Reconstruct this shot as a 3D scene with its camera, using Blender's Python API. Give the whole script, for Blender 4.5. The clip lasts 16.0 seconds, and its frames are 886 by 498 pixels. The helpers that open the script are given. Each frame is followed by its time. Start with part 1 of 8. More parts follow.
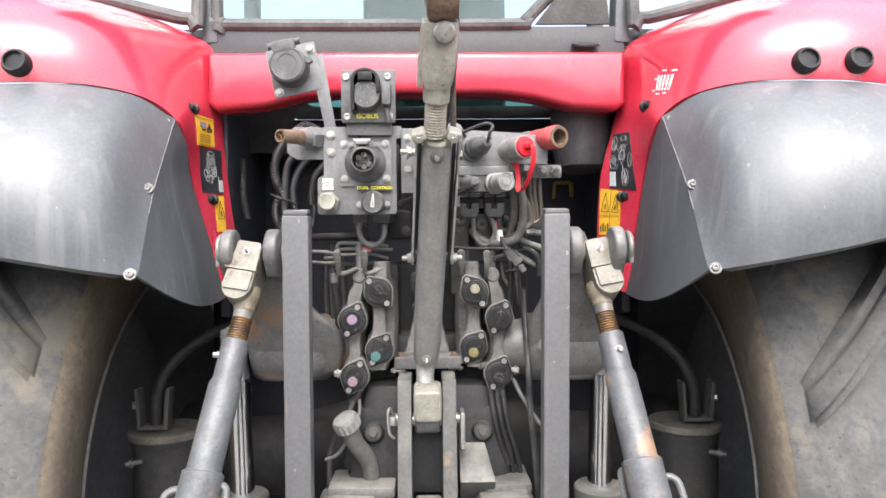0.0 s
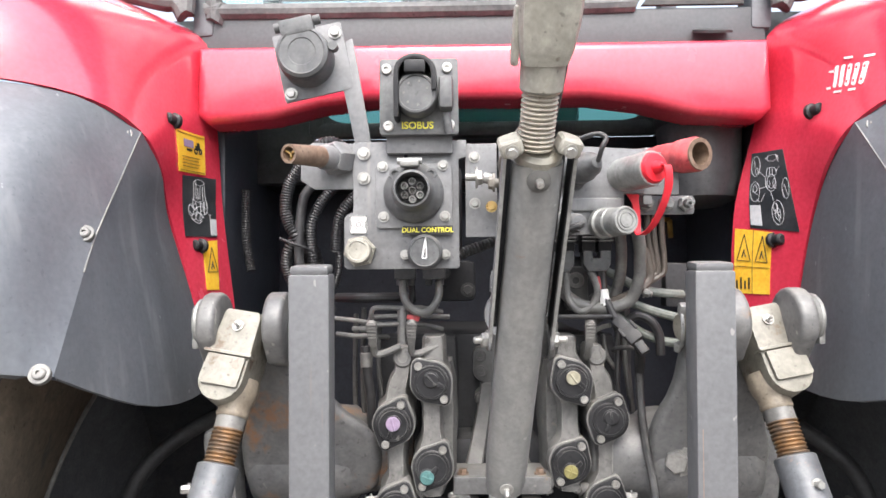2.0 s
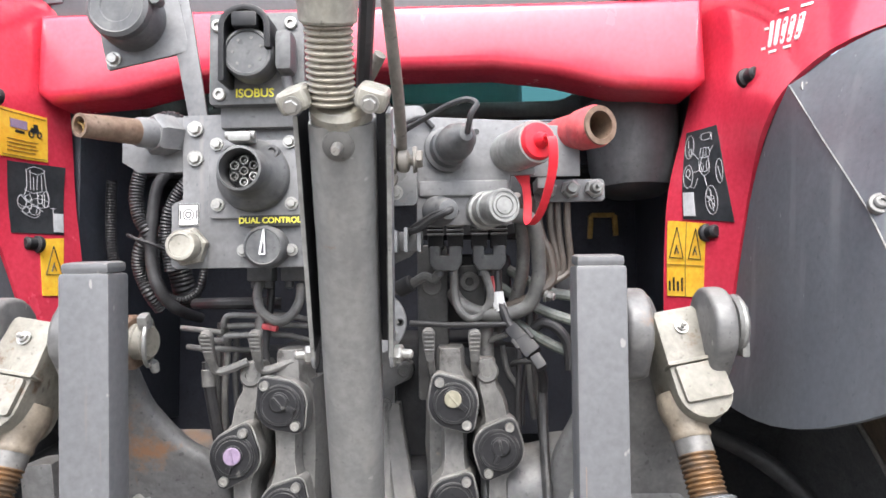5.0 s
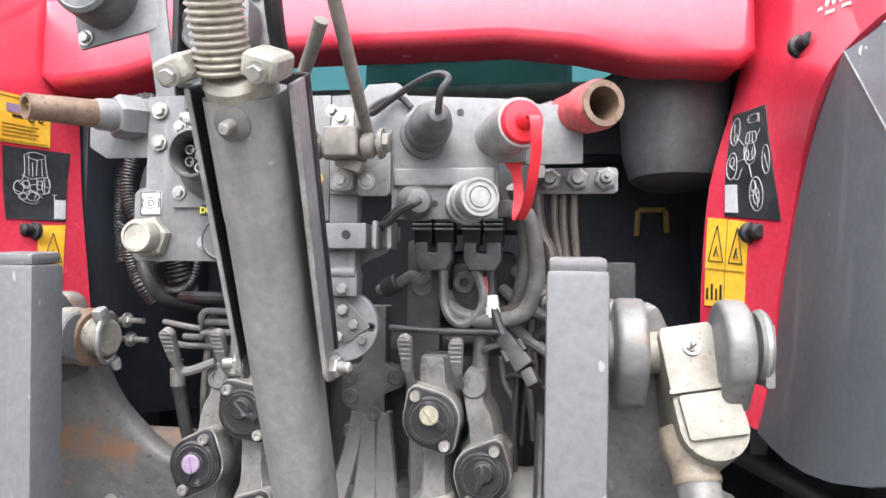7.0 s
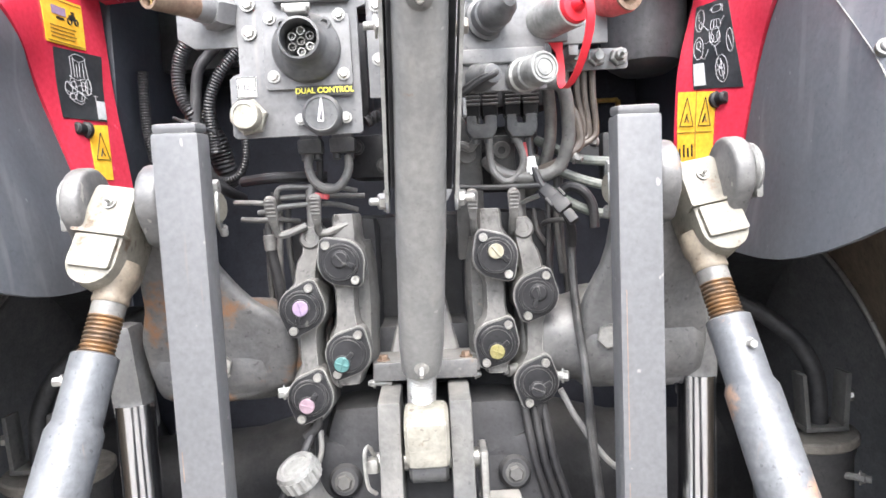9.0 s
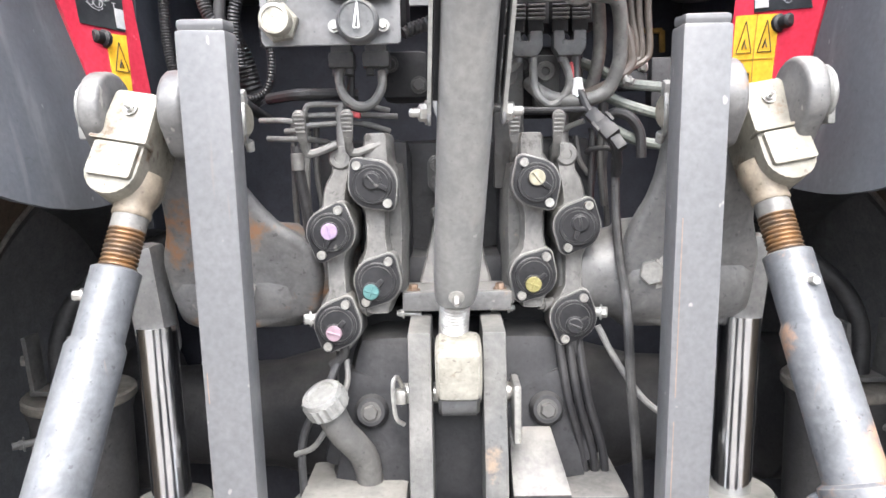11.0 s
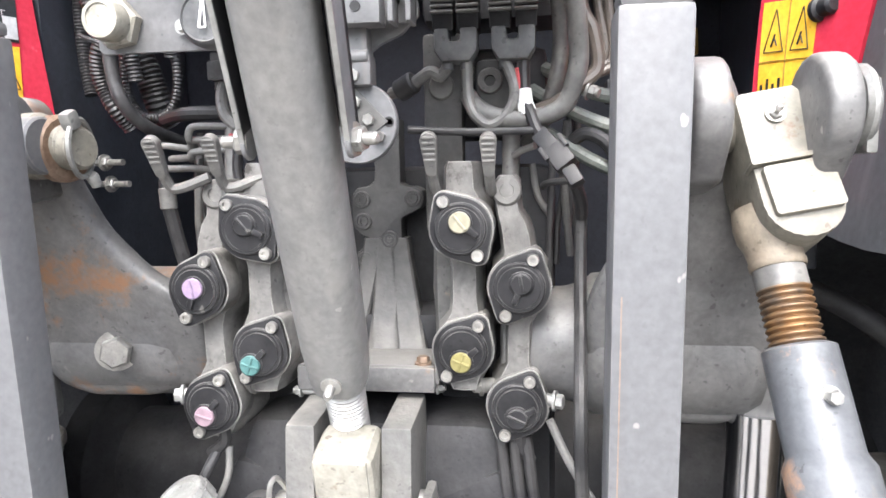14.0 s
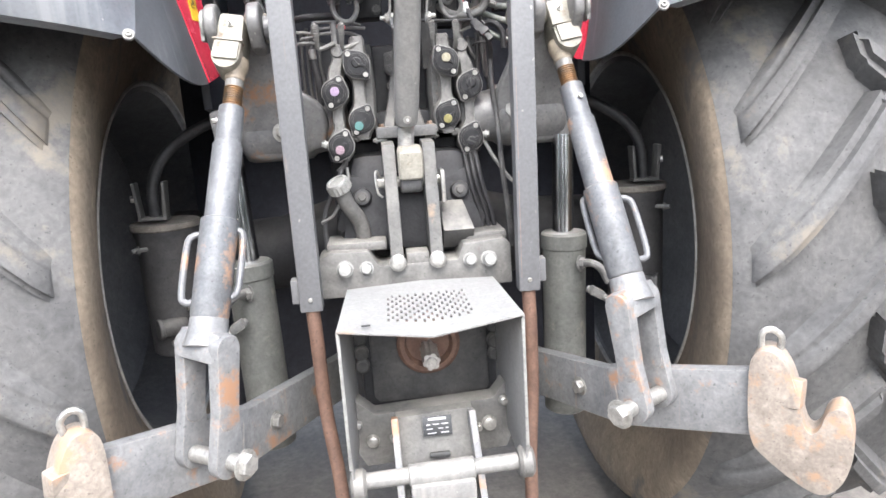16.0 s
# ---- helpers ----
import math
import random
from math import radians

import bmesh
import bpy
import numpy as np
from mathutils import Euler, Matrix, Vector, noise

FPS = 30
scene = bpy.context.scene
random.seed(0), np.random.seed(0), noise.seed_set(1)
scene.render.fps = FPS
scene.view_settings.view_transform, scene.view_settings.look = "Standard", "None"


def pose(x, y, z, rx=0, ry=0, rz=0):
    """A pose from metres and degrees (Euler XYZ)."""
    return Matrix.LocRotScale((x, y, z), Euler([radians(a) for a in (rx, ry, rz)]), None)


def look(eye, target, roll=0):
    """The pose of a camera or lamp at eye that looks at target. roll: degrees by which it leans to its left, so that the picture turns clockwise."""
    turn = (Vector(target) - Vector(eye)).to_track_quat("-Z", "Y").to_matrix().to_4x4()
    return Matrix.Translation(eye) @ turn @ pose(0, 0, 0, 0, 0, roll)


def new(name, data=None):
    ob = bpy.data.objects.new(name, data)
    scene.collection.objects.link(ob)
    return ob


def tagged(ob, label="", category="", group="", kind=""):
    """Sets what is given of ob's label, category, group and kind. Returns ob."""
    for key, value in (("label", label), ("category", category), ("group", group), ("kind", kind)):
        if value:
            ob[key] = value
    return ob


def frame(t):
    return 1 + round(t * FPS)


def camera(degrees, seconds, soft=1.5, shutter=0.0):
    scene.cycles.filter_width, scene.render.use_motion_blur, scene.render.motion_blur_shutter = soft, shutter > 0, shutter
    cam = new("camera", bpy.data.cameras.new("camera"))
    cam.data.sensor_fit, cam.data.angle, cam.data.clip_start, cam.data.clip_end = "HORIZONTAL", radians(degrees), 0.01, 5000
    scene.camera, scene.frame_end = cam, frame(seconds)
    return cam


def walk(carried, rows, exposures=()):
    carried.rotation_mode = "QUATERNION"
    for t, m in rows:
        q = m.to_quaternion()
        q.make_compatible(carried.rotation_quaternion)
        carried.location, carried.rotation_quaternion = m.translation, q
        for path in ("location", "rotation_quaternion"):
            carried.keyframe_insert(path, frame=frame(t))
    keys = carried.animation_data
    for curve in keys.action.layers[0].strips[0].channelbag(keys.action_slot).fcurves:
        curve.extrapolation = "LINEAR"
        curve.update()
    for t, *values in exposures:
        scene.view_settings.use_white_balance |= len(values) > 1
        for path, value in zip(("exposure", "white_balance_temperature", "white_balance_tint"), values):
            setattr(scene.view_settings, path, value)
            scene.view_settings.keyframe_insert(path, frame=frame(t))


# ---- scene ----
cam = camera(68.0, 16.0, soft=1.6)
PATH = [
    (0, (0.0026, -0.0027, 1.4628), (0.0495, 1.9967, 1.4419), -0.55),
    (0.5, (0.0314, 0.2223, 1.4805), (0.0056, 2.2203, 1.5650), -0.60),
    (1, (-0.0081, 0.3428, 1.5026), (-0.1156, 2.3379, 1.5911), -0.67),
    (1.5, (-0.0519, 0.3855, 1.5046), (-0.1265, 2.3825, 1.5848), -0.52),
    (2, (-0.0624, 0.3977, 1.5058), (-0.0949, 2.3956, 1.5914), -0.55),
    (2.5, (-0.0886, 0.4003, 1.5060), (-0.0794, 2.3980, 1.6017), -0.64),
    (3, (-0.0978, 0.4668, 1.5331), (-0.0242, 2.4599, 1.6824), -0.47),
    (3.5, (-0.0865, 0.5312, 1.5465), (-0.0341, 2.5177, 1.7728), -0.13),
    (4, (-0.0902, 0.4700, 1.5171), (-0.0057, 2.4574, 1.7244), -0.60),
    (4.5, (-0.0075, 0.4651, 1.4840), (0.1281, 2.4587, 1.5702), -1.82),
    (4.7, (0.0438, 0.4958, 1.4873), (0.1153, 2.4922, 1.5837), -1.48),
    (6.8, (0.2067, 0.6473, 1.5163), (-0.1110, 2.6165, 1.6629), 0.60),
    (7, (0.2087, 0.6469, 1.5042), (-0.1152, 2.6186, 1.5910), 0.79),
    (7.2, (0.2035, 0.6375, 1.4815), (-0.1120, 2.6050, 1.5200), 0.30),
    (7.5, (0.1886, 0.6196, 1.4502), (-0.1354, 2.5931, 1.4466), -0.69),
    (8, (0.0886, 0.5422, 1.4462), (-0.0808, 2.5347, 1.4133), -2.08),
    (8.5, (0.0329, 0.4932, 1.4283), (0.0073, 2.4891, 1.3038), -2.90),
    (9, (0.0209, 0.4812, 1.4276), (0.0436, 2.4770, 1.3000), -2.86),
    (9.5, (0.0024, 0.4759, 1.4212), (0.0593, 2.4695, 1.2715), -2.94),
    (10, (-0.0154, 0.4647, 1.4114), (0.0631, 2.4529, 1.2090), -2.84),
    (10.2, (-0.0158, 0.4673, 1.4025), (0.0548, 2.4528, 1.1725), -2.51),
    (12.3, (0.0862, 0.6661, 1.3910), (-0.0587, 2.6396, 1.1005), -0.47),
    (12.5, (0.1115, 0.6839, 1.3895), (-0.0245, 2.6592, 1.1077), -0.60),
    (13, (0.1445, 0.7269, 1.4118), (-0.0065, 2.7062, 1.1677), -0.49),
    (13.5, (0.1628, 0.7623, 1.4209), (-0.0879, 2.7335, 1.1944), -0.53),
    (14, (0.1574, 0.7225, 1.4160), (-0.1195, 2.6886, 1.1757), -1.12),
    (14.5, (0.0940, 0.5321, 1.3974), (-0.0395, 2.5128, 1.1548), -2.14),
    (15, (0.0174, 0.2894, 1.3470), (0.0533, 2.2658, 1.0431), -1.13),
    (15.5, (0.0377, 0.0273, 1.3151), (0.1132, 1.9961, 0.9718), -0.24),
    (16, (-0.0740, -0.1517, 1.2687), (0.1086, 1.7949, 0.8474), -3.90),
]
walk(cam, [(t, look(eye, target, roll)) for t, eye, target, roll in PATH],
     exposures=[(0, 1.2, 6480, 10), (1.5, 1.3, 6420, 10), (2.5, 1.31, 6400, 10), (3.5, 1.42, 6340, 10), (4.5, 1.3, 6250, 10), (5.75, 1.42, 6250, 10), (7, 1.52, 6250, 10), (7.5, 1.69, 6250, 10), (8, 1.83, 6250, 10), (9, 1.91, 6250, 10), (10, 1.91, 6250, 10), (12.5, 1.83, 6250, 10), (13.5, 1.87, 6250, 10), (14.5, 1.95, 6250, 10), (15, 1.91, 6250, 10), (15.5, 1.85, 6250, 10), (16, 1.73, 6250, 10)])

# ---- world and light: bright overcast daylight ----
world = bpy.data.worlds.new("overcast_sky")
scene.world = world
world.use_nodes = True
wn, wl = world.node_tree.nodes, world.node_tree.links
wn.clear()
w_out = wn.new("ShaderNodeOutputWorld")
w_bg = wn.new("ShaderNodeBackground")
w_sky = wn.new("ShaderNodeTexSky")
w_sky.sky_type = "NISHITA"
w_sky.sun_disc = False
w_sky.sun_elevation = radians(52)
w_sky.sun_rotation = radians(178)
w_sky.dust_density = 4.0
w_sky.ozone_density = 0.6
w_hue = wn.new("ShaderNodeHueSaturation")
w_hue.inputs["Saturation"].default_value = 0.52
wl.new(w_sky.outputs[0], w_hue.inputs["Color"])
# an overcast sky is about three times brighter overhead than at the horizon
w_co = wn.new("ShaderNodeTexCoord")
w_sep = wn.new("ShaderNodeSeparateXYZ")
wl.new(w_co.outputs["Generated"], w_sep.inputs[0])
w_up = wn.new("ShaderNodeMapRange")
w_up.inputs["From Min"].default_value, w_up.inputs["From Max"].default_value = 0.0, 1.0
w_up.inputs["To Min"].default_value, w_up.inputs["To Max"].default_value = 0.65, 2.3
wl.new(w_sep.outputs["Z"], w_up.inputs["Value"])
w_mul = wn.new("ShaderNodeVectorMath")
w_mul.operation = "MULTIPLY"
wl.new(w_hue.outputs[0], w_mul.inputs[0])
wl.new(w_up.outputs[0], w_mul.inputs[1])
wl.new(w_mul.outputs[0], w_bg.inputs["Color"])
w_bg.inputs["Strength"].default_value = 0.15
wl.new(w_bg.outputs[0], w_out.inputs["Surface"])

sun = new("sun", bpy.data.lights.new("sun", "SUN"))
sun.data.energy = 0.8
sun.data.angle = radians(110)
sun.data.color = (0.97, 0.975, 1.0)
sun.matrix_world = look((0.1, -3.0, 4.6), (0, 0, 0))


# ---- materials ----
def laid_over(n, l, col, fac, at, width, colour, most):
    """Lays a colour over col where fac rises past at."""
    mr = n.new("ShaderNodeMapRange")
    mr.inputs["From Min"].default_value, mr.inputs["From Max"].default_value = at, at + width
    mr.inputs["To Max"].default_value = most
    l.new(fac, mr.inputs["Value"])
    mx = n.new("ShaderNodeMix")
    mx.data_type = "RGBA"
    l.new(mr.outputs[0], mx.inputs["Factor"])
    l.new(col, mx.inputs["A"])
    mx.inputs["B"].default_value = (*colour, 1)
    return mx.outputs["Result"]


def material(name, base, second=None, rough=0.5, metal=0.0, scale=12.0, bump=0.12, coat=0.0,
             patch=None, patch_at=0.62, patch_scale=9.0, stretch=(1, 1, 1), grain=160.0,
             dust=0.0, chips=None, chip_at=0.70, streak=None, streak_size=90.0, streak_at=0.67, grime=0.22, edge=None, edge_size=0.0016, edge_most=0.6, spread=1.0):
    """A worn surface: two tones by a broad noise, fine grain in tone and relief, and patches of a third colour."""
    m = bpy.data.materials.new(name)
    m.use_nodes = True
    n, l = m.node_tree.nodes, m.node_tree.links
    b = n["Principled BSDF"]
    b.inputs["Metallic"].default_value = metal
    b.inputs["Coat Weight"].default_value = coat
    b.inputs["Coat Roughness"].default_value = 0.12
    geo = n.new("ShaderNodeNewGeometry")
    mp = n.new("ShaderNodeMapping")
    mp.inputs["Scale"].default_value = stretch
    l.new(geo.outputs["Position"], mp.inputs["Vector"])
    broad = n.new("ShaderNodeTexNoise")
    broad.inputs["Scale"].default_value = scale
    broad.inputs["Detail"].default_value = 6
    broad.inputs["Roughness"].default_value = 0.65
    l.new(mp.outputs[0], broad.inputs["Vector"])
    ramp = n.new("ShaderNodeValToRGB")
    ramp.color_ramp.elements[0].position = 0.35
    ramp.color_ramp.elements[1].position = 0.68
    ramp.color_ramp.elements[0].color = (*base, 1)
    ramp.color_ramp.elements[1].color = (*(second or tuple(min(1, c * 1.3 + 0.01) for c in base)), 1)
    l.new(broad.outputs["Fac"], ramp.inputs["Fac"])
    col = ramp.outputs["Color"]
    fine = n.new("ShaderNodeTexNoise")
    fine.inputs["Scale"].default_value = grain
    fine.inputs["Detail"].default_value = 4
    l.new(geo.outputs["Position"], fine.inputs["Vector"])
    mul = n.new("ShaderNodeMix")
    mul.data_type, mul.blend_type = "RGBA", "OVERLAY"
    mul.inputs["Factor"].default_value = 0.28
    l.new(col, mul.inputs["A"])
    l.new(fine.outputs["Fac"], mul.inputs["B"])
    col = mul.outputs["Result"]
    if grime:
        # smudges a few centimetres across, with sharp-edged specks
        gn = n.new("ShaderNodeTexNoise")
        gn.inputs["Scale"].default_value = 38.0
        gn.inputs["Detail"].default_value = 7
        gn.inputs["Roughness"].default_value = 0.72
        gn.inputs["Distortion"].default_value = 0.6
        l.new(geo.outputs["Position"], gn.inputs["Vector"])
        gr = n.new("ShaderNodeMapRange")
        gr.inputs["From Min"].default_value, gr.inputs["From Max"].default_value = 0.33, 0.67
        l.new(gn.outputs["Fac"], gr.inputs["Value"])
        gm = n.new("ShaderNodeMix")
        gm.data_type, gm.blend_type = "RGBA", "OVERLAY"
        gm.inputs["Factor"].default_value = grime
        l.new(col, gm.inputs["A"])
        l.new(gr.outputs[0], gm.inputs["B"])
        col = gm.outputs["Result"]
        # fine dark specks of dirt and oil
        sp = n.new("ShaderNodeTexNoise")
        sp.inputs["Scale"].default_value = 150.0
        sp.inputs["Detail"].default_value = 2
        l.new(geo.outputs["Position"], sp.inputs["Vector"])
        col = laid_over(n, l, col, sp.outputs["Fac"], 0.665, 0.05, tuple(c * 0.35 for c in base), min(0.55, grime * 3))
    if patch:
        pn = n.new("ShaderNodeTexNoise")
        pn.inputs["Scale"].default_value = patch_scale
        pn.inputs["Detail"].default_value = 8
        pn.inputs["Roughness"].default_value = 0.7
        l.new(geo.outputs["Position"], pn.inputs["Vector"])
        pr = n.new("ShaderNodeValToRGB")
        pr.color_ramp.elements[0].position = patch_at
        pr.color_ramp.elements[1].position = patch_at + 0.08
        l.new(pn.outputs["Fac"], pr.inputs["Fac"])
        mx = n.new("ShaderNodeMix")
        mx.data_type = "RGBA"
        l.new(pr.outputs["Color"], mx.inputs["Factor"])
        l.new(col, mx.inputs["A"])
        mx.inputs["B"].default_value = (*patch, 1)
        col = mx.outputs["Result"]
    if streak:
        # thin scrapes that run up and down
        sm = n.new("ShaderNodeMapping")
        sm.inputs["Scale"].default_value = (streak_size, streak_size, streak_size * 0.025)
        l.new(geo.outputs["Position"], sm.inputs["Vector"])
        sn = n.new("ShaderNodeTexNoise")
        sn.inputs["Scale"].default_value = 1.0
        sn.inputs["Detail"].default_value = 3
        l.new(sm.outputs[0], sn.inputs["Vector"])
        col = laid_over(n, l, col, sn.outputs["Fac"], streak_at, 0.12, streak, 0.6)
    if chips:
        cn = n.new("ShaderNodeTexNoise")
        cn.inputs["Scale"].default_value = 85.0
        cn.inputs["Detail"].default_value = 2
        cm = n.new("ShaderNodeMapping")
        cm.inputs["Scale"].default_value = (1, 1, 0.6)
        l.new(geo.outputs["Position"], cm.inputs["Vector"])
        l.new(cm.outputs[0], cn.inputs["Vector"])
        col = laid_over(n, l, col, cn.outputs["Fac"], chip_at, 0.03, chips, 0.8)
    if dust:
        # dust settles on what faces up, in blotches
        ns = n.new("ShaderNodeSeparateXYZ")
        l.new(geo.outputs["Normal"], ns.inputs[0])
        up = n.new("ShaderNodeMapRange")
        up.inputs["From Min"].default_value, up.inputs["From Max"].default_value = 0.1, 0.9
        up.inputs["To Max"].default_value = dust
        l.new(ns.outputs["Z"], up.inputs["Value"])
        blot = n.new("ShaderNodeMapRange")
        blot.inputs["From Min"].default_value, blot.inputs["From Max"].default_value = 0.35, 0.6
        l.new(broad.outputs["Fac"], blot.inputs["Value"])
        both = n.new("ShaderNodeMath")
        both.operation = "MULTIPLY"
        l.new(up.outputs[0], both.inputs[0])
        l.new(blot.outputs[0], both.inputs[1])
        dm = n.new("ShaderNodeMix")
        dm.data_type = "RGBA"
        l.new(both.outputs[0], dm.inputs["Factor"])
        l.new(col, dm.inputs["A"])
        dm.inputs["B"].default_value = (0.33, 0.315, 0.285, 1)
        col = dm.outputs["Result"]
    if edge:
        # paint rubbed off along the edges, in broken lengths
        bv = n.new("ShaderNodeBevel")
        bv.samples = 4
        bv.inputs["Radius"].default_value = edge_size
        dt = n.new("ShaderNodeVectorMath")
        dt.operation = "DOT_PRODUCT"
        l.new(bv.outputs[0], dt.inputs[0])
        l.new(geo.outputs["Normal"], dt.inputs[1])
        em = n.new("ShaderNodeMapRange")
        em.inputs["From Min"].default_value, em.inputs["From Max"].default_value = 0.985, 0.90
        l.new(dt.outputs["Value"], em.inputs["Value"])
        en = n.new("ShaderNodeTexNoise")
        en.inputs["Scale"].default_value = 55.0
        en.inputs["Detail"].default_value = 4
        l.new(geo.outputs["Position"], en.inputs["Vector"])
        ek = n.new("ShaderNodeMapRange")
        ek.inputs["From Min"].default_value, ek.inputs["From Max"].default_value = 0.36, 0.58
        ek.inputs["To Max"].default_value = edge_most
        l.new(en.outputs["Fac"], ek.inputs["Value"])
        ex = n.new("ShaderNodeMath")
        ex.operation = "MULTIPLY"
        l.new(em.outputs[0], ex.inputs[0])
        l.new(ek.outputs[0], ex.inputs[1])
        mx = n.new("ShaderNodeMix")
        mx.data_type = "RGBA"
        l.new(ex.outputs[0], mx.inputs["Factor"])
        l.new(col, mx.inputs["A"])
        mx.inputs["B"].default_value = (*edge, 1)
        col = mx.outputs["Result"]
    l.new(col, b.inputs["Base Color"])
    rr = n.new("ShaderNodeMapRange")
    rr.inputs["To Min"].default_value = max(0.02, rough - 0.12 * spread)
    rr.inputs["To Max"].default_value = min(1.0, rough + 0.15 * spread)
    l.new(broad.outputs["Fac"], rr.inputs["Value"])
    l.new(rr.outputs[0], b.inputs["Roughness"])
    if bump:
        bp = n.new("ShaderNodeBump")
        bp.inputs["Strength"].default_value = bump
        bp.inputs["Distance"].default_value = 0.002
        l.new(fine.outputs["Fac"], bp.inputs["Height"])
        l.new(bp.outputs[0], b.inputs["Normal"])
    return m


RUST = (0.30, 0.13, 0.05)
DUST = (0.42, 0.38, 0.31)
M_RED = material("red_paint", (0.57, 0.030, 0.060), (0.63, 0.052, 0.088), rough=0.22, coat=1.0, scale=5, bump=0.02, grime=0)
M_FENDER = material("black_fender_plastic", (0.080, 0.087, 0.098), (0.110, 0.117, 0.128), rough=0.46, scale=5, stretch=(3, 3, 0.5), bump=0.06, streak=(0.165, 0.172, 0.178), streak_size=42.0, streak_at=0.575, chips=(0.26, 0.26, 0.26), chip_at=0.745, grime=0.1)
M_GREY = material("grey_paint", (0.111, 0.113, 0.118), (0.121, 0.122, 0.126), rough=0.4, scale=4, patch=(0.26, 0.2, 0.16), patch_at=0.715, patch_scale=38, bump=0.05, dust=0.3, chips=(0.26, 0.25, 0.24), chip_at=0.705, streak=(0.17, 0.14, 0.12), grime=0.04, edge=(0.27, 0.265, 0.255), edge_size=0.0014, edge_most=0.45, spread=0.25)
M_PANEL = material("dusty_grey_panel_paint", (0.135, 0.137, 0.142), (0.19, 0.19, 0.192), rough=0.42, scale=9, patch=(0.24, 0.2, 0.165), patch_at=0.68, patch_scale=34, bump=0.06, dust=0.3, streak=(0.22, 0.205, 0.19), grime=0.12, edge=(0.34, 0.335, 0.32), edge_size=0.001, edge_most=0.6)
M_CAST = material("grey_cast_iron", (0.08, 0.08, 0.078), (0.13, 0.126, 0.118), rough=0.55, scale=9, patch=(0.2, 0.15, 0.11), patch_at=0.66, patch_scale=10, bump=0.35, dust=0.45, edge=(0.24, 0.235, 0.22), edge_size=0.0016, edge_most=0.5)
M_DUSTY = material("dusty_valve_casting", (0.108, 0.107, 0.103), (0.188, 0.183, 0.174), rough=0.45, scale=22, patch=(0.06, 0.057, 0.052), patch_at=0.575, patch_scale=30, bump=0.4, dust=0.6, edge=(0.44, 0.43, 0.41), edge_size=0.002, edge_most=0.8)
M_IRON = material("smooth_dusty_iron", (0.050, 0.050, 0.050), (0.076, 0.074, 0.071), rough=0.5, scale=12, patch=(0.15, 0.14, 0.125), patch_at=0.68, patch_scale=20, bump=0.25, dust=0.5, edge=(0.2, 0.195, 0.185), edge_size=0.0014, edge_most=0.5)
M_ARM = material("rusty_grey_cast", (0.112, 0.113, 0.116), (0.166, 0.162, 0.155), rough=0.38, scale=7, patch=(0.24, 0.13, 0.07), patch_at=0.53, patch_scale=7, bump=0.22, dust=0.25, chips=(0.2, 0.195, 0.185), chip_at=0.72, streak=(0.16, 0.085, 0.045), edge=(0.24, 0.20, 0.17), edge_size=0.002, edge_most=0.5)
M_CHEEK = material("worn_grey_cheek", (0.10, 0.10, 0.101), (0.14, 0.138, 0.134), rough=0.38, scale=10, patch=(0.19, 0.13, 0.09), patch_at=0.63, patch_scale=16, bump=0.12, dust=0.35, chips=(0.28, 0.27, 0.25), chip_at=0.70, edge=(0.30, 0.29, 0.27), edge_size=0.0018, edge_most=0.5)
M_ARMCLEAN = material("smooth_grey_cast", (0.112, 0.112, 0.112), (0.155, 0.152, 0.147), rough=0.42, scale=7, patch=(0.19, 0.15, 0.12), patch_at=0.68, patch_scale=9, bump=0.16, dust=0.3, chips=(0.2, 0.195, 0.185), chip_at=0.74, edge=(0.22, 0.215, 0.205), edge_size=0.002, edge_most=0.4)
M_RUSTSCRAPE = material("rusty_scrape", (0.17, 0.135, 0.115), (0.24, 0.17, 0.13), rough=0.7, scale=40, bump=0.0, grime=0)
M_DUCT = material("dusty_black_moulding", (0.036, 0.037, 0.04), (0.07, 0.07, 0.071), rough=0.5, scale=9, stretch=(2, 2, 0.5), bump=0.1, dust=0.2)
M_CABLE = material("worn_grey_cable_sheath", (0.024, 0.024, 0.025), (0.072, 0.07, 0.067), rough=0.38, scale=26, bump=0.1)
M_ARCHDARK = material("dusty_dark_arch_iron", (0.04, 0.04, 0.043), (0.075, 0.073, 0.071), rough=0.6, scale=7, bump=0.25, dust=0.3)
M_DARK = material("dark_castings", (0.018, 0.0185, 0.021), (0.038, 0.038, 0.04), rough=0.55, scale=8, bump=0.3, dust=0.1)
M_RECESS = material("black_recess_plastic", (0.02, 0.022, 0.03), (0.038, 0.04, 0.051), rough=0.55, scale=6, bump=0.1)
M_ARCH = material("dusty_black_arch_plastic", (0.024, 0.028, 0.037), (0.042, 0.047, 0.058), rough=0.5, scale=6, bump=0.1)
M_DARKGREY = material("dusty_dark_iron", (0.035, 0.035, 0.036), (0.08, 0.078, 0.073), rough=0.6, scale=11, bump=0.3, dust=0.45, edge=(0.14, 0.137, 0.13), edge_size=0.0016, edge_most=0.4)
M_SILVER = material("silver_paint", (0.098, 0.103, 0.111), (0.138, 0.141, 0.145), rough=0.44, metal=0.05, scale=10, patch=(0.33, 0.2, 0.125), patch_at=0.565, patch_scale=7.5, bump=0.08, chips=(0.07, 0.07, 0.07), chip_at=0.73, streak=(0.2, 0.155, 0.12), edge=(0.30, 0.27, 0.23), edge_size=0.0018, edge_most=0.5, spread=0.4)
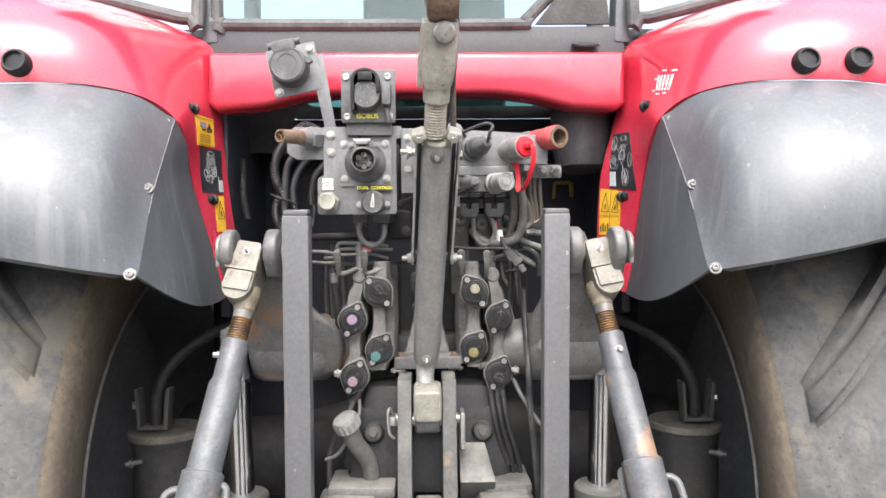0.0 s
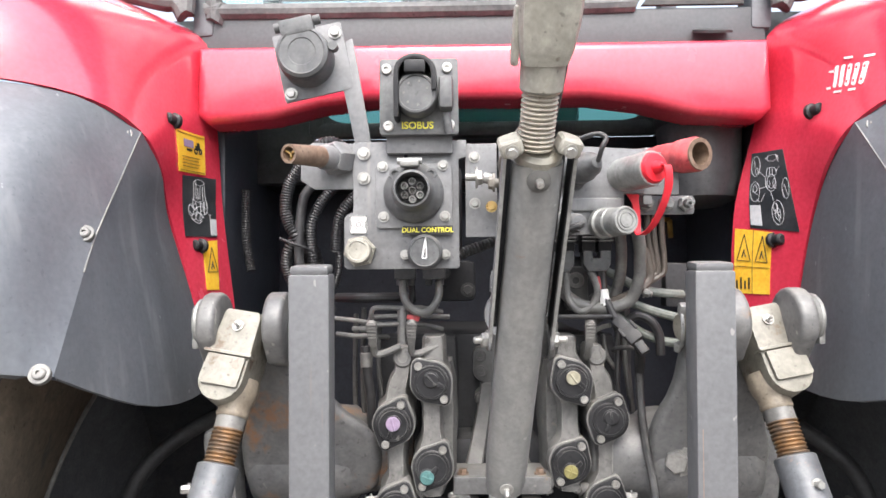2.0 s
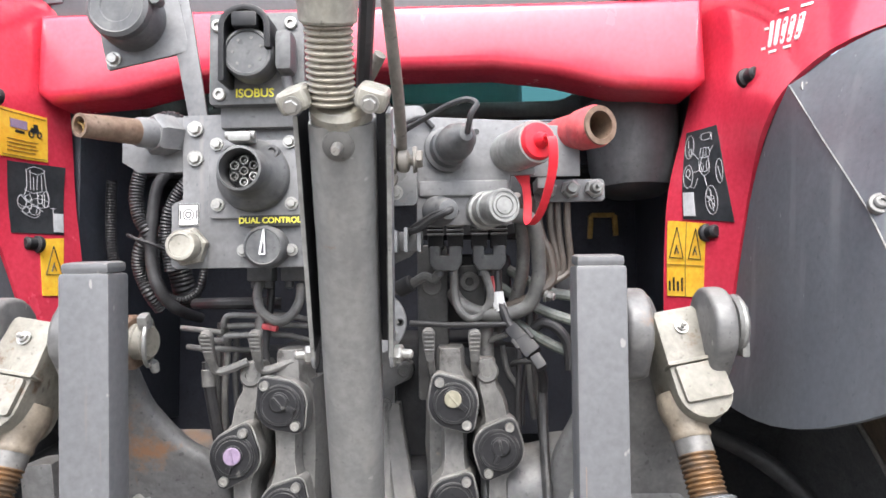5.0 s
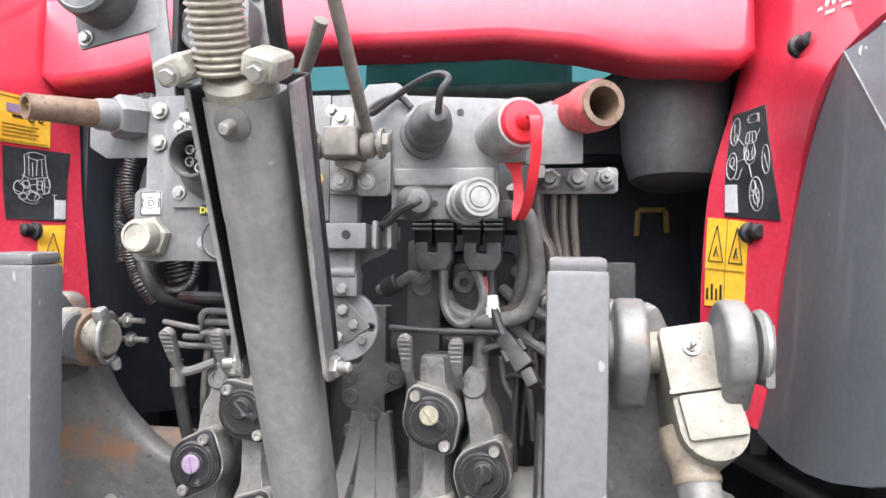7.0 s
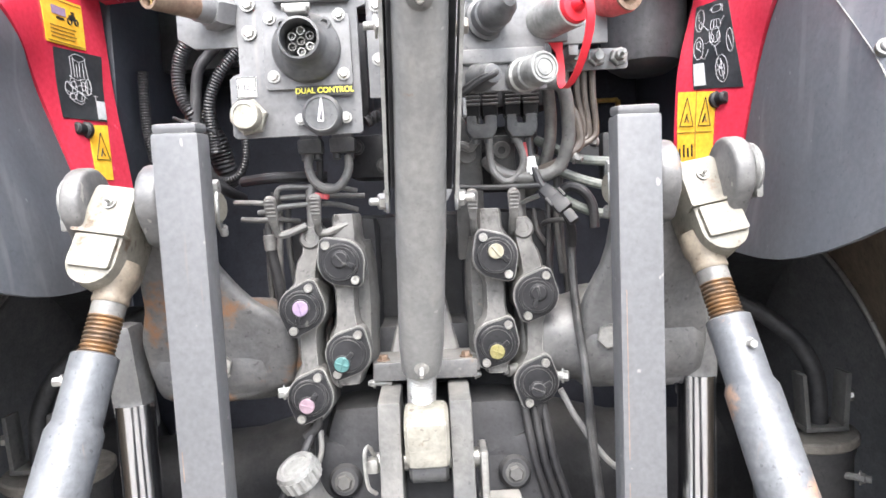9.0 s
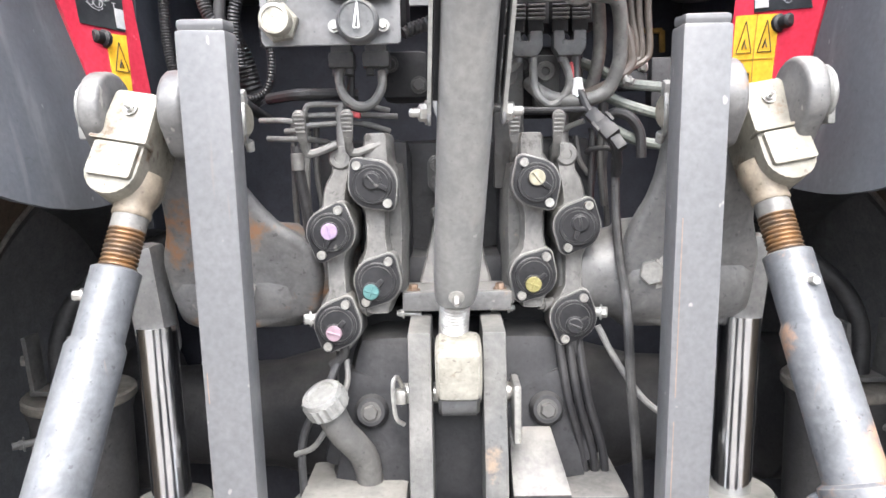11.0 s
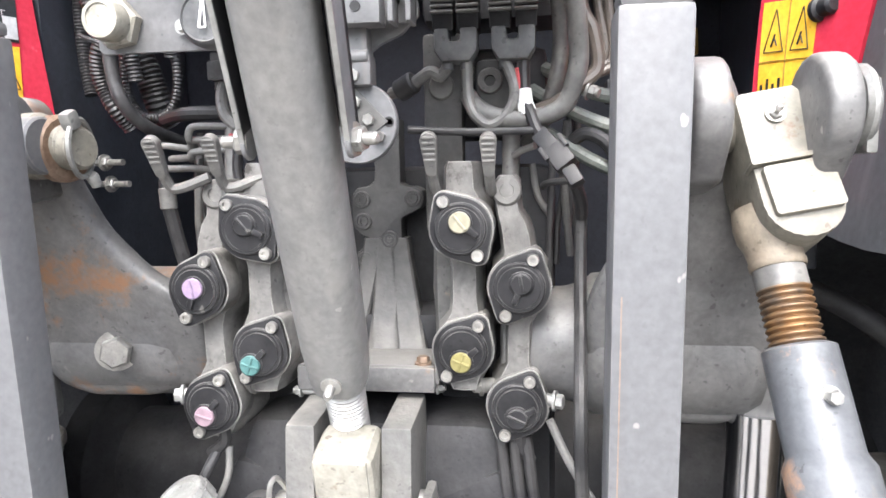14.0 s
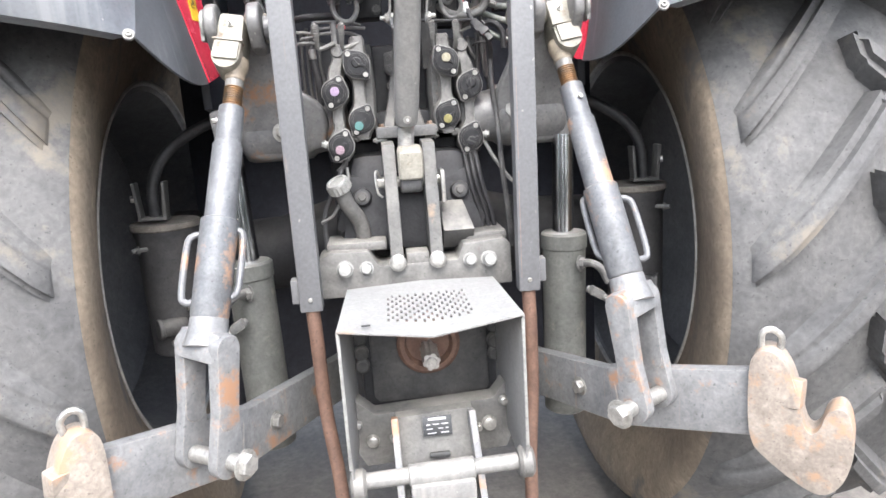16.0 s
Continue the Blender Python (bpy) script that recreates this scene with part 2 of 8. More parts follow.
M_LINK = material("light_grey_link_paint", (0.135, 0.138, 0.142), (0.20, 0.2, 0.198), rough=0.45, scale=9, patch=(0.29, 0.165, 0.1), patch_at=0.555, patch_scale=9.0, bump=0.18, streak=(0.27, 0.2, 0.15), edge=(0.36, 0.30, 0.25), edge_size=0.002, edge_most=0.55)
M_HEAD = material("chalky_cream_casting", (0.168, 0.158, 0.13), (0.245, 0.232, 0.198), rough=0.5, scale=18, patch=(0.105, 0.066, 0.038), patch_at=0.59, patch_scale=20, bump=0.3, chips=(0.10, 0.08, 0.06), chip_at=0.69, streak=(0.19, 0.15, 0.105), edge=(0.42, 0.41, 0.37), edge_size=0.0016, edge_most=0.6)
M_CREAM = material("dusty_cream_casting", (0.228, 0.217, 0.182), (0.325, 0.31, 0.268), rough=0.5, scale=18, patch=(0.17, 0.125, 0.08), patch_at=0.66, patch_scale=22, bump=0.3, chips=(0.12, 0.10, 0.08), chip_at=0.71, streak=(0.2, 0.165, 0.12), edge=(0.5, 0.48, 0.43), edge_size=0.0016, edge_most=0.6)
M_BASE = material("dusty_light_cast_iron", (0.108, 0.106, 0.101), (0.152, 0.148, 0.14), rough=0.5, scale=9, patch=(0.10, 0.09, 0.08), patch_at=0.64, patch_scale=16, bump=0.25, dust=0.5, edge=(0.26, 0.255, 0.24), edge_size=0.002, edge_most=0.5)
M_SHIELD = material("light_grey_shield_paint", (0.185, 0.186, 0.186), (0.225, 0.224, 0.22), rough=0.45, scale=7, patch=(0.29, 0.22, 0.165), patch_at=0.655, patch_scale=8, bump=0.08, chips=(0.11, 0.105, 0.10), chip_at=0.745, grime=0.1, edge=(0.33, 0.29, 0.25), edge_size=0.002, edge_most=0.5, spread=0.5)
M_HOOK = material("worn_tan_hook_steel", (0.205, 0.176, 0.15), (0.30, 0.26, 0.22), rough=0.5, scale=10, patch=(0.33, 0.215, 0.14), patch_at=0.53, patch_scale=12, bump=0.25, streak=(0.2, 0.13, 0.085), edge=(0.45, 0.40, 0.35), edge_size=0.002, edge_most=0.5)
M_ZINC = material("zinc_steel", (0.33, 0.325, 0.305), (0.46, 0.45, 0.425), rough=0.35, metal=0.7, scale=60, bump=0.1)
M_CHROME = material("chrome_rod", (0.72, 0.73, 0.75), (0.8, 0.8, 0.82), rough=0.14, metal=1.0, scale=20, bump=0.0, grime=0)
M_THREAD = material("greasy_thread", (0.30, 0.27, 0.22), (0.42, 0.39, 0.33), rough=0.4, metal=0.5, scale=30, patch=(0.5, 0.22, 0.05), patch_at=0.72, patch_scale=26, bump=0.1)
M_COPPER = material("orange_greased_thread", (0.085, 0.072, 0.06), (0.215, 0.115, 0.045), rough=0.4, metal=0.4, scale=34, bump=0.1)
M_RUSTROD = material("rusty_rod", (0.095, 0.054, 0.040), (0.15, 0.088, 0.062), rough=0.7, scale=25, bump=0.4)
M_SURROUND = material("dusty_grey_window_rubber", (0.07, 0.07, 0.072), (0.14, 0.138, 0.135), rough=0.6, scale=14, bump=0.1)
M_RUBBER = material("black_rubber", (0.024, 0.024, 0.026), (0.055, 0.055, 0.056), rough=0.55, scale=20, bump=0.12)
M_HOSE = material("dusty_black_hose", (0.015, 0.015, 0.017), (0.038, 0.037, 0.037), rough=0.5, scale=18, bump=0.15, dust=0.12)
M_LOOM = material("black_corrugated_plastic", (0.015, 0.015, 0.016), (0.032, 0.032, 0.034), rough=0.42, scale=30, bump=0.1)
M_PIPE = material("grey_steel_pipe", (0.10, 0.10, 0.097), (0.175, 0.17, 0.16), rough=0.42, scale=25, bump=0.1, dust=0.4)
M_RODDUST = material("dusty_beige_rod", (0.15, 0.136, 0.118), (0.225, 0.207, 0.18), rough=0.5, scale=22, bump=0.15, dust=0.3, chips=(0.09, 0.075, 0.06), chip_at=0.72)
M_BROWNPIPE = material("brown_oiled_pipe", (0.062, 0.051, 0.043), (0.1, 0.084, 0.07), rough=0.4, scale=25, bump=0.1)
M_TUBE = material("scuffed_tube_paint", (0.166, 0.165, 0.161), (0.226, 0.221, 0.212), rough=0.36, scale=9, patch=(0.19, 0.125, 0.085), patch_at=0.655, patch_scale=24, stretch=(4, 4, 0.35), bump=0.08, dust=0.35, chips=(0.32, 0.31, 0.29), chip_at=0.71, streak=(0.255, 0.245, 0.23), grime=0.06, spread=0.4, streak_size=46.0, streak_at=0.59)
M_NECK = material("dusty_brown_casting", (0.17, 0.14, 0.105), (0.25, 0.215, 0.165), rough=0.55, scale=20, patch=(0.11, 0.07, 0.045), patch_at=0.6, patch_scale=25, bump=0.4)
M_LINE = material("faded_white_print", (0.42, 0.43, 0.44), (0.55, 0.55, 0.55), rough=0.5, scale=30, bump=0.0, grime=0)
M_OCHRE = material("worn_print_ink", (0.25, 0.15, 0.03), (0.33, 0.2, 0.05), rough=0.5, scale=40, bump=0.0)
M_CYL = material("dusty_green_grey_cylinder", (0.088, 0.091, 0.084), (0.135, 0.135, 0.122), rough=0.5, scale=8, stretch=(1, 1, 0.5), patch=(0.19, 0.18, 0.15), patch_at=0.62, patch_scale=14, bump=0.15, dust=0.6)
M_FENDER.node_tree.nodes["Principled BSDF"].inputs["Specular IOR Level"].default_value = 1.0
M_PLUG = material("grey_plug_plastic", (0.085, 0.088, 0.09), (0.13, 0.132, 0.132), rough=0.4, scale=25, bump=0.08, dust=0.5)
M_HOSEGREEN = material("green_grey_hose", (0.13, 0.145, 0.13), (0.20, 0.21, 0.19), rough=0.5, scale=20, bump=0.1)
M_SOCKET = material("grey_black_socket_plastic", (0.07, 0.072, 0.075), (0.125, 0.126, 0.126), rough=0.5, scale=30, bump=0.1, dust=0.35, edge=(0.22, 0.22, 0.215), edge_size=0.001, edge_most=0.5)
M_CAP = material("black_cap_plastic", (0.011, 0.011, 0.0125), (0.024, 0.024, 0.026), rough=0.46, scale=30, bump=0.1, dust=0.08, chips=(0.11, 0.108, 0.1), chip_at=0.735, edge=(0.21, 0.207, 0.2), edge_size=0.0011, edge_most=0.6)
M_TYRE = material("muddy_tyre_rubber", (0.145, 0.115, 0.086), (0.235, 0.192, 0.142), rough=0.8, scale=4, patch=(0.10, 0.094, 0.088), patch_at=0.55, patch_scale=3.2, bump=0.5, grain=90)
M_LUG = material("dusty_tyre_lugs", (0.062, 0.062, 0.063), (0.118, 0.116, 0.114), rough=0.75, scale=4, patch=(0.165, 0.147, 0.122), patch_at=0.57, patch_scale=4, bump=0.5, grain=90)
M_PALERIB = material("pale_rim_ring", (0.26, 0.25, 0.23), (0.40, 0.385, 0.36), rough=0.7, scale=9, bump=0.2)
M_REDRUB = material("red_rubber", (0.66, 0.012, 0.025), (0.72, 0.03, 0.05), rough=0.45, scale=25, bump=0.05, grime=0)
M_REDPIPE = material("faded_red_coupling", (0.46, 0.05, 0.06), (0.56, 0.12, 0.12), rough=0.5, scale=60, bump=0.1)
M_BROWN = material("brown_bronze", (0.17, 0.11, 0.075), (0.26, 0.19, 0.14), rough=0.45, metal=0.4, scale=40, bump=0.15)
M_BRASS = material("brass", (0.6, 0.4, 0.15), (0.7, 0.5, 0.22), rough=0.3, metal=0.9, scale=60, bump=0.05)
M_ALU = material("dull_aluminium", (0.25, 0.25, 0.24), (0.35, 0.35, 0.335), rough=0.42, metal=0.4, scale=30, bump=0.12)
M_YELLOW = material("yellow_decal", (0.82, 0.45, 0.03), (0.86, 0.52, 0.06), rough=0.4, scale=20, bump=0.0, grime=0.1)
M_BLACKDEC = material("black_decal", (0.02, 0.022, 0.025), (0.045, 0.047, 0.05), rough=0.35, scale=20, bump=0.0, grime=0.1)
M_WHITE = material("white_print", (0.78, 0.78, 0.76), (0.84, 0.84, 0.82), rough=0.5, scale=20, bump=0.0, grime=0)
M_YELTEXT = material("yellow_print", (0.85, 0.75, 0.05), (0.88, 0.8, 0.1), rough=0.5, scale=20, bump=0.0, grime=0)
M_BLACK = material("black_print", (0.012, 0.012, 0.012), (0.025, 0.025, 0.025), rough=0.5, scale=20, bump=0.0, grime=0)
M_DOTPINK = material("lilac_plastic", (0.235, 0.175, 0.265), (0.29, 0.22, 0.31), rough=0.5, scale=40, bump=0.05, grime=0)
M_DOTROSE = material("rose_plastic", (0.235, 0.165, 0.2), (0.28, 0.205, 0.235), rough=0.5, scale=40, bump=0.05, grime=0)
M_DOTTEAL = material("teal_plastic", (0.055, 0.14, 0.138), (0.08, 0.175, 0.17), rough=0.5, scale=40, bump=0.05, grime=0)
M_DOTCREAM = material("cream_plastic", (0.26, 0.245, 0.18), (0.32, 0.30, 0.225), rough=0.5, scale=40, bump=0.05, grime=0)
M_DOTYEL = material("dull_yellow_plastic", (0.2, 0.18, 0.065), (0.24, 0.215, 0.09), rough=0.5, scale=40, bump=0.05, grime=0)
M_SILL = material("plain_dark_grey_sill", (0.062, 0.064, 0.068), (0.078, 0.080, 0.084), rough=0.42, scale=3, bump=0.04, grime=0.06)
M_RIM = material("dusty_dark_wheel_steel", (0.06, 0.062, 0.068), (0.11, 0.11, 0.114), rough=0.6, scale=5, bump=0.15)
M_BACKDROP = material("dark_backdrop_tone", (0.022, 0.028, 0.018), (0.05, 0.058, 0.04), rough=0.9, scale=0.4, bump=0.0, grain=3.0, grime=0)
M_GROUND = material("dark_brown_yard", (0.095, 0.085, 0.074), (0.165, 0.15, 0.13), rough=0.8, scale=3, bump=0.8, grain=40, patch=(0.13, 0.115, 0.095), patch_at=0.58, patch_scale=2.2)


for dull in (M_DARK, M_RECESS, M_CAP):
    dull.node_tree.nodes["Principled BSDF"].inputs["Specular IOR Level"].default_value = 0.3


def glass_material(name, colour):
    m = bpy.data.materials.new(name)
    m.use_nodes = True
    b = m.node_tree.nodes["Principled BSDF"]
    b.inputs["Base Color"].default_value = (*colour, 1)
    b.inputs["Roughness"].default_value = 0.02
    b.inputs["IOR"].default_value = 1.45
    b.inputs["Transmission Weight"].default_value = 1.0
    return m


M_GLASS = glass_material("green_tinted_glass", (0.62, 0.82, 0.80))
M_TEALGLASS = glass_material("dark_teal_glass", (0.10, 0.25, 0.23))
M_WATERGLASS = glass_material("pale_glass", (0.86, 0.94, 0.94))


# ---- mesh helpers ----
def add(bm, piece, m=None):
    if m is not None:
        piece.transform(m)
    me = bpy.data.meshes.new("piece")
    piece.to_mesh(me)
    piece.free()
    bm.from_mesh(me)
    bpy.data.meshes.remove(me)
    return bm


def turn_to(d):
    return Vector(d).normalized().to_track_quat("Z", "Y").to_matrix().to_4x4()


def block(bm, c, size, rot=(0, 0, 0), bev=0.0, seg=2, taper=1.0):
    """A box with rounded edges, centred on c; taper scales its top."""
    p = bmesh.new()
    bmesh.ops.create_cube(p, size=1)
    for v in p.verts:
        k = taper if v.co.z > 0 else 1.0
        v.co = Vector((v.co.x * size[0] * k, v.co.y * size[1] * k, v.co.z * size[2]))
    if bev:
        bmesh.ops.bevel(p, geom=p.edges[:], offset=bev, segments=seg, profile=0.6, affect="EDGES")
    return add(bm, p, pose(*c, *rot))


def beam_between(bm, a, b, w, d, bev=0.0, up=(0, -1, 0)):
    """A box from a to b, w wide and d deep, its depth turned towards up."""
    a, b = Vector(a), Vector(b)
    z = (b - a).normalized()
    x = Vector(up).cross(z).normalized()
    y = z.cross(x)
    p = bmesh.new()
    bmesh.ops.create_cube(p, size=1)
    for v in p.verts:
        v.co = Vector((v.co.x * w, v.co.y * d, v.co.z * (b - a).length))
    if bev:
        bmesh.ops.bevel(p, geom=p.edges[:], offset=bev, segments=2, profile=0.6, affect="EDGES")
    m = Matrix((x, y, z)).transposed().to_4x4()
    m.translation = (a + b) / 2
    return add(bm, p, m)


def lathe(bm, profile, p0, d, seg=24, phase=0.0, ends=True):
    """Turns a profile of (radius, height) round the axis d through p0."""
    p = bmesh.new()
    rings = []
    for r, h in profile:
        if r < 1e-6:
            rings.append([p.verts.new((0, 0, h))])
        else:
            rings.append([p.verts.new((r * math.cos(2 * math.pi * k / seg + phase), r * math.sin(2 * math.pi * k / seg + phase), h)) for k in range(seg)])
    for a, b in zip(rings, rings[1:]):
        for k in range(seg):
            j = (k + 1) % seg
            quad = [a[k % len(a)], a[j % len(a)], b[j % len(b)], b[k % len(b)]]
            uniq = list(dict.fromkeys(quad))
            if len(uniq) > 2:
                p.faces.new(uniq)
    for ring in (rings[0], rings[-1]):
        if ends and len(ring) > 2:
            p.faces.new(ring)
    return add(bm, p, Matrix.Translation(p0) @ turn_to(d))


def rod(bm, a, b, r, r2=None, seg=20, bev=0.0):
    a, b = Vector(a), Vector(b)
    h = (b - a).length
    r2 = r if r2 is None else r2
    prof = [(r - bev, 0), (r, bev), (r2, h - bev), (r2 - bev, h)] if bev else [(r, 0), (r2, h)]
    return lathe(bm, prof, a, b - a, seg)


def thread(bm, a, b, r, pitch=0.004, seg=20, depth=0.12):
    a, b = Vector(a), Vector(b)
    h = (b - a).length
    prof, k = [], 0
    count = max(2, int(h / pitch))
    for k in range(count):
        z = h * k / count
        prof += [(r * (1 - depth), z), (r, z + h / count * 0.4), (r, z + h / count * 0.6)]
    prof.append((r * (1 - depth), h))
    return lathe(bm, prof, a, b - a, seg)


def smooth_path(pts, n=8):
    pts = [Vector(p) for p in pts]
    if len(pts) < 3:
        return pts
    q = [pts[0] * 2 - pts[1], *pts, pts[-1] * 2 - pts[-2]]
    out = []
    for i in range(1, len(q) - 2):
        a, b, c, d = q[i - 1:i + 3]
        for k in range(n):
            t = k / n
            out.append(0.5 * (2 * b + (c - a) * t + (2 * a - 5 * b + 4 * c - d) * t * t + (3 * b - a - 3 * c + d) * t ** 3))
    out.append(pts[-1])
    return out


def tube(bm, pts, r, seg=10, n=8, rib=0.0, rib_pitch=0.006):
    """A hose or pipe along a smooth path; rib makes it corrugated."""
    path = smooth_path(pts, n)
    if rib:
        lengths = [0]
        for a, b in zip(path, path[1:]):
            lengths.append(lengths[-1] + (b - a).length)
        total = lengths[-1]
        steps = int(total / rib_pitch) * 2
        fine = []
        for k in range(steps + 1):
            s = total * k / steps
            i = next((j for j in range(len(lengths) - 1) if lengths[j + 1] >= s), len(lengths) - 2)
            f = (s - lengths[i]) / max(1e-9, lengths[i + 1] - lengths[i])
            fine.append(path[i].lerp(path[i + 1], min(1, f)))
        path = fine
    p = bmesh.new()
    up = Vector((0.3, 0.2, 1)).normalized()
    rings = []
    for i, c in enumerate(path):
        t = (path[min(i + 1, len(path) - 1)] - path[max(i - 1, 0)]).normalized()
        side = t.cross(up)
        if side.length < 1e-4:
            side = t.orthogonal()
        side.normalize()
        up = side.cross(t).normalized()
        rad = r * (1 - rib * (i % 2)) if rib else r
        rings.append([p.verts.new(c + rad * (math.cos(2 * math.pi * k / seg) * side + math.sin(2 * math.pi * k / seg) * up)) for k in range(seg)])
    for a, b in zip(rings, rings[1:]):
        for k in range(seg):
            p.faces.new((a[k], a[(k + 1) % seg], b[(k + 1) % seg], b[k]))
    p.faces.new(rings[0])
    p.faces.new(rings[-1])
    return add(bm, p)


def prism(bm, poly, m, depth, bev=0.0, shear=None, seg=2):
    """A flat outline (u, v) pushed depth along w; m lays u, v, w into the world."""
    p = bmesh.new()
    lo = [p.verts.new((u, v, 0)) for u, v in poly]
    hi = [p.verts.new((u, v, depth)) for u, v in poly]
    p.faces.new(lo)
    p.faces.new(hi)
    for k in range(len(poly)):
        j = (k + 1) % len(poly)
        p.faces.new((lo[k], lo[j], hi[j], hi[k]))
    bmesh.ops.recalc_face_normals(p, faces=p.faces)
    if bev:
        bmesh.ops.bevel(p, geom=p.edges[:], offset=bev, segments=seg, profile=0.6 if seg < 3 else 0.5, affect="EDGES", clamp_overlap=True)
    p.transform(m)
    if shear:
        for v in p.verts:
            v.co = shear(v.co)
    return add(bm, p)


def facing(y, lean=0.0):
    """Lays u to x, v to z and w to +y, away from the camera, at depth y."""
    return Matrix(((1, 0, 0, 0), (0, 0, 1, y), (0, 1, 0, 0), (0, 0, 0, 1)))


def sideways(x):
    """Lays u to y, v to z and w to +x."""
    return Matrix(((0, 0, 1, x), (1, 0, 0, 0), (0, 1, 0, 0), (0, 0, 0, 1)))


def rounded(w, h, r, n=5, cx=0.0, cz=0.0):
    out = []
    for (sx, sz, a0) in ((1, 1, 0), (-1, 1, 90), (-1, -1, 180), (1, -1, 270)):
        for k in range(n + 1):
            a = radians(a0 + 90 * k / n)
            out.append((cx + sx * (w / 2 - r) + r * math.cos(a), cz + sz * (h / 2 - r) + r * math.sin(a)))
    return out


def hull_of(circles, n=40):
    """The outline round a few circles (x, z, radius), as a belt would lie."""
    out = []
    for k in range(n):
        a = 2 * math.pi * k / n
        d = (math.cos(a), math.sin(a))
        x, z, r = max(circles, key=lambda c: c[0] * d[0] + c[1] * d[1] + c[2])
        out.append((x + r * d[0], z + r * d[1]))
    return out


def plate(bm, w, h, r, c, depth, bev=0.0008):
    """A rounded upright plate centred on (x, z), its face at y."""
    return prism(bm, rounded(w, h, r, cx=c[0], cz=c[2]), facing(c[1]), depth, bev)


def sheet(bm, grid, thick, toward):
    """A skin through a grid of points with a thickness away from the point toward."""
    p = bmesh.new()
    nu, nv = len(grid), len(grid[0])
    normals = []
    for i in range(nu):
        row = []
        for j in range(nv):
            a = grid[min(i + 1, nu - 1)][j] - grid[max(i - 1, 0)][j]
            b = grid[i][min(j + 1, nv - 1)] - grid[i][max(j - 1, 0)]
            nrm = a.cross(b)
            nrm = nrm.normalized() if nrm.length > 1e-9 else Vector((0, -1, 0))
            if nrm.dot(Vector(toward) - grid[i][j]) < 0:
                nrm = -nrm
            row.append(nrm)
        normals.append(row)
    front = [[p.verts.new(c) for c in row] for row in grid]
    back = [[p.verts.new(grid[i][j] - normals[i][j] * thick) for j in range(nv)] for i in range(nu)]
    for side in (front, back):
        for i in range(nu - 1):
            for j in range(nv - 1):
                p.faces.new((side[i][j], side[i + 1][j], side[i + 1][j + 1], side[i][j + 1]))
    rim = [(i, 0) for i in range(nu)] + [(nu - 1, j) for j in range(1, nv)] + [(i, nv - 1) for i in range(nu - 2, -1, -1)] + [(0, j) for j in range(nv - 2, 0, -1)]
    for k in range(len(rim)):
        (a, b), (c, d) = rim[k], rim[(k + 1) % len(rim)]
        p.faces.new((front[a][b], front[c][d], back[c][d], back[a][b]))
    return add(bm, p)


def hexbolt(bm, p, d=(0, -1, 0), r=0.008, h=0.006, washer=True, stud=False):
    d = Vector(d).normalized()
    p = Vector(p)
    if washer:
        lathe(bm, [(r * 1.35, -0.001), (r * 1.35, 0.0015)], p, d, 18)
    lathe(bm, [(r, 0.001), (r, h * 0.85), (r * 0.86, h)], p, d, 6, 0.3)
    if stud:
        lathe(bm, [(r * 0.5, h), (r * 0.5, h * 1.9), (r * 0.35, h * 2.1)], p, d, 12)
    return bm


def part(name, bm, mat, parent, label="", sharp=35):
    """Links a bmesh as one mesh object under a thing or a part."""
    bmesh.ops.recalc_face_normals(bm, faces=bm.faces)
    me = bpy.data.meshes.new(name)
    bm.to_mesh(me)
    bm.free()
    me.materials.append(mat)
    me.shade_smooth()
    me.set_sharp_from_angle(angle=radians(sharp))
    ob = new(name, me)
    if parent is not None:
        ob.parent = parent
        if parent.type == "EMPTY":
            ob.matrix_parent_inverse = Matrix.Translation(-parent.location)
    if label:
        ob["label"] = label
    return ob


def thing(name, label, category, base, group="", kind=""):
    ob = new(name)
    ob.empty_display_size = 0.05
    ob.location = base
    return tagged(ob, label, category, group, kind)


def setting(name, bm, mat, label="", category=""):
    return tagged(part(name, bm, mat, None), label, category, kind="structure")


def B():
    return bmesh.new()


def letters(text, size, c, mat, parent, name="lettering", y=0.0):
    """Raised printed letters in the built-in font, centred on c and facing the camera."""
    cu = bpy.data.curves.new("letters", "FONT")
    cu.body, cu.size, cu.align_x, cu.align_y, cu.extrude = text, size, "CENTER", "CENTER", 0.0003
    cu.offset = size * 0.018
    tmp = bpy.data.objects.new("letters", cu)
    scene.collection.objects.link(tmp)
    bpy.context.view_layer.update()
    me = bpy.data.meshes.new_from_object(tmp.evaluated_get(bpy.context.evaluated_depsgraph_get()))
    bpy.data.objects.remove(tmp)
    bm = bmesh.new()
    bm.from_mesh(me)
    bpy.data.meshes.remove(me)
    bm.transform(pose(*c, 90, 0, 0))
    return part(name, bm, mat, parent)

# ---- the yard ----
bm = B()
bmesh.ops.create_grid(bm, x_segments=40, y_segments=40, size=400, matrix=Matrix.Translation((0, 0, -0.06)))
setting("ground", bm, M_GROUND, "dark brown yard under the tractor", "ground")

# uneven-topped dark backdrop behind the viewer, unseen, added to edge reflections in the paint
random.seed(5)
bm = B()
row = []
for k in range(241):
    a = radians(-205 + 230 * k / 240)
    h = 5.2 + 1.6 * math.sin(k * 0.21) + 1.1 * math.sin(k * 0.57 + 1) + random.uniform(-0.5, 0.5)
    row.append([bm.verts.new((r * math.cos(a), r * math.sin(a), z)) for r, z in ((24, 0), (24.6, h * 0.6), (25.4, h), (27, h * 0.9), (27, 0))])
for p, q in zip(row, row[1:]):
    for k in range(4):
        bm.faces.new((p[k], p[k + 1], q[k + 1], q[k]))
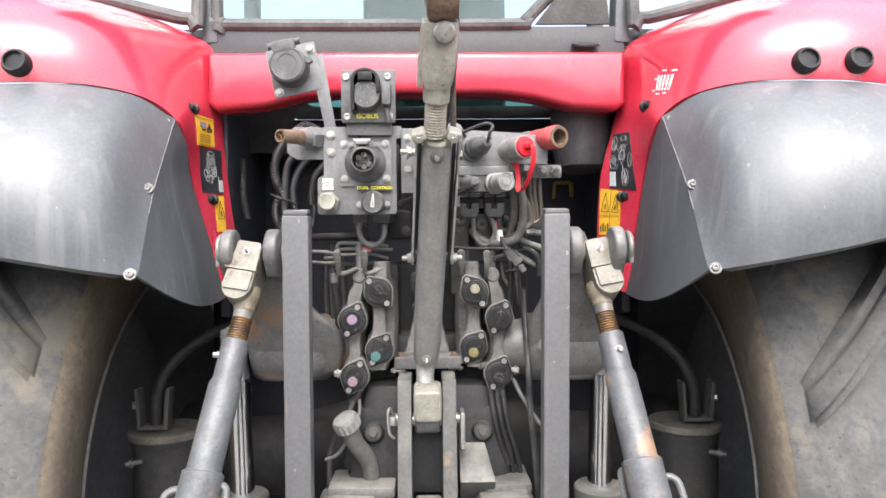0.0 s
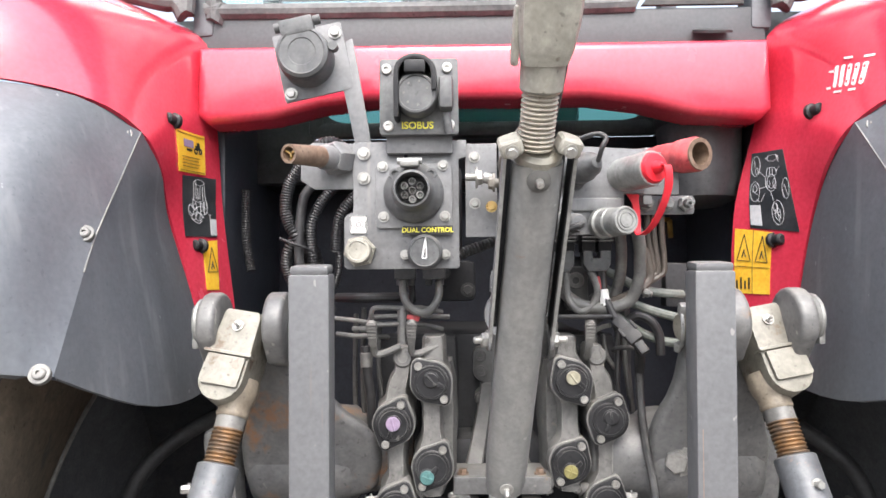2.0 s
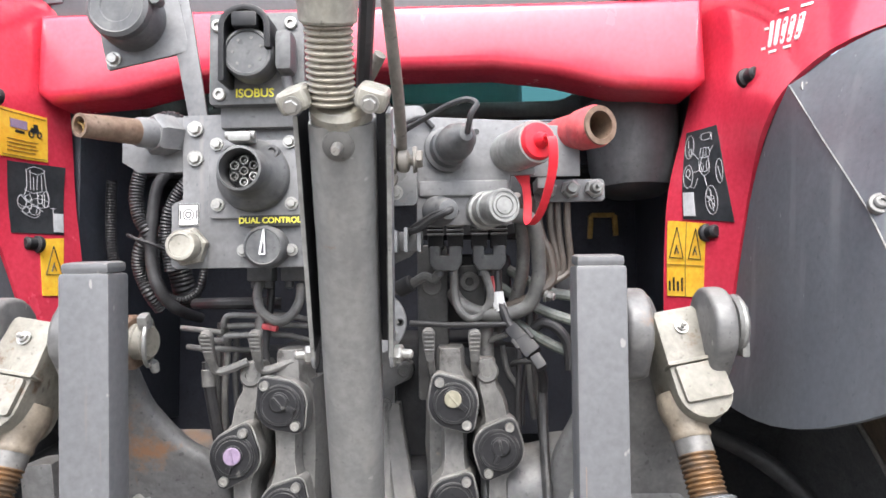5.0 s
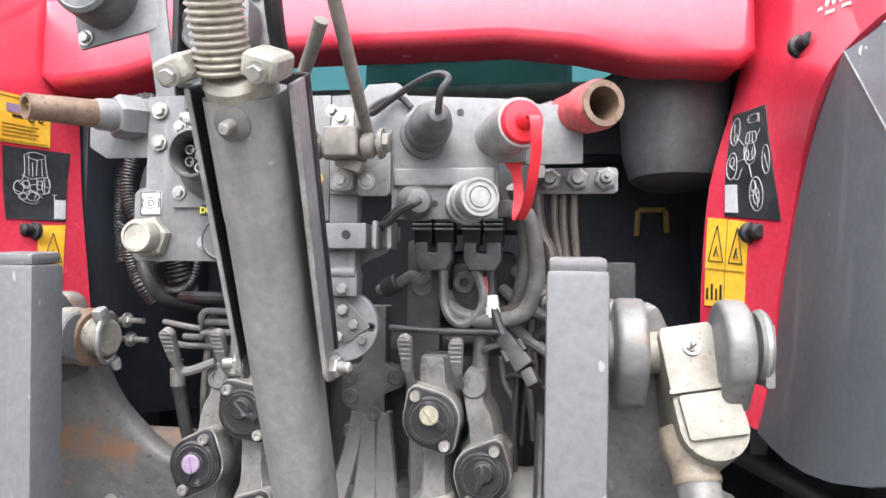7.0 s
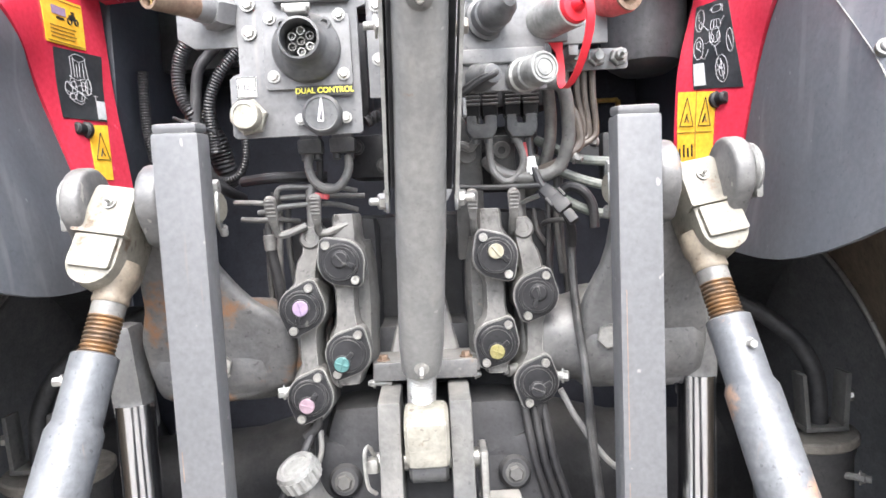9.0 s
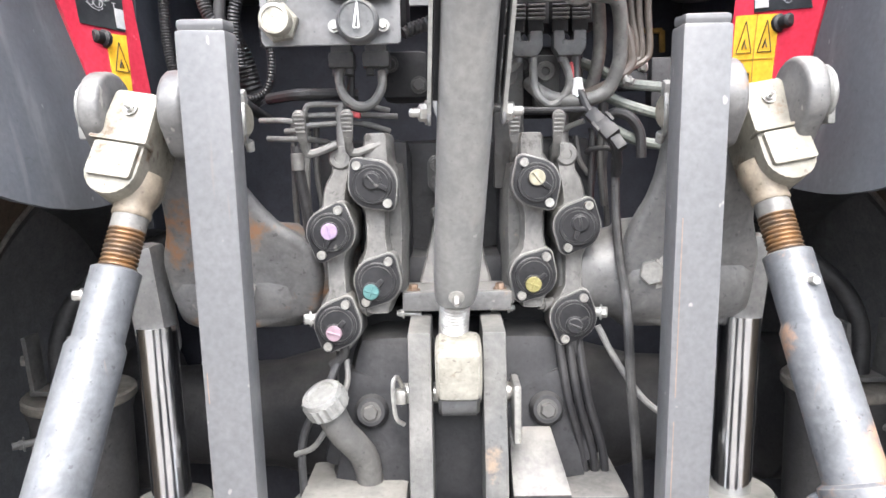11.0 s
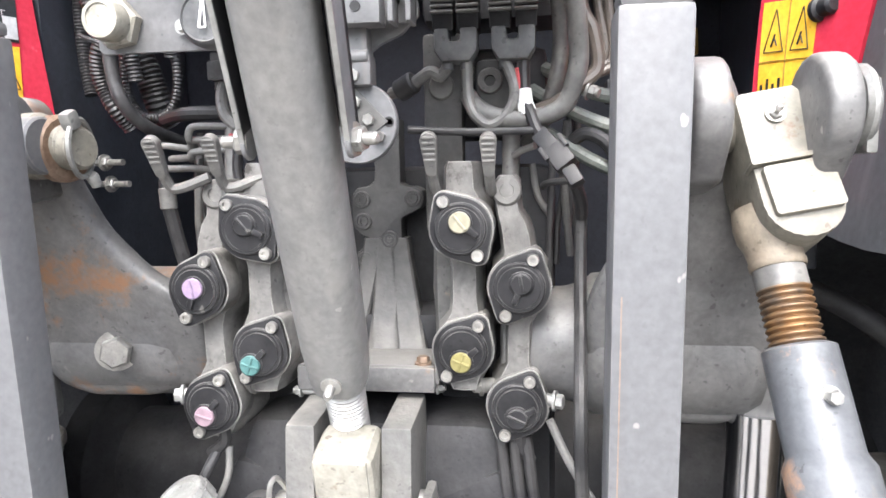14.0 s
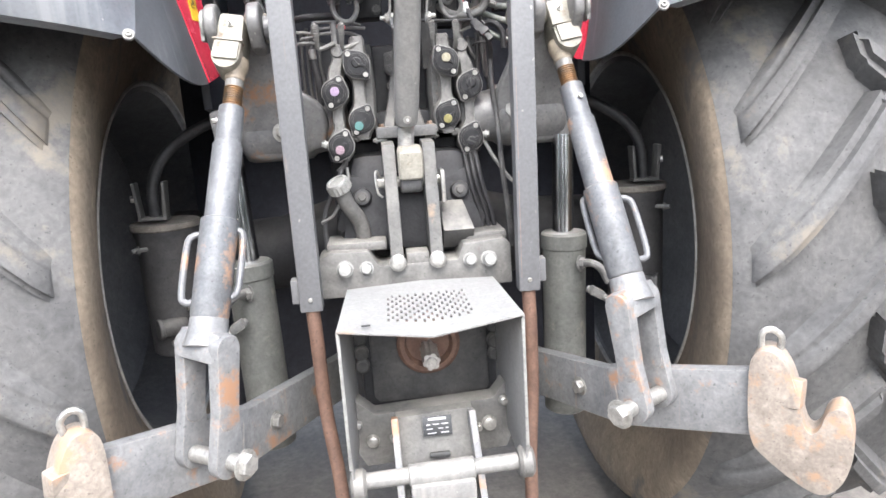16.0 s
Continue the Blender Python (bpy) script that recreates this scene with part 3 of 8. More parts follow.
setting("backdrop", bm, M_BACKDROP, "dark unseen backdrop added for reflections round the yard", "hedge")

AXLE_Y, AXLE_Z = 1.85, 0.87


# ---- transmission, rear wall of the cab and dark recess behind the hitch ----
def build_transmission():
    t = thing("transmission_housing", "dark oily cast-iron tractor rear axle housing", "axle housing", (0, 1.7, 0.55))
    b = B()
    block(b, (0, 1.66, 0.98), (0.36, 0.44, 0.86), bev=0.03)
    block(b, (0, 1.50, 1.25), (0.30, 0.12, 0.34), bev=0.02)
    part("casing", b, M_DARK, t)
    for s in (-1, 1):
        b = B()
        lathe(b, [(0.17, 0), (0.15, 0.05), (0.11, 0.2), (0.10, 0.42), (0.15, 0.45), (0.15, 0.5)], (s * 0.17, AXLE_Y, AXLE_Z), (s, 0, 0), 28)
        part("axle_trumpet", b, M_DARK, t)
    # pedestal casting under the valve blocks
    b = B()
    block(b, (0, 1.43, 1.225), (0.26, 0.10, 0.09), bev=0.02)
    block(b, (0.0, 1.38, 1.07), (0.34, 0.18, 0.22), bev=0.03, taper=0.75)
    part("pedestal", b, M_DARK, t)
    for s in (-1, 1):
        b = B()
        block(b, (s * 0.115, 1.335, 1.065), (0.085, 0.06, 0.13), rot=(0, -s * 16, 0), bev=0.012)
        lathe(b, [(0.021, 0), (0.021, 0.012), (0.017, 0.018)], (s * 0.108, 1.308, 1.085), (0, -1, 0.2), 20)
        flange = part("cover_flange", b, M_DARK, t)
        b = B()
        hexbolt(b, (s * 0.108, 1.291, 1.088), (0, -1, 0.2), 0.0095, 0.01)
        part("flange_bolt", b, M_DARKGREY, flange)
    # the lock bracket in the middle: a lobed plate on two curved legs
    b = B()
    prism(b, [(-.010, 1.47), (.018, 1.47), (.018, 1.402), (.024, 1.399), (.033, 1.399), (.041, 1.395), (.043, 1.386), (.039, 1.376), (.028, 1.371), (.018, 1.366), (.018, 1.330), (-.008, 1.322), (-.015, 1.312), (-.027, 1.311), (-.033, 1.318), (-.032, 1.328), (-.022, 1.337), (-.018, 1.345), (-.028, 1.350), (-.035, 1.358), (-.035, 1.390), (-.030, 1.398), (-.016, 1.400), (-.010, 1.406)], facing(1.402), 0.03, 0.003)
    bracket = part("lock_bracket", b, M_DARKGREY, t)
    for x, z in ((-.024, 1.386), (.031, 1.387), (-.023, 1.363), (.005, 1.344), (-.022, 1.322)):
        b = B()
        lathe(b, [(0.0092, -0.004), (0.0092, 0.002), (0.0082, 0.003), (0.0065, 0.003), (0.0065, 0.001), (0.0055, 0.001), (0.0052, 0.003), (0.003, 0.003), (0.003, 0.0005), (0, 0.0005)], (x, 1.402, z), (0, -1, 0), 18)
        part("socket_screw", b, M_DARKGREY, bracket)
    for x0, x1, w in ((0.001, 0.0015, 0.030), (0.014, 0.036, 0.028), (-0.014, -0.040, 0.024)):
        b = B()
        p = bmesh.new()
        rings = []
        for k in range(9):
            u = k / 8
            xx = x0 + (x1 - x0) * u ** 1.3
            y, z = 1.400 - 0.045 * u * u, 1.345 - 0.13 * u
            ww = w * (0.75 + 0.35 * u)
            rings.append([p.verts.new((xx + i * ww / 2, y + j, z)) for i, j in ((-1, 0.0025), (-0.8, 0), (0.8, 0), (1, 0.0025), (1, 0.02), (-1, 0.02))])
        for a, c in zip(rings, rings[1:]):
            for k in range(6):
                p.faces.new((a[k], a[(k + 1) % 6], c[(k + 1) % 6], c[k]))
        p.faces.new(rings[0])
        p.faces.new(rings[-1])
        add(b, p)
        part("leg", b, M_IRON, bracket)
    b = B()
    block(b, (0.002, 1.338, 1.226), (0.136, 0.07, 0.016), bev=0.003)
    block(b, (0.0, 1.306, 1.223), (0.132, 0.012, 0.024), bev=0.003)
    bridge = part("lug_bridge", b, M_CHEEK, t)
    for s in (-1, 1):
        b = B()
        hexbolt(b, (s * 0.053, 1.315, 1.235), (0, 0, 1), 0.006, 0.007)
        part("bridge_bolt", b, M_BROWN, bridge)
    b = B()
    block(b, (0.070, 1.374, 1.45), (0.038, 0.022, 0.19), bev=0.004)
    block(b, (0.118, 1.374, 1.487), (0.034, 0.022, 0.066), bev=0.008)
    face = part("valve_face", b, M_DARKGREY, t)
    for x, y, z, hole in ((0.069, 1.363, 1.495, 0), (0.1156, 1.363, 1.499, 1)):
        b = B()
        lathe(b, [(0.0125, -0.004), (0.0125, 0.002), (0.011, 0.004)] + ([(0.0055, 0.004), (0.0048, -0.002), (0, -0.002)] if hole else [(0, 0.004)]), (x, y, z), (0, -1, 0), 22)
        part("port_boss", b, M_CAST, face)
    return t


build_transmission()

# dark wall of the cab behind the linkage, and the wheel-arch sides
b = B()
block(b, (0, 1.84, 1.50), (0.94, 0.03, 0.58), bev=0.004)
setting("wall_cab_lower", b, M_RECESS, "black lower rear wall of the tractor cab", "cab wall")
for s, side in ((-1, "west"), (1, "east")):
    b = B()
    prism(b, [(1.48, 1.30), (1.823, 1.25), (1.823, 1.85), (1.48, 1.85)], sideways(s * 0.452 - 0.01), 0.02, 0.003)
    setting("wall_arch_" + side, b, M_ARCH, "black inner side wall of the wheel arch", "arch wall")

# plain black sheet added to stop daylight showing through under the cab
b = B()
block(b, (0, 2.02, 0.95), (1.30, 0.04, 1.30), bev=0.01)
setting("wall_underbody", b, M_RECESS, "black sheet added as the underbody in front of the rear axle", "underbody")

b = B()
block(b, (0.0, 1.66, 1.79), (0.66, 0.03, 0.03), bev=0.01)
for s in (-1, 1):
    block(b, (s * 0.325, 1.66, 1.84), (0.03, 0.03, 0.12), bev=0.01)
for s in (-1, 1):
    block(b, (s * 0.395, 1.675, 1.82), (0.125, 0.03, 0.26), bev=0.004)
block(b, (0, 1.69, 1.93), (0.92, 0.03, 0.06), bev=0.004)
ap = B()
block(ap, (0.0, 1.675, 1.735), (0.86, 0.02, 0.08), bev=0.003)
setting("wall_cab_apron", ap, M_RECESS, "black apron below the lower cab window", "cab wall")
w1 = tagged(thing("window_1", "green-tinted lower rear cab window with black rubber surround", "window", (0, 1.66, 1.775)), kind="structure")
for k in (-1, 1):
    arc = [(k * (0.3225 - 0.055 + 0.055 * math.cos(radians(a))), 1.805 + 0.055 - 0.055 * math.sin(radians(a))) for a in range(0, 91, 10)]
    prism(b, [(k * 0.3225, 1.800)] + arc, facing(1.651), 0.012, 0)
part("window_frame", b, M_RUBBER, w1)
b = B()
prism(b, rounded(0.645, 0.18, 0.012, cx=0.0, cz=1.87), facing(1.655), 0.005, 0)
part("pane", b, M_TEALGLASS, w1)


def build_cab():
    cab = thing("tractor_cab", "dark grey tractor cab rear with tinted windows", "cab", (0, 1.5, 1.86))
    dx = -0.015
    b = B()
    block(b, (dx, 1.475, 1.902), (0.92, 0.05, 0.075), bev=0.006)
    block(b, (dx, 1.505, 1.888), (1.34, 0.03, 0.118), bev=0.006)
    part("rear_sill", b, M_SILL, cab)
    b = B()
    block(b, (dx, 2.15, 2.66), (1.5, 1.7, 0.10), bev=0.04)
    part("roof", b, M_FENDER, cab)
    for s in (-1, 1):
        b = B()
        beam_between(b, (dx + s * 0.452, 1.475, 1.90), (dx + s * 0.49, 1.50, 2.64), 0.035, 0.06, 0.01)
        part("rear_pillar", b, M_FENDER, cab)
        b = B()
        beam_between(b, (s * 0.74, 2.85, 1.2), (s * 0.70, 2.7, 2.64), 0.06, 0.06, 0.01)
        part("front_pillar", b, M_FENDER, cab)
    # rear window: rounded rubber rim with a cut corner, and its pane
    rim = [(-0.43, 2.55), (-0.438, 1.975), (-0.425, 1.95), (-0.40, 1.943), (0.20, 1.943), (0.235, 1.952), (0.262, 1.975), (0.36, 2.09), (0.42, 2.30), (0.42, 2.55)]
    win = part("rear_window", tube(B(), [(dx + x, 1.452, z) for x, z in rim], 0.0135, 10, 4), M_SURROUND, cab, "black rubber window surround")
    part("pane", prism(B(), [(dx + x, z) for x, z in rim], facing(1.452), 0.004), M_GLASS, win)
    b = B()
    prism(b, [(0.245, 1.942), (0.41, 1.942), (0.395, 2.10), (0.385, 2.12)], facing(1.446), 0.008, 0.001)
    part("corner_panel", b, M_DARKGREY, cab, "scuffed grey corner panel")
    b = B()
    lathe(b, [(0.03, 0), (0.03, 0.004), (0.024, 0.006), (0, 0.006)], (0.355, 1.44, 1.893), (0, -0.4, 1), 24)
    part("grommet", b, M_RUBBER, cab)
    for s in (-1, 1):
        pts = [(dx + s * 0.478, 1.45, 2.50), (dx + s * 0.472, 1.43, 1.975), (dx + s * 0.49, 1.425, 1.948), (dx + s * 0.56, 1.41, 1.958), (dx + s * 0.72, 1.40, 1.995), (dx + s * 0.86, 1.42, 2.03), (dx + s * 0.86, 1.46, 2.50)]
        sw = part("side_window", tube(B(), pts, 0.014, 10, 4), M_SURROUND, cab, "black rubber window surround")
        part("pane", prism(B(), [(x, z) for x, y, z in pts], facing(1.44), 0.004), M_WATERGLASS, sw)
    # seat and latch seen through the rear pane
    b = B()
    block(b, (0.03, 2.05, 2.12), (0.44, 0.12, 0.55), bev=0.05, rot=(-8, 0, 0))
    part("seat_back", b, M_FENDER, cab, "dark fabric seat back")
    b = B()
    block(b, (dx - 0.01, 1.43, 2.032), (0.085, 0.03, 0.045), bev=0.010)
    block(b, (dx - 0.01, 1.412, 2.034), (0.045, 0.012, 0.026), bev=0.005)
    part("latch", b, M_CAP, cab, "black window latch")
    b = B()
    block(b, (dx, 2.28, 1.72), (1.4, 1.12, 0.06), bev=0.01)
    part("cab_floor", b, M_DARK, cab)
    b = B()
    block(b, (dx, 2.95, 1.80), (1.3, 0.12, 0.4), bev=0.03)
    part("dashboard", b, M_DARK, cab)
    return cab


build_cab()

# red cross beam below the rear window, with an arched lower edge
bt = thing("rear_cross_beam", "glossy red steel cross beam under the cab window", "body panel", (-0.015, 1.43, 1.75))
top, low = [], []
outline = [(-0.447, 1.872), (0.447, 1.872), (0.449, 1.76), (0.43, 1.745), (0.33, 1.752), (0.25, 1.772), (0.17, 1.783), (-0.17, 1.783), (-0.25, 1.775), (-0.33, 1.756), (-0.43, 1.748), (-0.449, 1.762)]
b = B()
prism(b, [(x - 0.015, z) for x, z in outline], facing(1.405), 0.07, 0.0)
bmesh.ops.bevel(b, geom=[e for e in b.edges if e.verts[0].co.y < 1.41 and e.verts[1].co.y < 1.41], offset=0.016, segments=4, profile=0.5, affect="EDGES")
part("beam", b, M_RED, bt)


# ---- fenders: red top, black extension, labels and lamps ----
def bez(a, c, d, t):
    return a * (1 - t) ** 2 + c * (2 * t * (1 - t)) + d * t * t


def smooth_at(rows, u):
    k = u * (len(rows) - 1)
    i = min(int(k), len(rows) - 2)
    return Vector(rows[i]).lerp(Vector(rows[i + 1]), k - i)


def build_fender(s):
    side = thing("rear_fender", "glossy red tractor fender with dusty black plastic extension", "fender", (s * 0.6, 1.3, 1.35), "rear fenders")
    dx = -0.008

    def V(x, y, z):
        k = max(0.0, min(1.0, (z - 1.4) / 0.3))
        return Vector((s * x + dx * k, y, z))

    outer = [(.414, 1.365, 1.355), (.43, 1.365, 1.42), (.446, 1.355, 1.50), (.464, 1.33, 1.60), (.453, 1.28, 1.662), (.459, 1.235, 1.700), (.492, 1.18, 1.726), (.565, 1.12, 1.735), (.687, 1.08, 1.729), (.80, 1.075, 1.718), (1.05, 1.09, 1.70)]
    inner = [(.412, 1.47, 1.375), (.418, 1.47, 1.44), (.426, 1.47, 1.52), (.436, 1.47, 1.62), (.441, 1.47, 1.72), (.446, 1.46, 1.80), (.455, 1.45, 1.89), (.53, 1.44, 1.935), (.64, 1.42, 1.965), (.78, 1.42, 1.99), (1.05, 1.42, 1.99)]
    ctrl = [(.414, 1.40, 1.36), (.43, 1.40, 1.43), (.44, 1.40, 1.51), (.452, 1.385, 1.61), (.458, 1.36, 1.70), (.472, 1.32, 1.77), (.50, 1.24, 1.84), (.572, 1.11, 1.89), (.68, 1.05, 1.92), (.80, 1.04, 1.93), (1.05, 1.05, 1.92)]
    if s > 0:
        # this side's panel runs further in at its foot
        for rows, moves in ((outer, (0, .003, .007, .013, .004)), (inner, (.032, .033, .036, .034, .010)), (ctrl, (.012, .014, .018, .018, .005))):
            for k, d in enumerate(moves):
                rows[k] = (rows[k][0] - d, rows[k][1], rows[k][2])

    def fine(rows):
        return [Vector(p) for p in smooth_path(rows, 4)]

    O, I, C = fine(outer), fine(inner), fine(ctrl)
    grid = [[V(*bez(o, c, i, k / 10)) for k in range(11)] for o, c, i in zip(O, C, I)]
    part("red_panel", sheet(B(), grid, 0.006, (0, -1, 2.2)), M_RED, side, "glossy red painted panel")
    # black extension: outer skin bulging round the tyre, with a turned lip
    fold = fine([(.457, 1.233, 1.697), (.457, 1.175, 1.623), (.453, 1.111, 1.550), (.449, 1.065, 1.48), (.446, 1.024, 1.414)])
    edge = fine([(.459, 1.233, 1.697), (.505, 1.167, 1.727), (.59, 1.110, 1.732), (.70, 1.078, 1.724), (.82, 1.073, 1.712), (1.05, 1.09, 1.696)])
    brim = fine([(.446, 1.024, 1.414), (.48, .995, 1.421), (.54, .962, 1.434), (.62, .948, 1.450), (.72, .945, 1.472), (1.05, .96, 1.535)])
    n = min(len(edge), len(brim))
    grid = []
    for i in range(n):
        e, r = edge[i], brim[i]
        f = i / (n - 1)
        row = []
        for k in range(13):
            t = k / 12
            mid = e.lerp(r, 0.55) + Vector((0.0, -0.045 * min(1, f * 5), 0.03 * min(1, f * 5)))
            p = bez(e, mid * 2 - (e + r) / 2, r, t) if i else fold[min(len(fold) - 1, round(t * (len(fold) - 1)))]
            row.append(V(*p))
        row.append(row[-1] + Vector((0, 0.03 * min(1, f * 4 + 0.1), -0.004)))
        grid.append(row)
    part("extension_panel", sheet(B(), grid, 0.005, (0, -2, 1.8)), M_FENDER, side, "dusty black plastic extension", 50)
    b = B()
    tube(b, [V(*p) + Vector((-s * 0.0006, -0.0006, 0)) for p in fold[:11:2]], 0.0010, 6, 4)
    part("fold_edge", b, M_PIPE, side, "thin pale line along the fold")
    # flank from the fold to the red edge
    red = fine([(.457, 1.235, 1.697), (.455, 1.285, 1.655), (.466 - (.013 if s > 0 else 0), 1.327, 1.598), (.448 - (.007 if s > 0 else 0), 1.352, 1.50), (.432, 1.362, 1.42), (.416, 1.362, 1.352)])
    red = [smooth_at(red, k / (len(fold) - 1)) for k in range(len(fold))]
    grid = []
    for i, (a, c) in enumerate(zip(fold, red)):
        f = i / (len(fold) - 1)
        row = []
        for k in range(9):
            p = a.lerp(c, k / 8)
            p.z -= 0.030 * math.sin(math.pi * k / 8) * f ** 3
            p.x -= 0.012 * math.sin(math.pi * k / 8) * f
            row.append(V(*p))
        grid.append(row)
    part("flank_panel", sheet(B(), grid, 0.005, (0, 0.9, 1.6)), M_FENDER, side, "scratched black plastic flank", 50)
    for x, y, z in ((.470, 1.216, 1.690), (.459, 1.104, 1.557), (.453, 1.014, 1.418)):
        b = B()
        lathe(b, [(0.0098, -0.004), (0.0098, 0.0012), (0.0092, 0.0018), (0.0064, 0.0018), (0.0060, 0.0038), (0.0046, 0.005), (0.0024, 0.0052), (0.002, 0.003), (0, 0.003)], V(x, y, z), (-s * 0.25, -1, 0.45), 22)
        part("screw", b, M_PIPE, side, "pan-head screw on a washer")
    b = B()
    grid = [[Vector((s * x, AXLE_Y - 0.93 * math.cos(a), 0.95 + 0.93 * math.sin(a))) for x in (0.51, 0.7, 1.05)] for a in [radians(d) for d in range(36, 121, 7)]]
    sheet(b, grid, 0.006, (s * 0.7, AXLE_Y, 0.95))
    part("inner_arch", b, M_ARCHDARK, side)
    return side, V, lambda u, t: V(*bez(*[smooth_at(rows, u) for rows in (O, C, I)], t))


FENDER_L, VL, SURF_L = build_fender(-1)
FENDER_R, VR, SURF_R = build_fender(1)


def on_panel(surf, z, t):
    """The place on a red panel at height z, t of the way from its outer to its inner edge."""
    lo, hi = 0.0, 0.62
    for _ in range(30):
        mid = (lo + hi) / 2
        lo, hi = (mid, hi) if surf(mid, t).z < z else (lo, mid)
    return surf(lo, t)


def surface_line(surf, parent, pts, r=0.0007, name="diagram_line", mat=None):
    """A fine printed line laid on a label through places (height, t)."""
    path = []
    for z, t in pts:
        c = on_panel(surf, z, t)
        nrm = (on_panel(surf, z + 0.004, t) - c).cross(on_panel(surf, z, min(1, t + 0.03)) - c).normalized()
        path.append(c + (nrm if nrm.y < 0 else -nrm) * 0.0026)
    b = B()
    tube(b, path, r, 5, 2)
    return part(name, b, mat or M_LINE, parent)


def within(box, u, v):
    """The place (height, t) at u across and v down a label with corners top left, top right, bottom right, bottom left."""
    (za, ta), (zb, tb), (zc, tc), (zd, td) = box
    return ((za * (1 - u) + zb * u) * (1 - v) + (zd * (1 - u) + zc * u) * v, (ta * (1 - u) + tb * u) * (1 - v) + (td * (1 - u) + tc * u) * v)


def label_patch(surf, parent, name, mat, box, u0=0.0, u1=1.0, v0=0.0, v1=1.0, lift=0.0016, label="", n=6, lean=0.0):
    """A thin printed patch that lies on the curved panel inside a label's corners."""
    grid = []
    for i in range(n + 1):
        v = v1 + (v0 - v1) * i / n
        grid.append([on_panel(surf, *within(box, u0 + (u1 - u0) * k / n + lean * (v1 - v), v)) for k in range(n + 1)])
    out = []
    for i in range(n + 1):
        row = []
        for k in range(n + 1):
            a = grid[min(i + 1, n)][k] - grid[max(i - 1, 0)][k]
            c = grid[i][min(k + 1, n)] - grid[i][max(k - 1, 0)]
            nrm = a.cross(c).normalized()
            row.append(grid[i][k] + (nrm if nrm.y < 0 else -nrm) * lift)
        out.append(row)
    return part(name, sheet(B(), out, 0.0008, (0, -3, 1.6)), mat, parent, label)


def ellipse_line(surf, parent, at, cx, cy, rx, ry, r, mat=None, name="diagram_line"):
    surface_line(surf, parent, [at(cx + rx * math.cos(k * math.pi / 6), cy + ry * math.sin(k * math.pi / 6)) for k in range(13)], r, name, mat)


def triangle_print(surf, parent, at, u0, u1, v0, v1):
    um, du, dv = (u0 + u1) / 2, u1 - u0, v1 - v0
    for pts in ([(um, v0), (u1, v1)], [(u1, v1), (u0, v1)], [(u0, v1), (um, v0)]):
        surface_line(surf, parent, [at(*p) for p in pts], 0.0006, "triangle_print", M_BLACK)
    surface_line(surf, parent, [at(um - 0.14 * du, v1 - 0.12 * dv), at(um + 0.03 * du, v1 - 0.42 * dv)], 0.0009, "triangle_print", M_BLACK)
    surface_line(surf, parent, [at(um + 0.16 * du, v1 - 0.14 * dv), at(um, v1 - 0.34 * dv)], 0.0007, "triangle_print", M_BLACK)


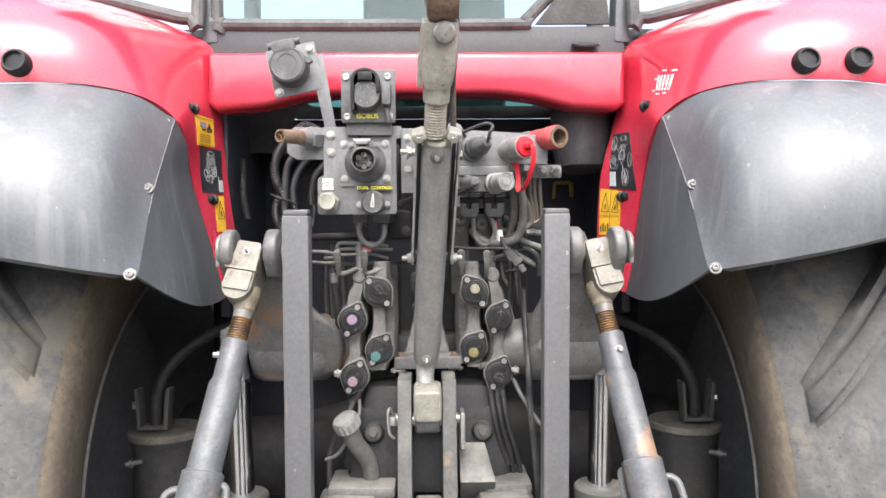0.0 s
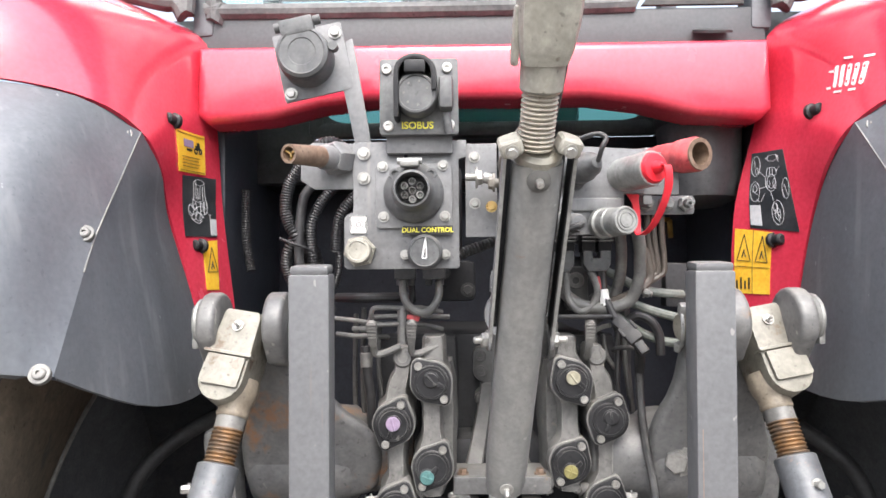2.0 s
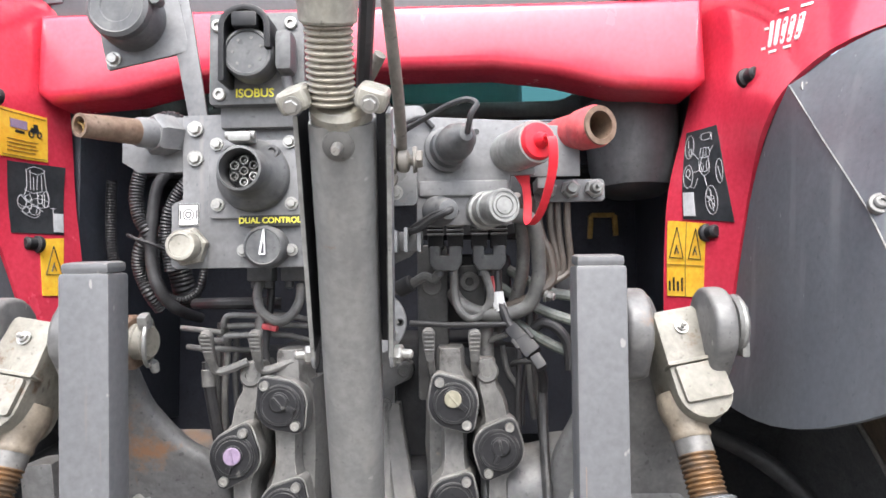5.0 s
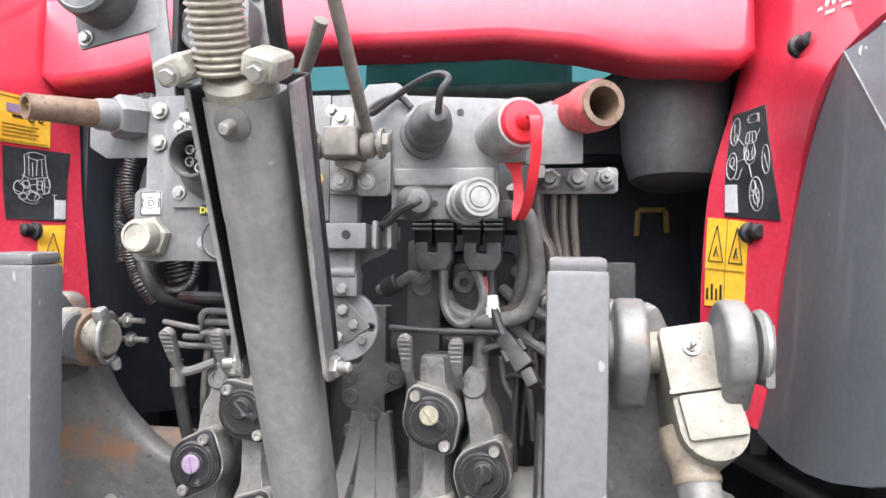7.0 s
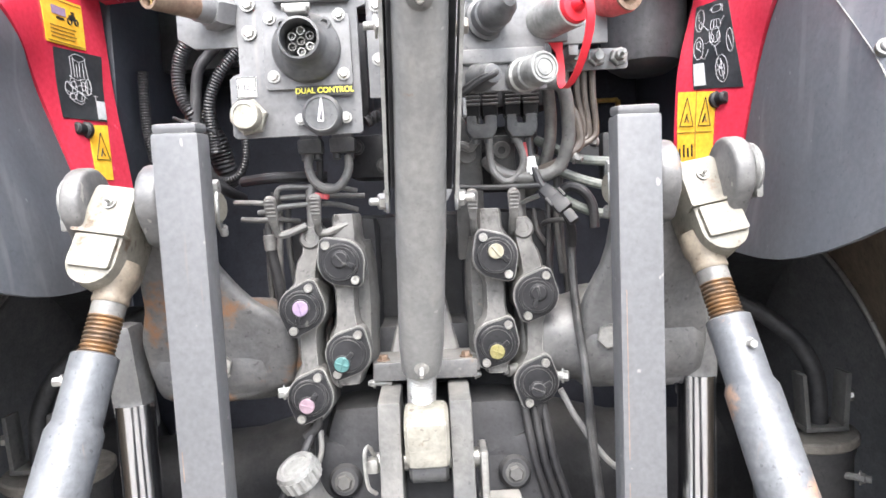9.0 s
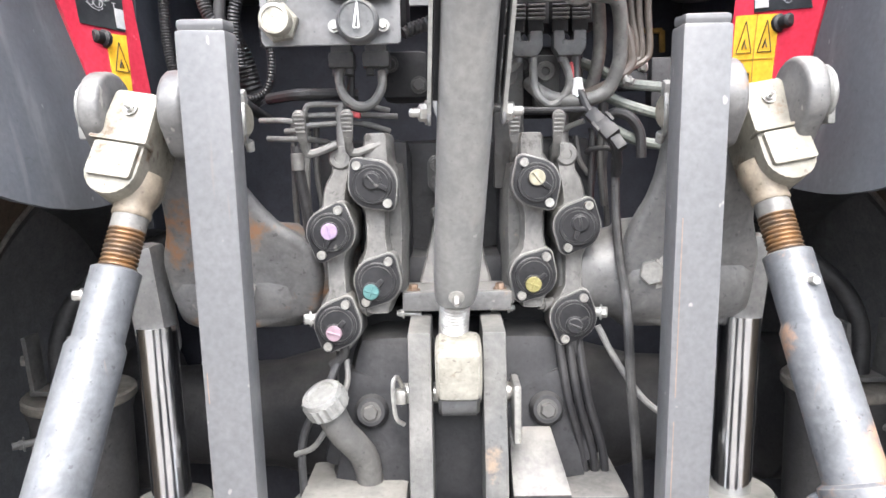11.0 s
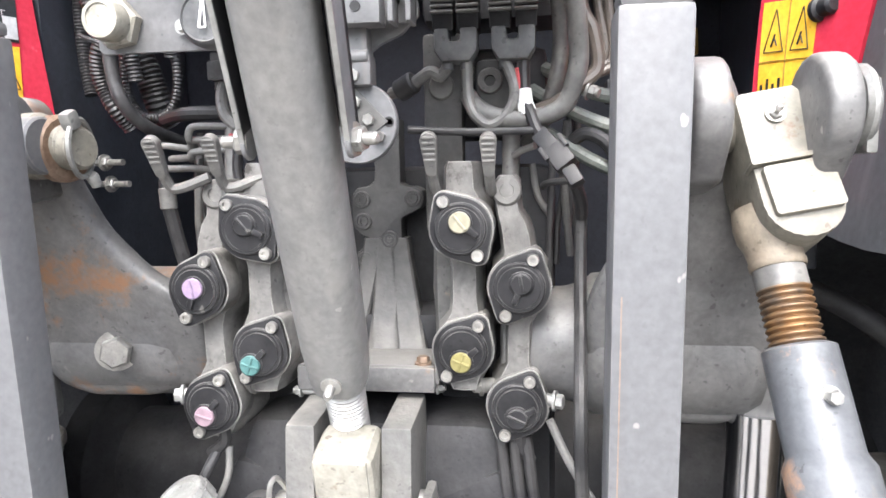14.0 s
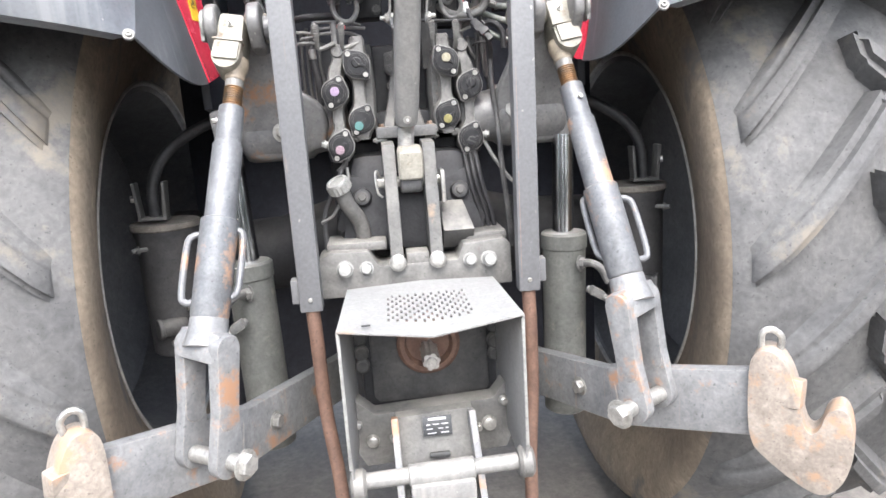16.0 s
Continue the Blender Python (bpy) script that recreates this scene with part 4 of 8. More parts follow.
def build_labels(s, fender, surf):
    """The warning labels, rubber stops and lamps of one fender."""
    if s < 0:
        box = [(1.726, 0.428), (1.7311, 0.796), (1.6696, 0.737), (1.6641, 0.293)]
        d1 = label_patch(surf, fender, "warning_label", M_YELLOW, box, label="yellow trailer warning label with small print")

        def at(u, v):
            return within(box, u, v)
        for k in range(4):
            label_patch(surf, d1, "print_bar", M_OCHRE, box, 0.14, 0.78 - 0.05 * (k % 2), 0.615 + 0.078 * k, 0.632 + 0.078 * k, 0.0026, n=2)
        for v in (0.055, 0.95):
            label_patch(surf, d1, "border_line", M_OCHRE, box, 0.04, 0.96, v, v + 0.014, 0.0026, n=4)
        label_patch(surf, d1, "trailer_pictogram", M_DOTPINK, box, 0.22, 0.56, 0.20, 0.38, 0.0026, n=2)
        label_patch(surf, d1, "trailer_pictogram", M_BLACK, box, 0.32, 0.50, 0.42, 0.47, 0.0026, n=2)
        label_patch(surf, d1, "tractor_pictogram", M_BLACK, box, 0.64, 0.80, 0.30, 0.41, 0.0026, n=2)
        label_patch(surf, d1, "tractor_pictogram", M_BLACK, box, 0.70, 0.78, 0.22, 0.31, 0.0027, n=2)
        ellipse_line(surf, d1, at, 0.64, 0.44, 0.05, 0.07, 0.0010, M_BLACK, "tractor_pictogram")
        ellipse_line(surf, d1, at, 0.81, 0.43, 0.04, 0.06, 0.0010, M_BLACK, "tractor_pictogram")
        box2 = [(1.6599, 0.35), (1.6681, 0.908), (1.5728, 0.809), (1.5697, 0.185)]
        d2 = label_patch(surf, fender, "diagram_label", M_BLACKDEC, box2, label="black label with white tractor diagram")

        def q(x, y):
            return within(box2, (x - 103) / 222, (y - 395) / 385)
        lines = [[(170, 430), (175, 520), (165, 570)], [(185, 430), (190, 540)], [(215, 460), (215, 540)], [(240, 430), (250, 520), (265, 600)], [(230, 455), (235, 540)], [(175, 430), (200, 412), (245, 430), (215, 455), (180, 440)], [(150, 575), (180, 600), (215, 585), (260, 600)], [(140, 620), (170, 640), (200, 620), (230, 640), (265, 625)], [(150, 660), (175, 685), (205, 695), (225, 680)], [(185, 560), (195, 600), (190, 650)], [(215, 550), (220, 610), (210, 670)], [(245, 560), (245, 640)], [(280, 635), (280, 665)], [(270, 638), (290, 638)], [(165, 540), (200, 560), (240, 545)], [(200, 470), (203, 545)], [(160, 590), (240, 660)]]
        for pts in lines:
            surface_line(surf, d2, [q(*p) for p in pts], 0.00042)
        for cx, cy, rx, ry in ((155, 610, 18, 38), (250, 590, 14, 45), (205, 655, 22, 24), (180, 590, 12, 20), (228, 590, 10, 25), (170, 655, 14, 18)):
            ellipse_line(surf, d2, q, cx, cy, rx, ry, 0.00045)
        label_patch(surf, d2, "grey_label", M_LINE, box2, 0.80, 0.98, 0.70, 0.97, 0.0030, n=2)
        box3 = [(1.5643, 0.511), (1.5678, 0.80), (1.4891, 0.68), (1.4896, 0.382)]
        d3 = label_patch(surf, fender, "warning_label", M_YELLOW, box3, label="narrow yellow warning label with triangle")
        triangle_print(surf, d3, lambda u, v: within(box3, u, v), 0.18, 0.92, 0.14, 0.64)
    else:
        box2 = [(1.6992, 0.934), (1.6935, 0.593), (1.566, 0.116), (1.5781, 0.775)]
        d2 = label_patch(surf, fender, "diagram_label", M_BLACKDEC, box2, label="black label with white hitch diagrams", n=8)

        def q(x, y):
            v = (y - 503) / 385
            return within(box2, (x - 168) / (215 + 76 * v), v)
        for cx, cy, rx, ry in ((205, 575, 28, 52), (205, 705, 28, 50), (338, 805, 36, 58), (395, 690, 22, 48), (305, 655, 26, 34), (338, 812, 16, 28), (325, 780, 14, 20), (205, 690, 12, 18), (212, 600, 9, 16), (285, 670, 12, 18), (325, 665, 10, 22)):
            ellipse_line(surf, d2, q, cx, cy, rx, ry, 0.00036)
        for pts in ([(283, 527), (338, 527), (338, 553), (283, 553), (283, 527)], [(265, 540), (283, 540)], [(338, 530), (350, 530), (352, 560)], [(280, 590), (330, 590), (335, 625), (275, 628), (280, 590)], [(296, 592), (294, 625)], [(312, 592), (314, 625)], [(268, 640), (272, 680), (300, 705), (335, 690)], [(230, 605), (268, 635)], [(232, 690), (272, 682)], [(300, 705), (315, 748)], [(335, 612), (360, 585)], [(215, 745), (240, 755), (262, 715)], [(195, 545), (200, 580)], [(190, 700), (220, 720)], [(320, 790), (355, 830)], [(300, 815), (350, 800)], [(330, 760), (345, 850)], [(385, 670), (405, 720)]):
            surface_line(surf, d2, [q(*p) for p in pts], 0.00036)
        label_patch(surf, d2, "grey_box", M_LINE, box2, 0.03, 0.25, 0.70, 0.96, 0.0030, n=2)
        box3 = [(1.5796, 0.962), (1.5686, 0.486), (1.4748, 0.443), (1.4759, 0.938)]
        d3 = label_patch(surf, fender, "warning_label", M_YELLOW, box3, label="yellow double warning label with triangles")

        def at(u, v):
            return within(box3, u, v)
        label_patch(surf, d3, "divider", M_OCHRE, box3, 0.49, 0.505, 0.0, 1.0, 0.0028, n=3)
        label_patch(surf, d3, "divider", M_OCHRE, box3, 0.0, 1.0, 0.575, 0.583, 0.0027, n=3)
        triangle_print(surf, d3, at, 0.08, 0.44, 0.08, 0.49)
        triangle_print(surf, d3, at, 0.58, 0.92, 0.08, 0.49)
        for k in range(4):
            label_patch(surf, d3, "pictogram_bar", M_BLACK, box3, 0.06 + 0.11 * k, 0.10 + 0.11 * k, 0.80 - 0.05 * (k % 2), 0.93, 0.0028, n=2)
        # battery symbol: five slanted rounded bars with short marks round them
        boxb = [(1.7939, 0.472), (1.7808, 0.29), (1.7449, 0.172), (1.7565, 0.371)]
        for k in range(5):
            u = 0.03 + 0.20 * k
            for lo, hi, w in ((0.13, 0.87, 0.055), (0.09, 0.91, 0.035)):
                label_patch(surf, fender, "battery_mark", M_WHITE, boxb, u + 0.055 - w, u + 0.055 + w, lo, hi, 0.0016 if w > 0.05 else 0.0012, n=3)
            if k > 1:
                for v in (0.26, 0.74):
                    label_patch(surf, fender, "battery_hole", M_REDRUB, boxb, u + 0.035, u + 0.075, v - 0.05, v + 0.05, 0.0026, n=2)
        for u0, u1, v in ((0.10, 0.36, 1.08), (0.58, 0.78, 1.06), (0.28, 0.52, -0.16), (0.80, 1.02, -0.12), (-0.17, -0.02, 0.30), (-0.20, -0.05, 0.92)):
            label_patch(surf, fender, "battery_mark", M_WHITE, boxb, u0, u1, v - 0.04, v + 0.04, 0.0016, n=2)
    for z, tt in ((1.7365, 0.455 if s < 0 else 0.438), (1.557, 0.465)):
        c = on_panel(surf, z, tt)
        b = B()
        lathe(b, [(0.0115, -0.004), (0.0115, 0.002), (0.0085, 0.004), (0.0085, 0.016), (0.006, 0.019), (0, 0.0195)], c, (s * 0.25, -1, 0.05), 20)
        part("rubber_stop", b, M_CAP, fender, "black rubber stop")
    for x in ((0.66,) if s < 0 else (0.64, 0.718)):
        b = B()
        c = None
        for u in [k / 400 for k in range(400)]:
            q = surf(u, 0.085)
            if abs(q.x) >= x:
                c = q
                break
        lathe(b, [(0.022, -0.008), (0.022, 0.006), (0.019, 0.011), (0.016, 0.011), (0.015, 0.005), (0, 0.006)], c, (0, -1, 0.25), 28)
        part("round_lamp", b, M_CAP, fender, "round black recessed lamp")


build_labels(-1, FENDER_L, SURF_L)
build_labels(1, FENDER_R, SURF_R)


# ---- drive tyres with slanted lugs ----
WHEEL_DX = -0.010


def build_tyre(s):
    t = thing("tractor_tyre_unit", "large muddy tractor tyre with slanted rubber lugs", "wheel", (s * 0.87, AXLE_Y, -0.062), "rear wheels")
    half = [(0.692, 0.520), (0.672, 0.57), (0.645, 0.63), (0.618, 0.70), (0.600, 0.765), (0.597, 0.80), (0.606, 0.83), (0.63, 0.850), (0.67, 0.863), (0.75, 0.872), (0.88, 0.875)]
    prof = half + [(1.76 - x, r) for x, r in half[-2::-1]]
    hub = (s * 0.5 + WHEEL_DX, AXLE_Y, AXLE_Z)
    b = B()
    lathe(b, [(r, (x - 0.5)) for x, r in prof], hub, (s, 0, 0), 96, ends=False)
    part("tyre", b, M_TYRE, t)
    b = B()
    lathe(b, [(r + 0.0025, x - 0.5) for x, r in prof if r > 0.825], hub, (s, 0, 0), 96, ends=False)
    part("tread", b, M_LUG, t, "dusty tread between the lugs")
    b = B()
    lathe(b, [(0.527, 0.190), (0.528, 0.187), (0.524, 0.1845), (0.519, 0.186), (0.517, 0.192), (0.517, 0.26)], hub, (s, 0, 0), 96, ends=False)
    part("rim_edge", b, M_PALERIB, t, "pale ring along the edge of the wheel rim")

    def lug_mesh(half):
        p = bmesh.new()
        rows = []
        for k in range(9):
            f = k / 8
            x = 0.895 + (0.622 - 0.895) * f if half == 0 else 0.865 + (1.138 - 0.865) * f
            ang = -f * 0.34 + (0.14 if half else 0)
            base = 0.872 - 0.040 * f ** 3
            top = 0.932 - 0.075 * f ** 4
            wid = 0.036 + 0.006 * f
            ring = []
            for da, rr in ((-wid * 1.3, base - 0.02), (-wid, top), (wid, top), (wid * 1.9, base - 0.02)):
                a = ang + da / 0.9 * 0.95
                ring.append((x, rr, a))
            rows.append(ring)
        vs = []
        for ring in rows:
            vs.append([p.verts.new((s * x, -r * math.cos(a), r * math.sin(a))) for x, r, a in ring])
        for a, c in zip(vs, vs[1:]):
            for k in range(3):
                p.faces.new((a[k], a[k + 1], c[k + 1], c[k]))
        p.faces.new(vs[0])
        p.faces.new(vs[-1])
        bmesh.ops.recalc_face_normals(p, faces=p.faces)
        bmesh.ops.bevel(p, geom=[e for e in p.edges if len(e.link_faces) == 2 and e.calc_face_angle(0) > 0.6], offset=0.014, segments=4, affect="EDGES", clamp_overlap=True)
        me = bpy.data.meshes.new("lug")
        p.to_mesh(me)
        p.free()
        me.materials.append(M_LUG)
        me.shade_smooth()
        me.set_sharp_from_angle(angle=radians(70))
        return me

    count = 20
    for half in (0, 1):
        me = lug_mesh(half)
        for k in range(count):
            ob = new("lug", me)
            ob.parent = t
            ob.matrix_parent_inverse = Matrix.Translation(-t.location)
            ob.matrix_basis = Matrix.Translation((WHEEL_DX, AXLE_Y, AXLE_Z)) @ Matrix.Rotation(-2 * math.pi * (k + (0.244 if s > 0 else 0.59)) / count, 4, "X")
    b = B()
    lathe(b, [(0.521, 0.0), (0.500, 0.006), (0.485, 0.04), (0.465, 0.10), (0.45, 0.22), (0.30, 0.27), (0.12, 0.28), (0.0, 0.30)], (s * 0.692 + WHEEL_DX, AXLE_Y, AXLE_Z), (s, 0, 0), 72, ends=False)
    part("rim", b, M_RIM, t, "dark steel rim")
    b = B()
    lathe(b, [(0.513, 0.006), (0.518, -0.003), (0.524, -0.003), (0.526, 0.006)], (s * 0.690 + WHEEL_DX, AXLE_Y, AXLE_Z), (s, 0, 0), 96, ends=False)
    part("rim_flange", b, M_ALU, t, "thin pale rim edge")
    return t


build_tyre(-1)
build_tyre(1)


# ---- lift arms, guard tubes, lift rods, cylinders, lower links ----
def build_lift_arm(s):
    t = thing("hitch_lifter", "rust-stained grey cast hydraulic lift arm", "lift arm", (s * 0.29, 1.34, 1.18), "lift arms")

    def lean(v):
        return Vector((v.x, v.y + max(0.0, 1.48 - v.z) * (0.40 if s < 0 else 0.31), v.z))

    poly = [(.247, 1.485), (.238, 1.42), (.232, 1.37), (.225, 1.345), (.214, 1.324), (.206, 1.305), (.203, 1.28), (.203, 1.215), (.215, 1.19), (.25, 1.178), (.325, 1.176), (.350, 1.188), (.364, 1.22), (.364, 1.275), (.350, 1.315), (.345, 1.37), (.325, 1.43), (.30, 1.485)]
    if s < 0:
        poly[:9] = [(.268, 1.485), (.262, 1.42), (.250, 1.37), (.232, 1.342), (.214, 1.320), (.190, 1.304), (.172, 1.285), (.166, 1.25), (.176, 1.20)]
    b = B()
    prism(b, [(s * x, z) for x, z in poly], facing(1.235), 0.034, 0.012, lean, seg=4)
    part("arm_body", b, M_ARM if s < 0 else M_ARMCLEAN, t, sharp=60)
    b = B()
    lathe(b, [(0.046, 0), (0.054, 0.004), (0.056, 0.012), (0.056, 0.060), (0.060, 0.078), (0.069, 0.088), (0.071, 0.11), (0.071, 0.218), (0.066, 0.232), (0.050, 0.240)], (s * 0.125, 1.400 if s < 0 else 1.372, 1.243), (s, 0, 0), 48)
    part("rockshaft_boss", b, M_ARM if s < 0 else M_ARMCLEAN, t, sharp=60)
    # two round fork cheeks that hold the ball end of the lift rod
    for x, w, name in ((.266, .025, "inner_cheek"), (.347, .022, "outer_cheek")):
        b = B()
        pts = []
        for k in range(13):
            a = radians(-20 + 220 * k / 12)
            pts.append((1.210 - 0.042 * math.cos(a), 1.448 + 0.042 * math.sin(a)))
        pts += [(1.285, 1.425), (1.285, 1.400), (1.235, 1.393), (1.195, 1.402)]
        x0 = s * x - 0.006 if s > 0 else s * x - w
        prism(b, pts, sideways(x0), w, 0.006, seg=3)
        part(name, b, M_CHEEK, t)
    b = B()
    rod(b, (s * 0.235, 1.240, 1.442), (s * 0.375, 1.240, 1.442), 0.018, bev=0.002)
    rod(b, (s * 0.25, 1.232, 1.442), (s * 0.268, 1.232, 1.442), 0.028, bev=0.003)
    part("pin", b, M_HEAD, t, "pale dusty hitch pin")
    b = B()
    rod(b, (s * 0.371, 1.215, 1.452), (s * 0.380, 1.215, 1.452), 0.030, bev=0.003)
    block(b, (s * 0.378, 1.212, 1.446), (0.008, 0.035, 0.050), bev=0.003)
    part("keeper_plate", b, M_ALU, t)
    # round pin end with a spring ring on its inner side
    b = B()
    rod(b, (s * 0.245, 1.243, 1.440), (s * 0.222, 1.240, 1.440), 0.0185, bev=0.003)
    part("pin_end", b, M_HEAD, t, "pale rust-edged round pin end")
    b = B()
    rod(b, (s * 0.252, 1.244, 1.440), (s * 0.238, 1.242, 1.440), 0.029, bev=0.003)
    part("pin_washer", b, M_BROWN, t, "rusty washer")
    b = B()
    ring = [(s * (0.226 + 0.006 * math.cos(radians(a))), 1.242 + 0.0235 * math.cos(radians(a)), 1.440 + 0.0245 * math.sin(radians(a))) for a in range(0, 361, 24)]
    tube(b, ring, 0.0024, 6, 2)
    block(b, (s * 0.224, 1.228, 1.4625), (0.011, 0.014, 0.016), rot=(25, 0, 0), bev=0.004)
    lathe(b, [(0.0045, 0), (0.0055, 0.003), (0.0045, 0.012)], (s * 0.226, 1.252, 1.418), (0, 0.5, -0.8), 12)
    part("lynch_ring", b, M_ALU, t)
    b = B()
    hexbolt(b, (-0.268, 1.328, 1.238) if s < 0 else (0.238, 1.304, 1.255), (-s * 0.45, -1, 0.0), 0.016, 0.016)
    part("hex_bolt", b, M_ZINC, t)
    return t


def build_guard_tube(s):
    t = thing("hitch_lift_tube", "square grey steel tube with flat end cap and scratches", "steel tube", (s * 0.233, 1.165, 0.885), "square lift tubes")
    b = B()
    x0, y0, x1, y1 = (-0.2265, 1.158, -0.2205, 1.1265) if s < 0 else (0.2235, 1.160, 0.2285, 1.150)
    beam_between(b, (x0, y0, 0.883), (x1, y1, 1.511), 0.0455, 0.036, 0.0045)
    tube_part = part("tube", b, M_GREY, t)
    b = B()
    for k, lo, hi in ((-0.86, 0.05, 0.40), (-0.84, 0.44, 0.72)) if s > 0 else ((-0.90, 0.45, 0.50),):
        p, q = Vector((x0, y0, 0.883)), Vector((x1, y1, 1.511))
        beam_between(b, p.lerp(q, lo) + Vector((k * 0.0195, -0.0181, 0)), p.lerp(q, hi) + Vector((k * 0.0195, -0.0181, 0)), 0.0009, 0.0006)
    part("scrape", b, M_RUSTSCRAPE, tube_part, "thin rusty scrape down the paint")
    b = B()
    block(b, (x1, y1, 1.5155), (0.0425, 0.033, 0.010), rot=(5, 0, 0), bev=0.004)
    part("end_cap", b, M_GREY, t, "grey plastic end cap")
    b = B()
    lathe(b, [(0.005, 0), (0.005, 0.003), (0.0035, 0.005)], (x0, y0 - 0.018, 0.908), (0, -1, 0), 12)
    part("screw", b, M_ZINC, t)
    b = B()
    block(b, (x0 + s * 0.029, y0 + 0.003, 0.925), (0.016, 0.03, 0.05), bev=0.003)
    part("side_lug", b, M_GREY, t)
    # the spacer that hangs it on the arm's pin
    b = B()
    rod(b, (s * 0.243, 1.222, 1.442), (s * 0.266, 1.222, 1.442), 0.024, bev=0.002)
    part("spacer", b, M_GREY, t)
    b = B()
    tube(b, [(x0, y0, 0.89), (s * 0.224, 1.155, 0.80), (s * 0.221, 1.15, 0.66), (s * 0.205, 1.12, 0.52), (s * 0.20, 1.10, 0.36)], 0.0145, 12)
    part("pull_rod", b, M_RUSTROD, t, "brown rusted pull rod")
    return t


def build_lift_rod(s):
    t = thing("lift_rod", "silver-painted adjustable lift rod with worn orange patches", "lift rod", (s * 0.39, 0.96, 0.68), "lift rods")
    top = Vector((0.3125, 1.252, 1.445) if s > 0 else (-0.3115, 1.224, 1.445))
    low = Vector((0.3795, 0.99, 0.906) if s > 0 else (-0.389, 0.972, 0.906))
    ax = (low - top).normalized()

    def at(z):
        return top + ax * ((z - top.z) / ax.z)

    # ball end: a squared block above, a round housing below, a proud cover between
    v = Vector((-s * 0.18, 0.43, 0.885)).normalized()
    f = Vector((0, -0.898, 0.425))
    f = (f - v * f.dot(v)).normalized()
    u = f.cross(v) * -1
    o = at(1.402) + Vector((s * 0.0115, 0, 0))
    fr = Matrix((u, v, f)).transposed().to_4x4()
    fr.translation = o - f * 0.030
    b = B()
    arc = [(0.0265 * math.cos(radians(a)), -0.0285 + 0.0265 * math.sin(radians(a))) for a in range(180, 361, 15)]
    prism(b, arc + [(0.0262, 0.0), (0.0235, 0.050), (0.0195, 0.0575), (-0.0195, 0.0575), (-0.0225, 0.052), (-0.0255, 0.0)], fr, 0.0655, 0.0035)
    head = part("ball_end", b, M_HEAD, t, "dusty cream ball-end casting")
    b = B()
    fr2 = fr.copy()
    fr2.translation = o + f * 0.0335
    prism(b, rounded(0.045, 0.0355, 0.003, 3, cx=0.001, cz=-0.0205), fr2, 0.0075, 0.0016)
    part("cover_block", b, M_HEAD, head)
    b = B()
    fr3 = fr.copy()
    fr3.translation = o + f * 0.024
    prism(b, rounded(0.0575, 0.0035, 0.0015, 2, cx=0.001, cz=0.0005), fr3, 0.0185, 0.0006)
    part("cover_lip", b, M_HEAD, head)
    b = B()
    hexbolt(b, o + v * 0.036 + f * 0.0365, f, 0.005, 0.004)
    lathe(b, [(0.0022, 0.004), (0.0022, 0.007), (0.003, 0.009), (0.001, 0.011)], o + v * 0.036 + f * 0.0365, f, 10)
    part("grease_nipple", b, M_ZINC, head)
    b = B()
    lathe(b, [(0.022, -0.012), (0.0235, 0), (0.0225, 0.010), (0.0195, 0.017), (0.0182, 0.026), (0.0190, 0.028), (0.0190, 0.031), (0.0180, 0.033)], at(1.372), ax, 28)
    part("neck", b, M_NECK, head)
    b = B()
    lathe(b, [(0.0172, 0), (0.0172, 0.02)], at(1.346), ax, 24)
    part("shank", b, M_PIPE, head, "worn grey shank")
    b = B()
    thread(b, at(1.331), at(1.286), 0.0178, 0.0044, 24, 0.13)
    part("thread", b, M_COPPER, t, "threaded spindle with orange grease")
    b = B()
    lathe(b, [(0.020, 0), (0.0235, 0.002), (0.0235, 0.07), (0.0245, 0.072), (0.0275, 0.078), (0.028, 0.215), (0.0285, 0.219), (0.0335, 0.222), (0.0335, 0.395), (0.031, 0.40)], at(1.294), ax, 28)
    turnbuckle = part("turnbuckle_tube", b, M_SILVER, t)
    if s > 0:
        b = B()
        q = at(1.148) + Vector((0.010, -0.0245, -0.008))
        lathe(b, [(0.0095, -0.003), (0.0095, 0.0012), (0.0083, 0.0016), (0.0075, -0.002), (0, -0.002)], q, (0.28, -0.88, -0.38), 24)
        part("drilled_hole", b, M_DARKGREY, turnbuckle, "shallow drilled hole")
    b = B()
    p = at(1.272)
    hexbolt(b, p + Vector((-0.024, -0.006, 0)) if s < 0 else p + Vector((0.004, -0.024, 0)), (-1, -0.3, 0) if s < 0 else (0.1, -1, 0.2), 0.005, 0.009)
    part("grease_screw", b, M_ZINC, t)
    outs = (Vector((s * 0.050, -0.014, 0)), Vector((-s * 0.044, 0.006, 0) if s < 0 else (-0.034, 0.032, 0)))
    for far in outs:
        b = B()
        q0, q1 = at(1.075), at(0.965)
        off = far.normalized() * 0.028
        tube(b, [q0 + off, q0 + far * 0.85 + ax * 0.002, q0 + far + ax * 0.020, q1 + far - ax * 0.020, q1 + far * 0.85 - ax * 0.002, q1 + off], 0.0062, 10, 5)
        part("handle", b, M_SILVER, t, "bent bar handle")
    # clevis that straddles the lower link
    fork = at(0.893)
    b = B()
    block(b, fork, (0.094, 0.054, 0.056), rot=(-22, -s * 6, s * 32), bev=0.014)
    lathe(b, [(0.033, 0.0), (0.034, 0.02), (0.040, 0.05)], at(0.935), ax, 24)
    clevis = part("clevis", b, M_LINK, t, "rust-edged light grey fork")
    across = Vector((0.037, 0.028 * s, 0)).normalized()
    pin_at = Vector((0.392, 0.95, 0.706) if s > 0 else (-0.403, 0.938, 0.698))
    along = (pin_at - fork).normalized()
    up = -(along - across * along.dot(across)).normalized()
    fwd = across.cross(up) * (1 if s else 1)
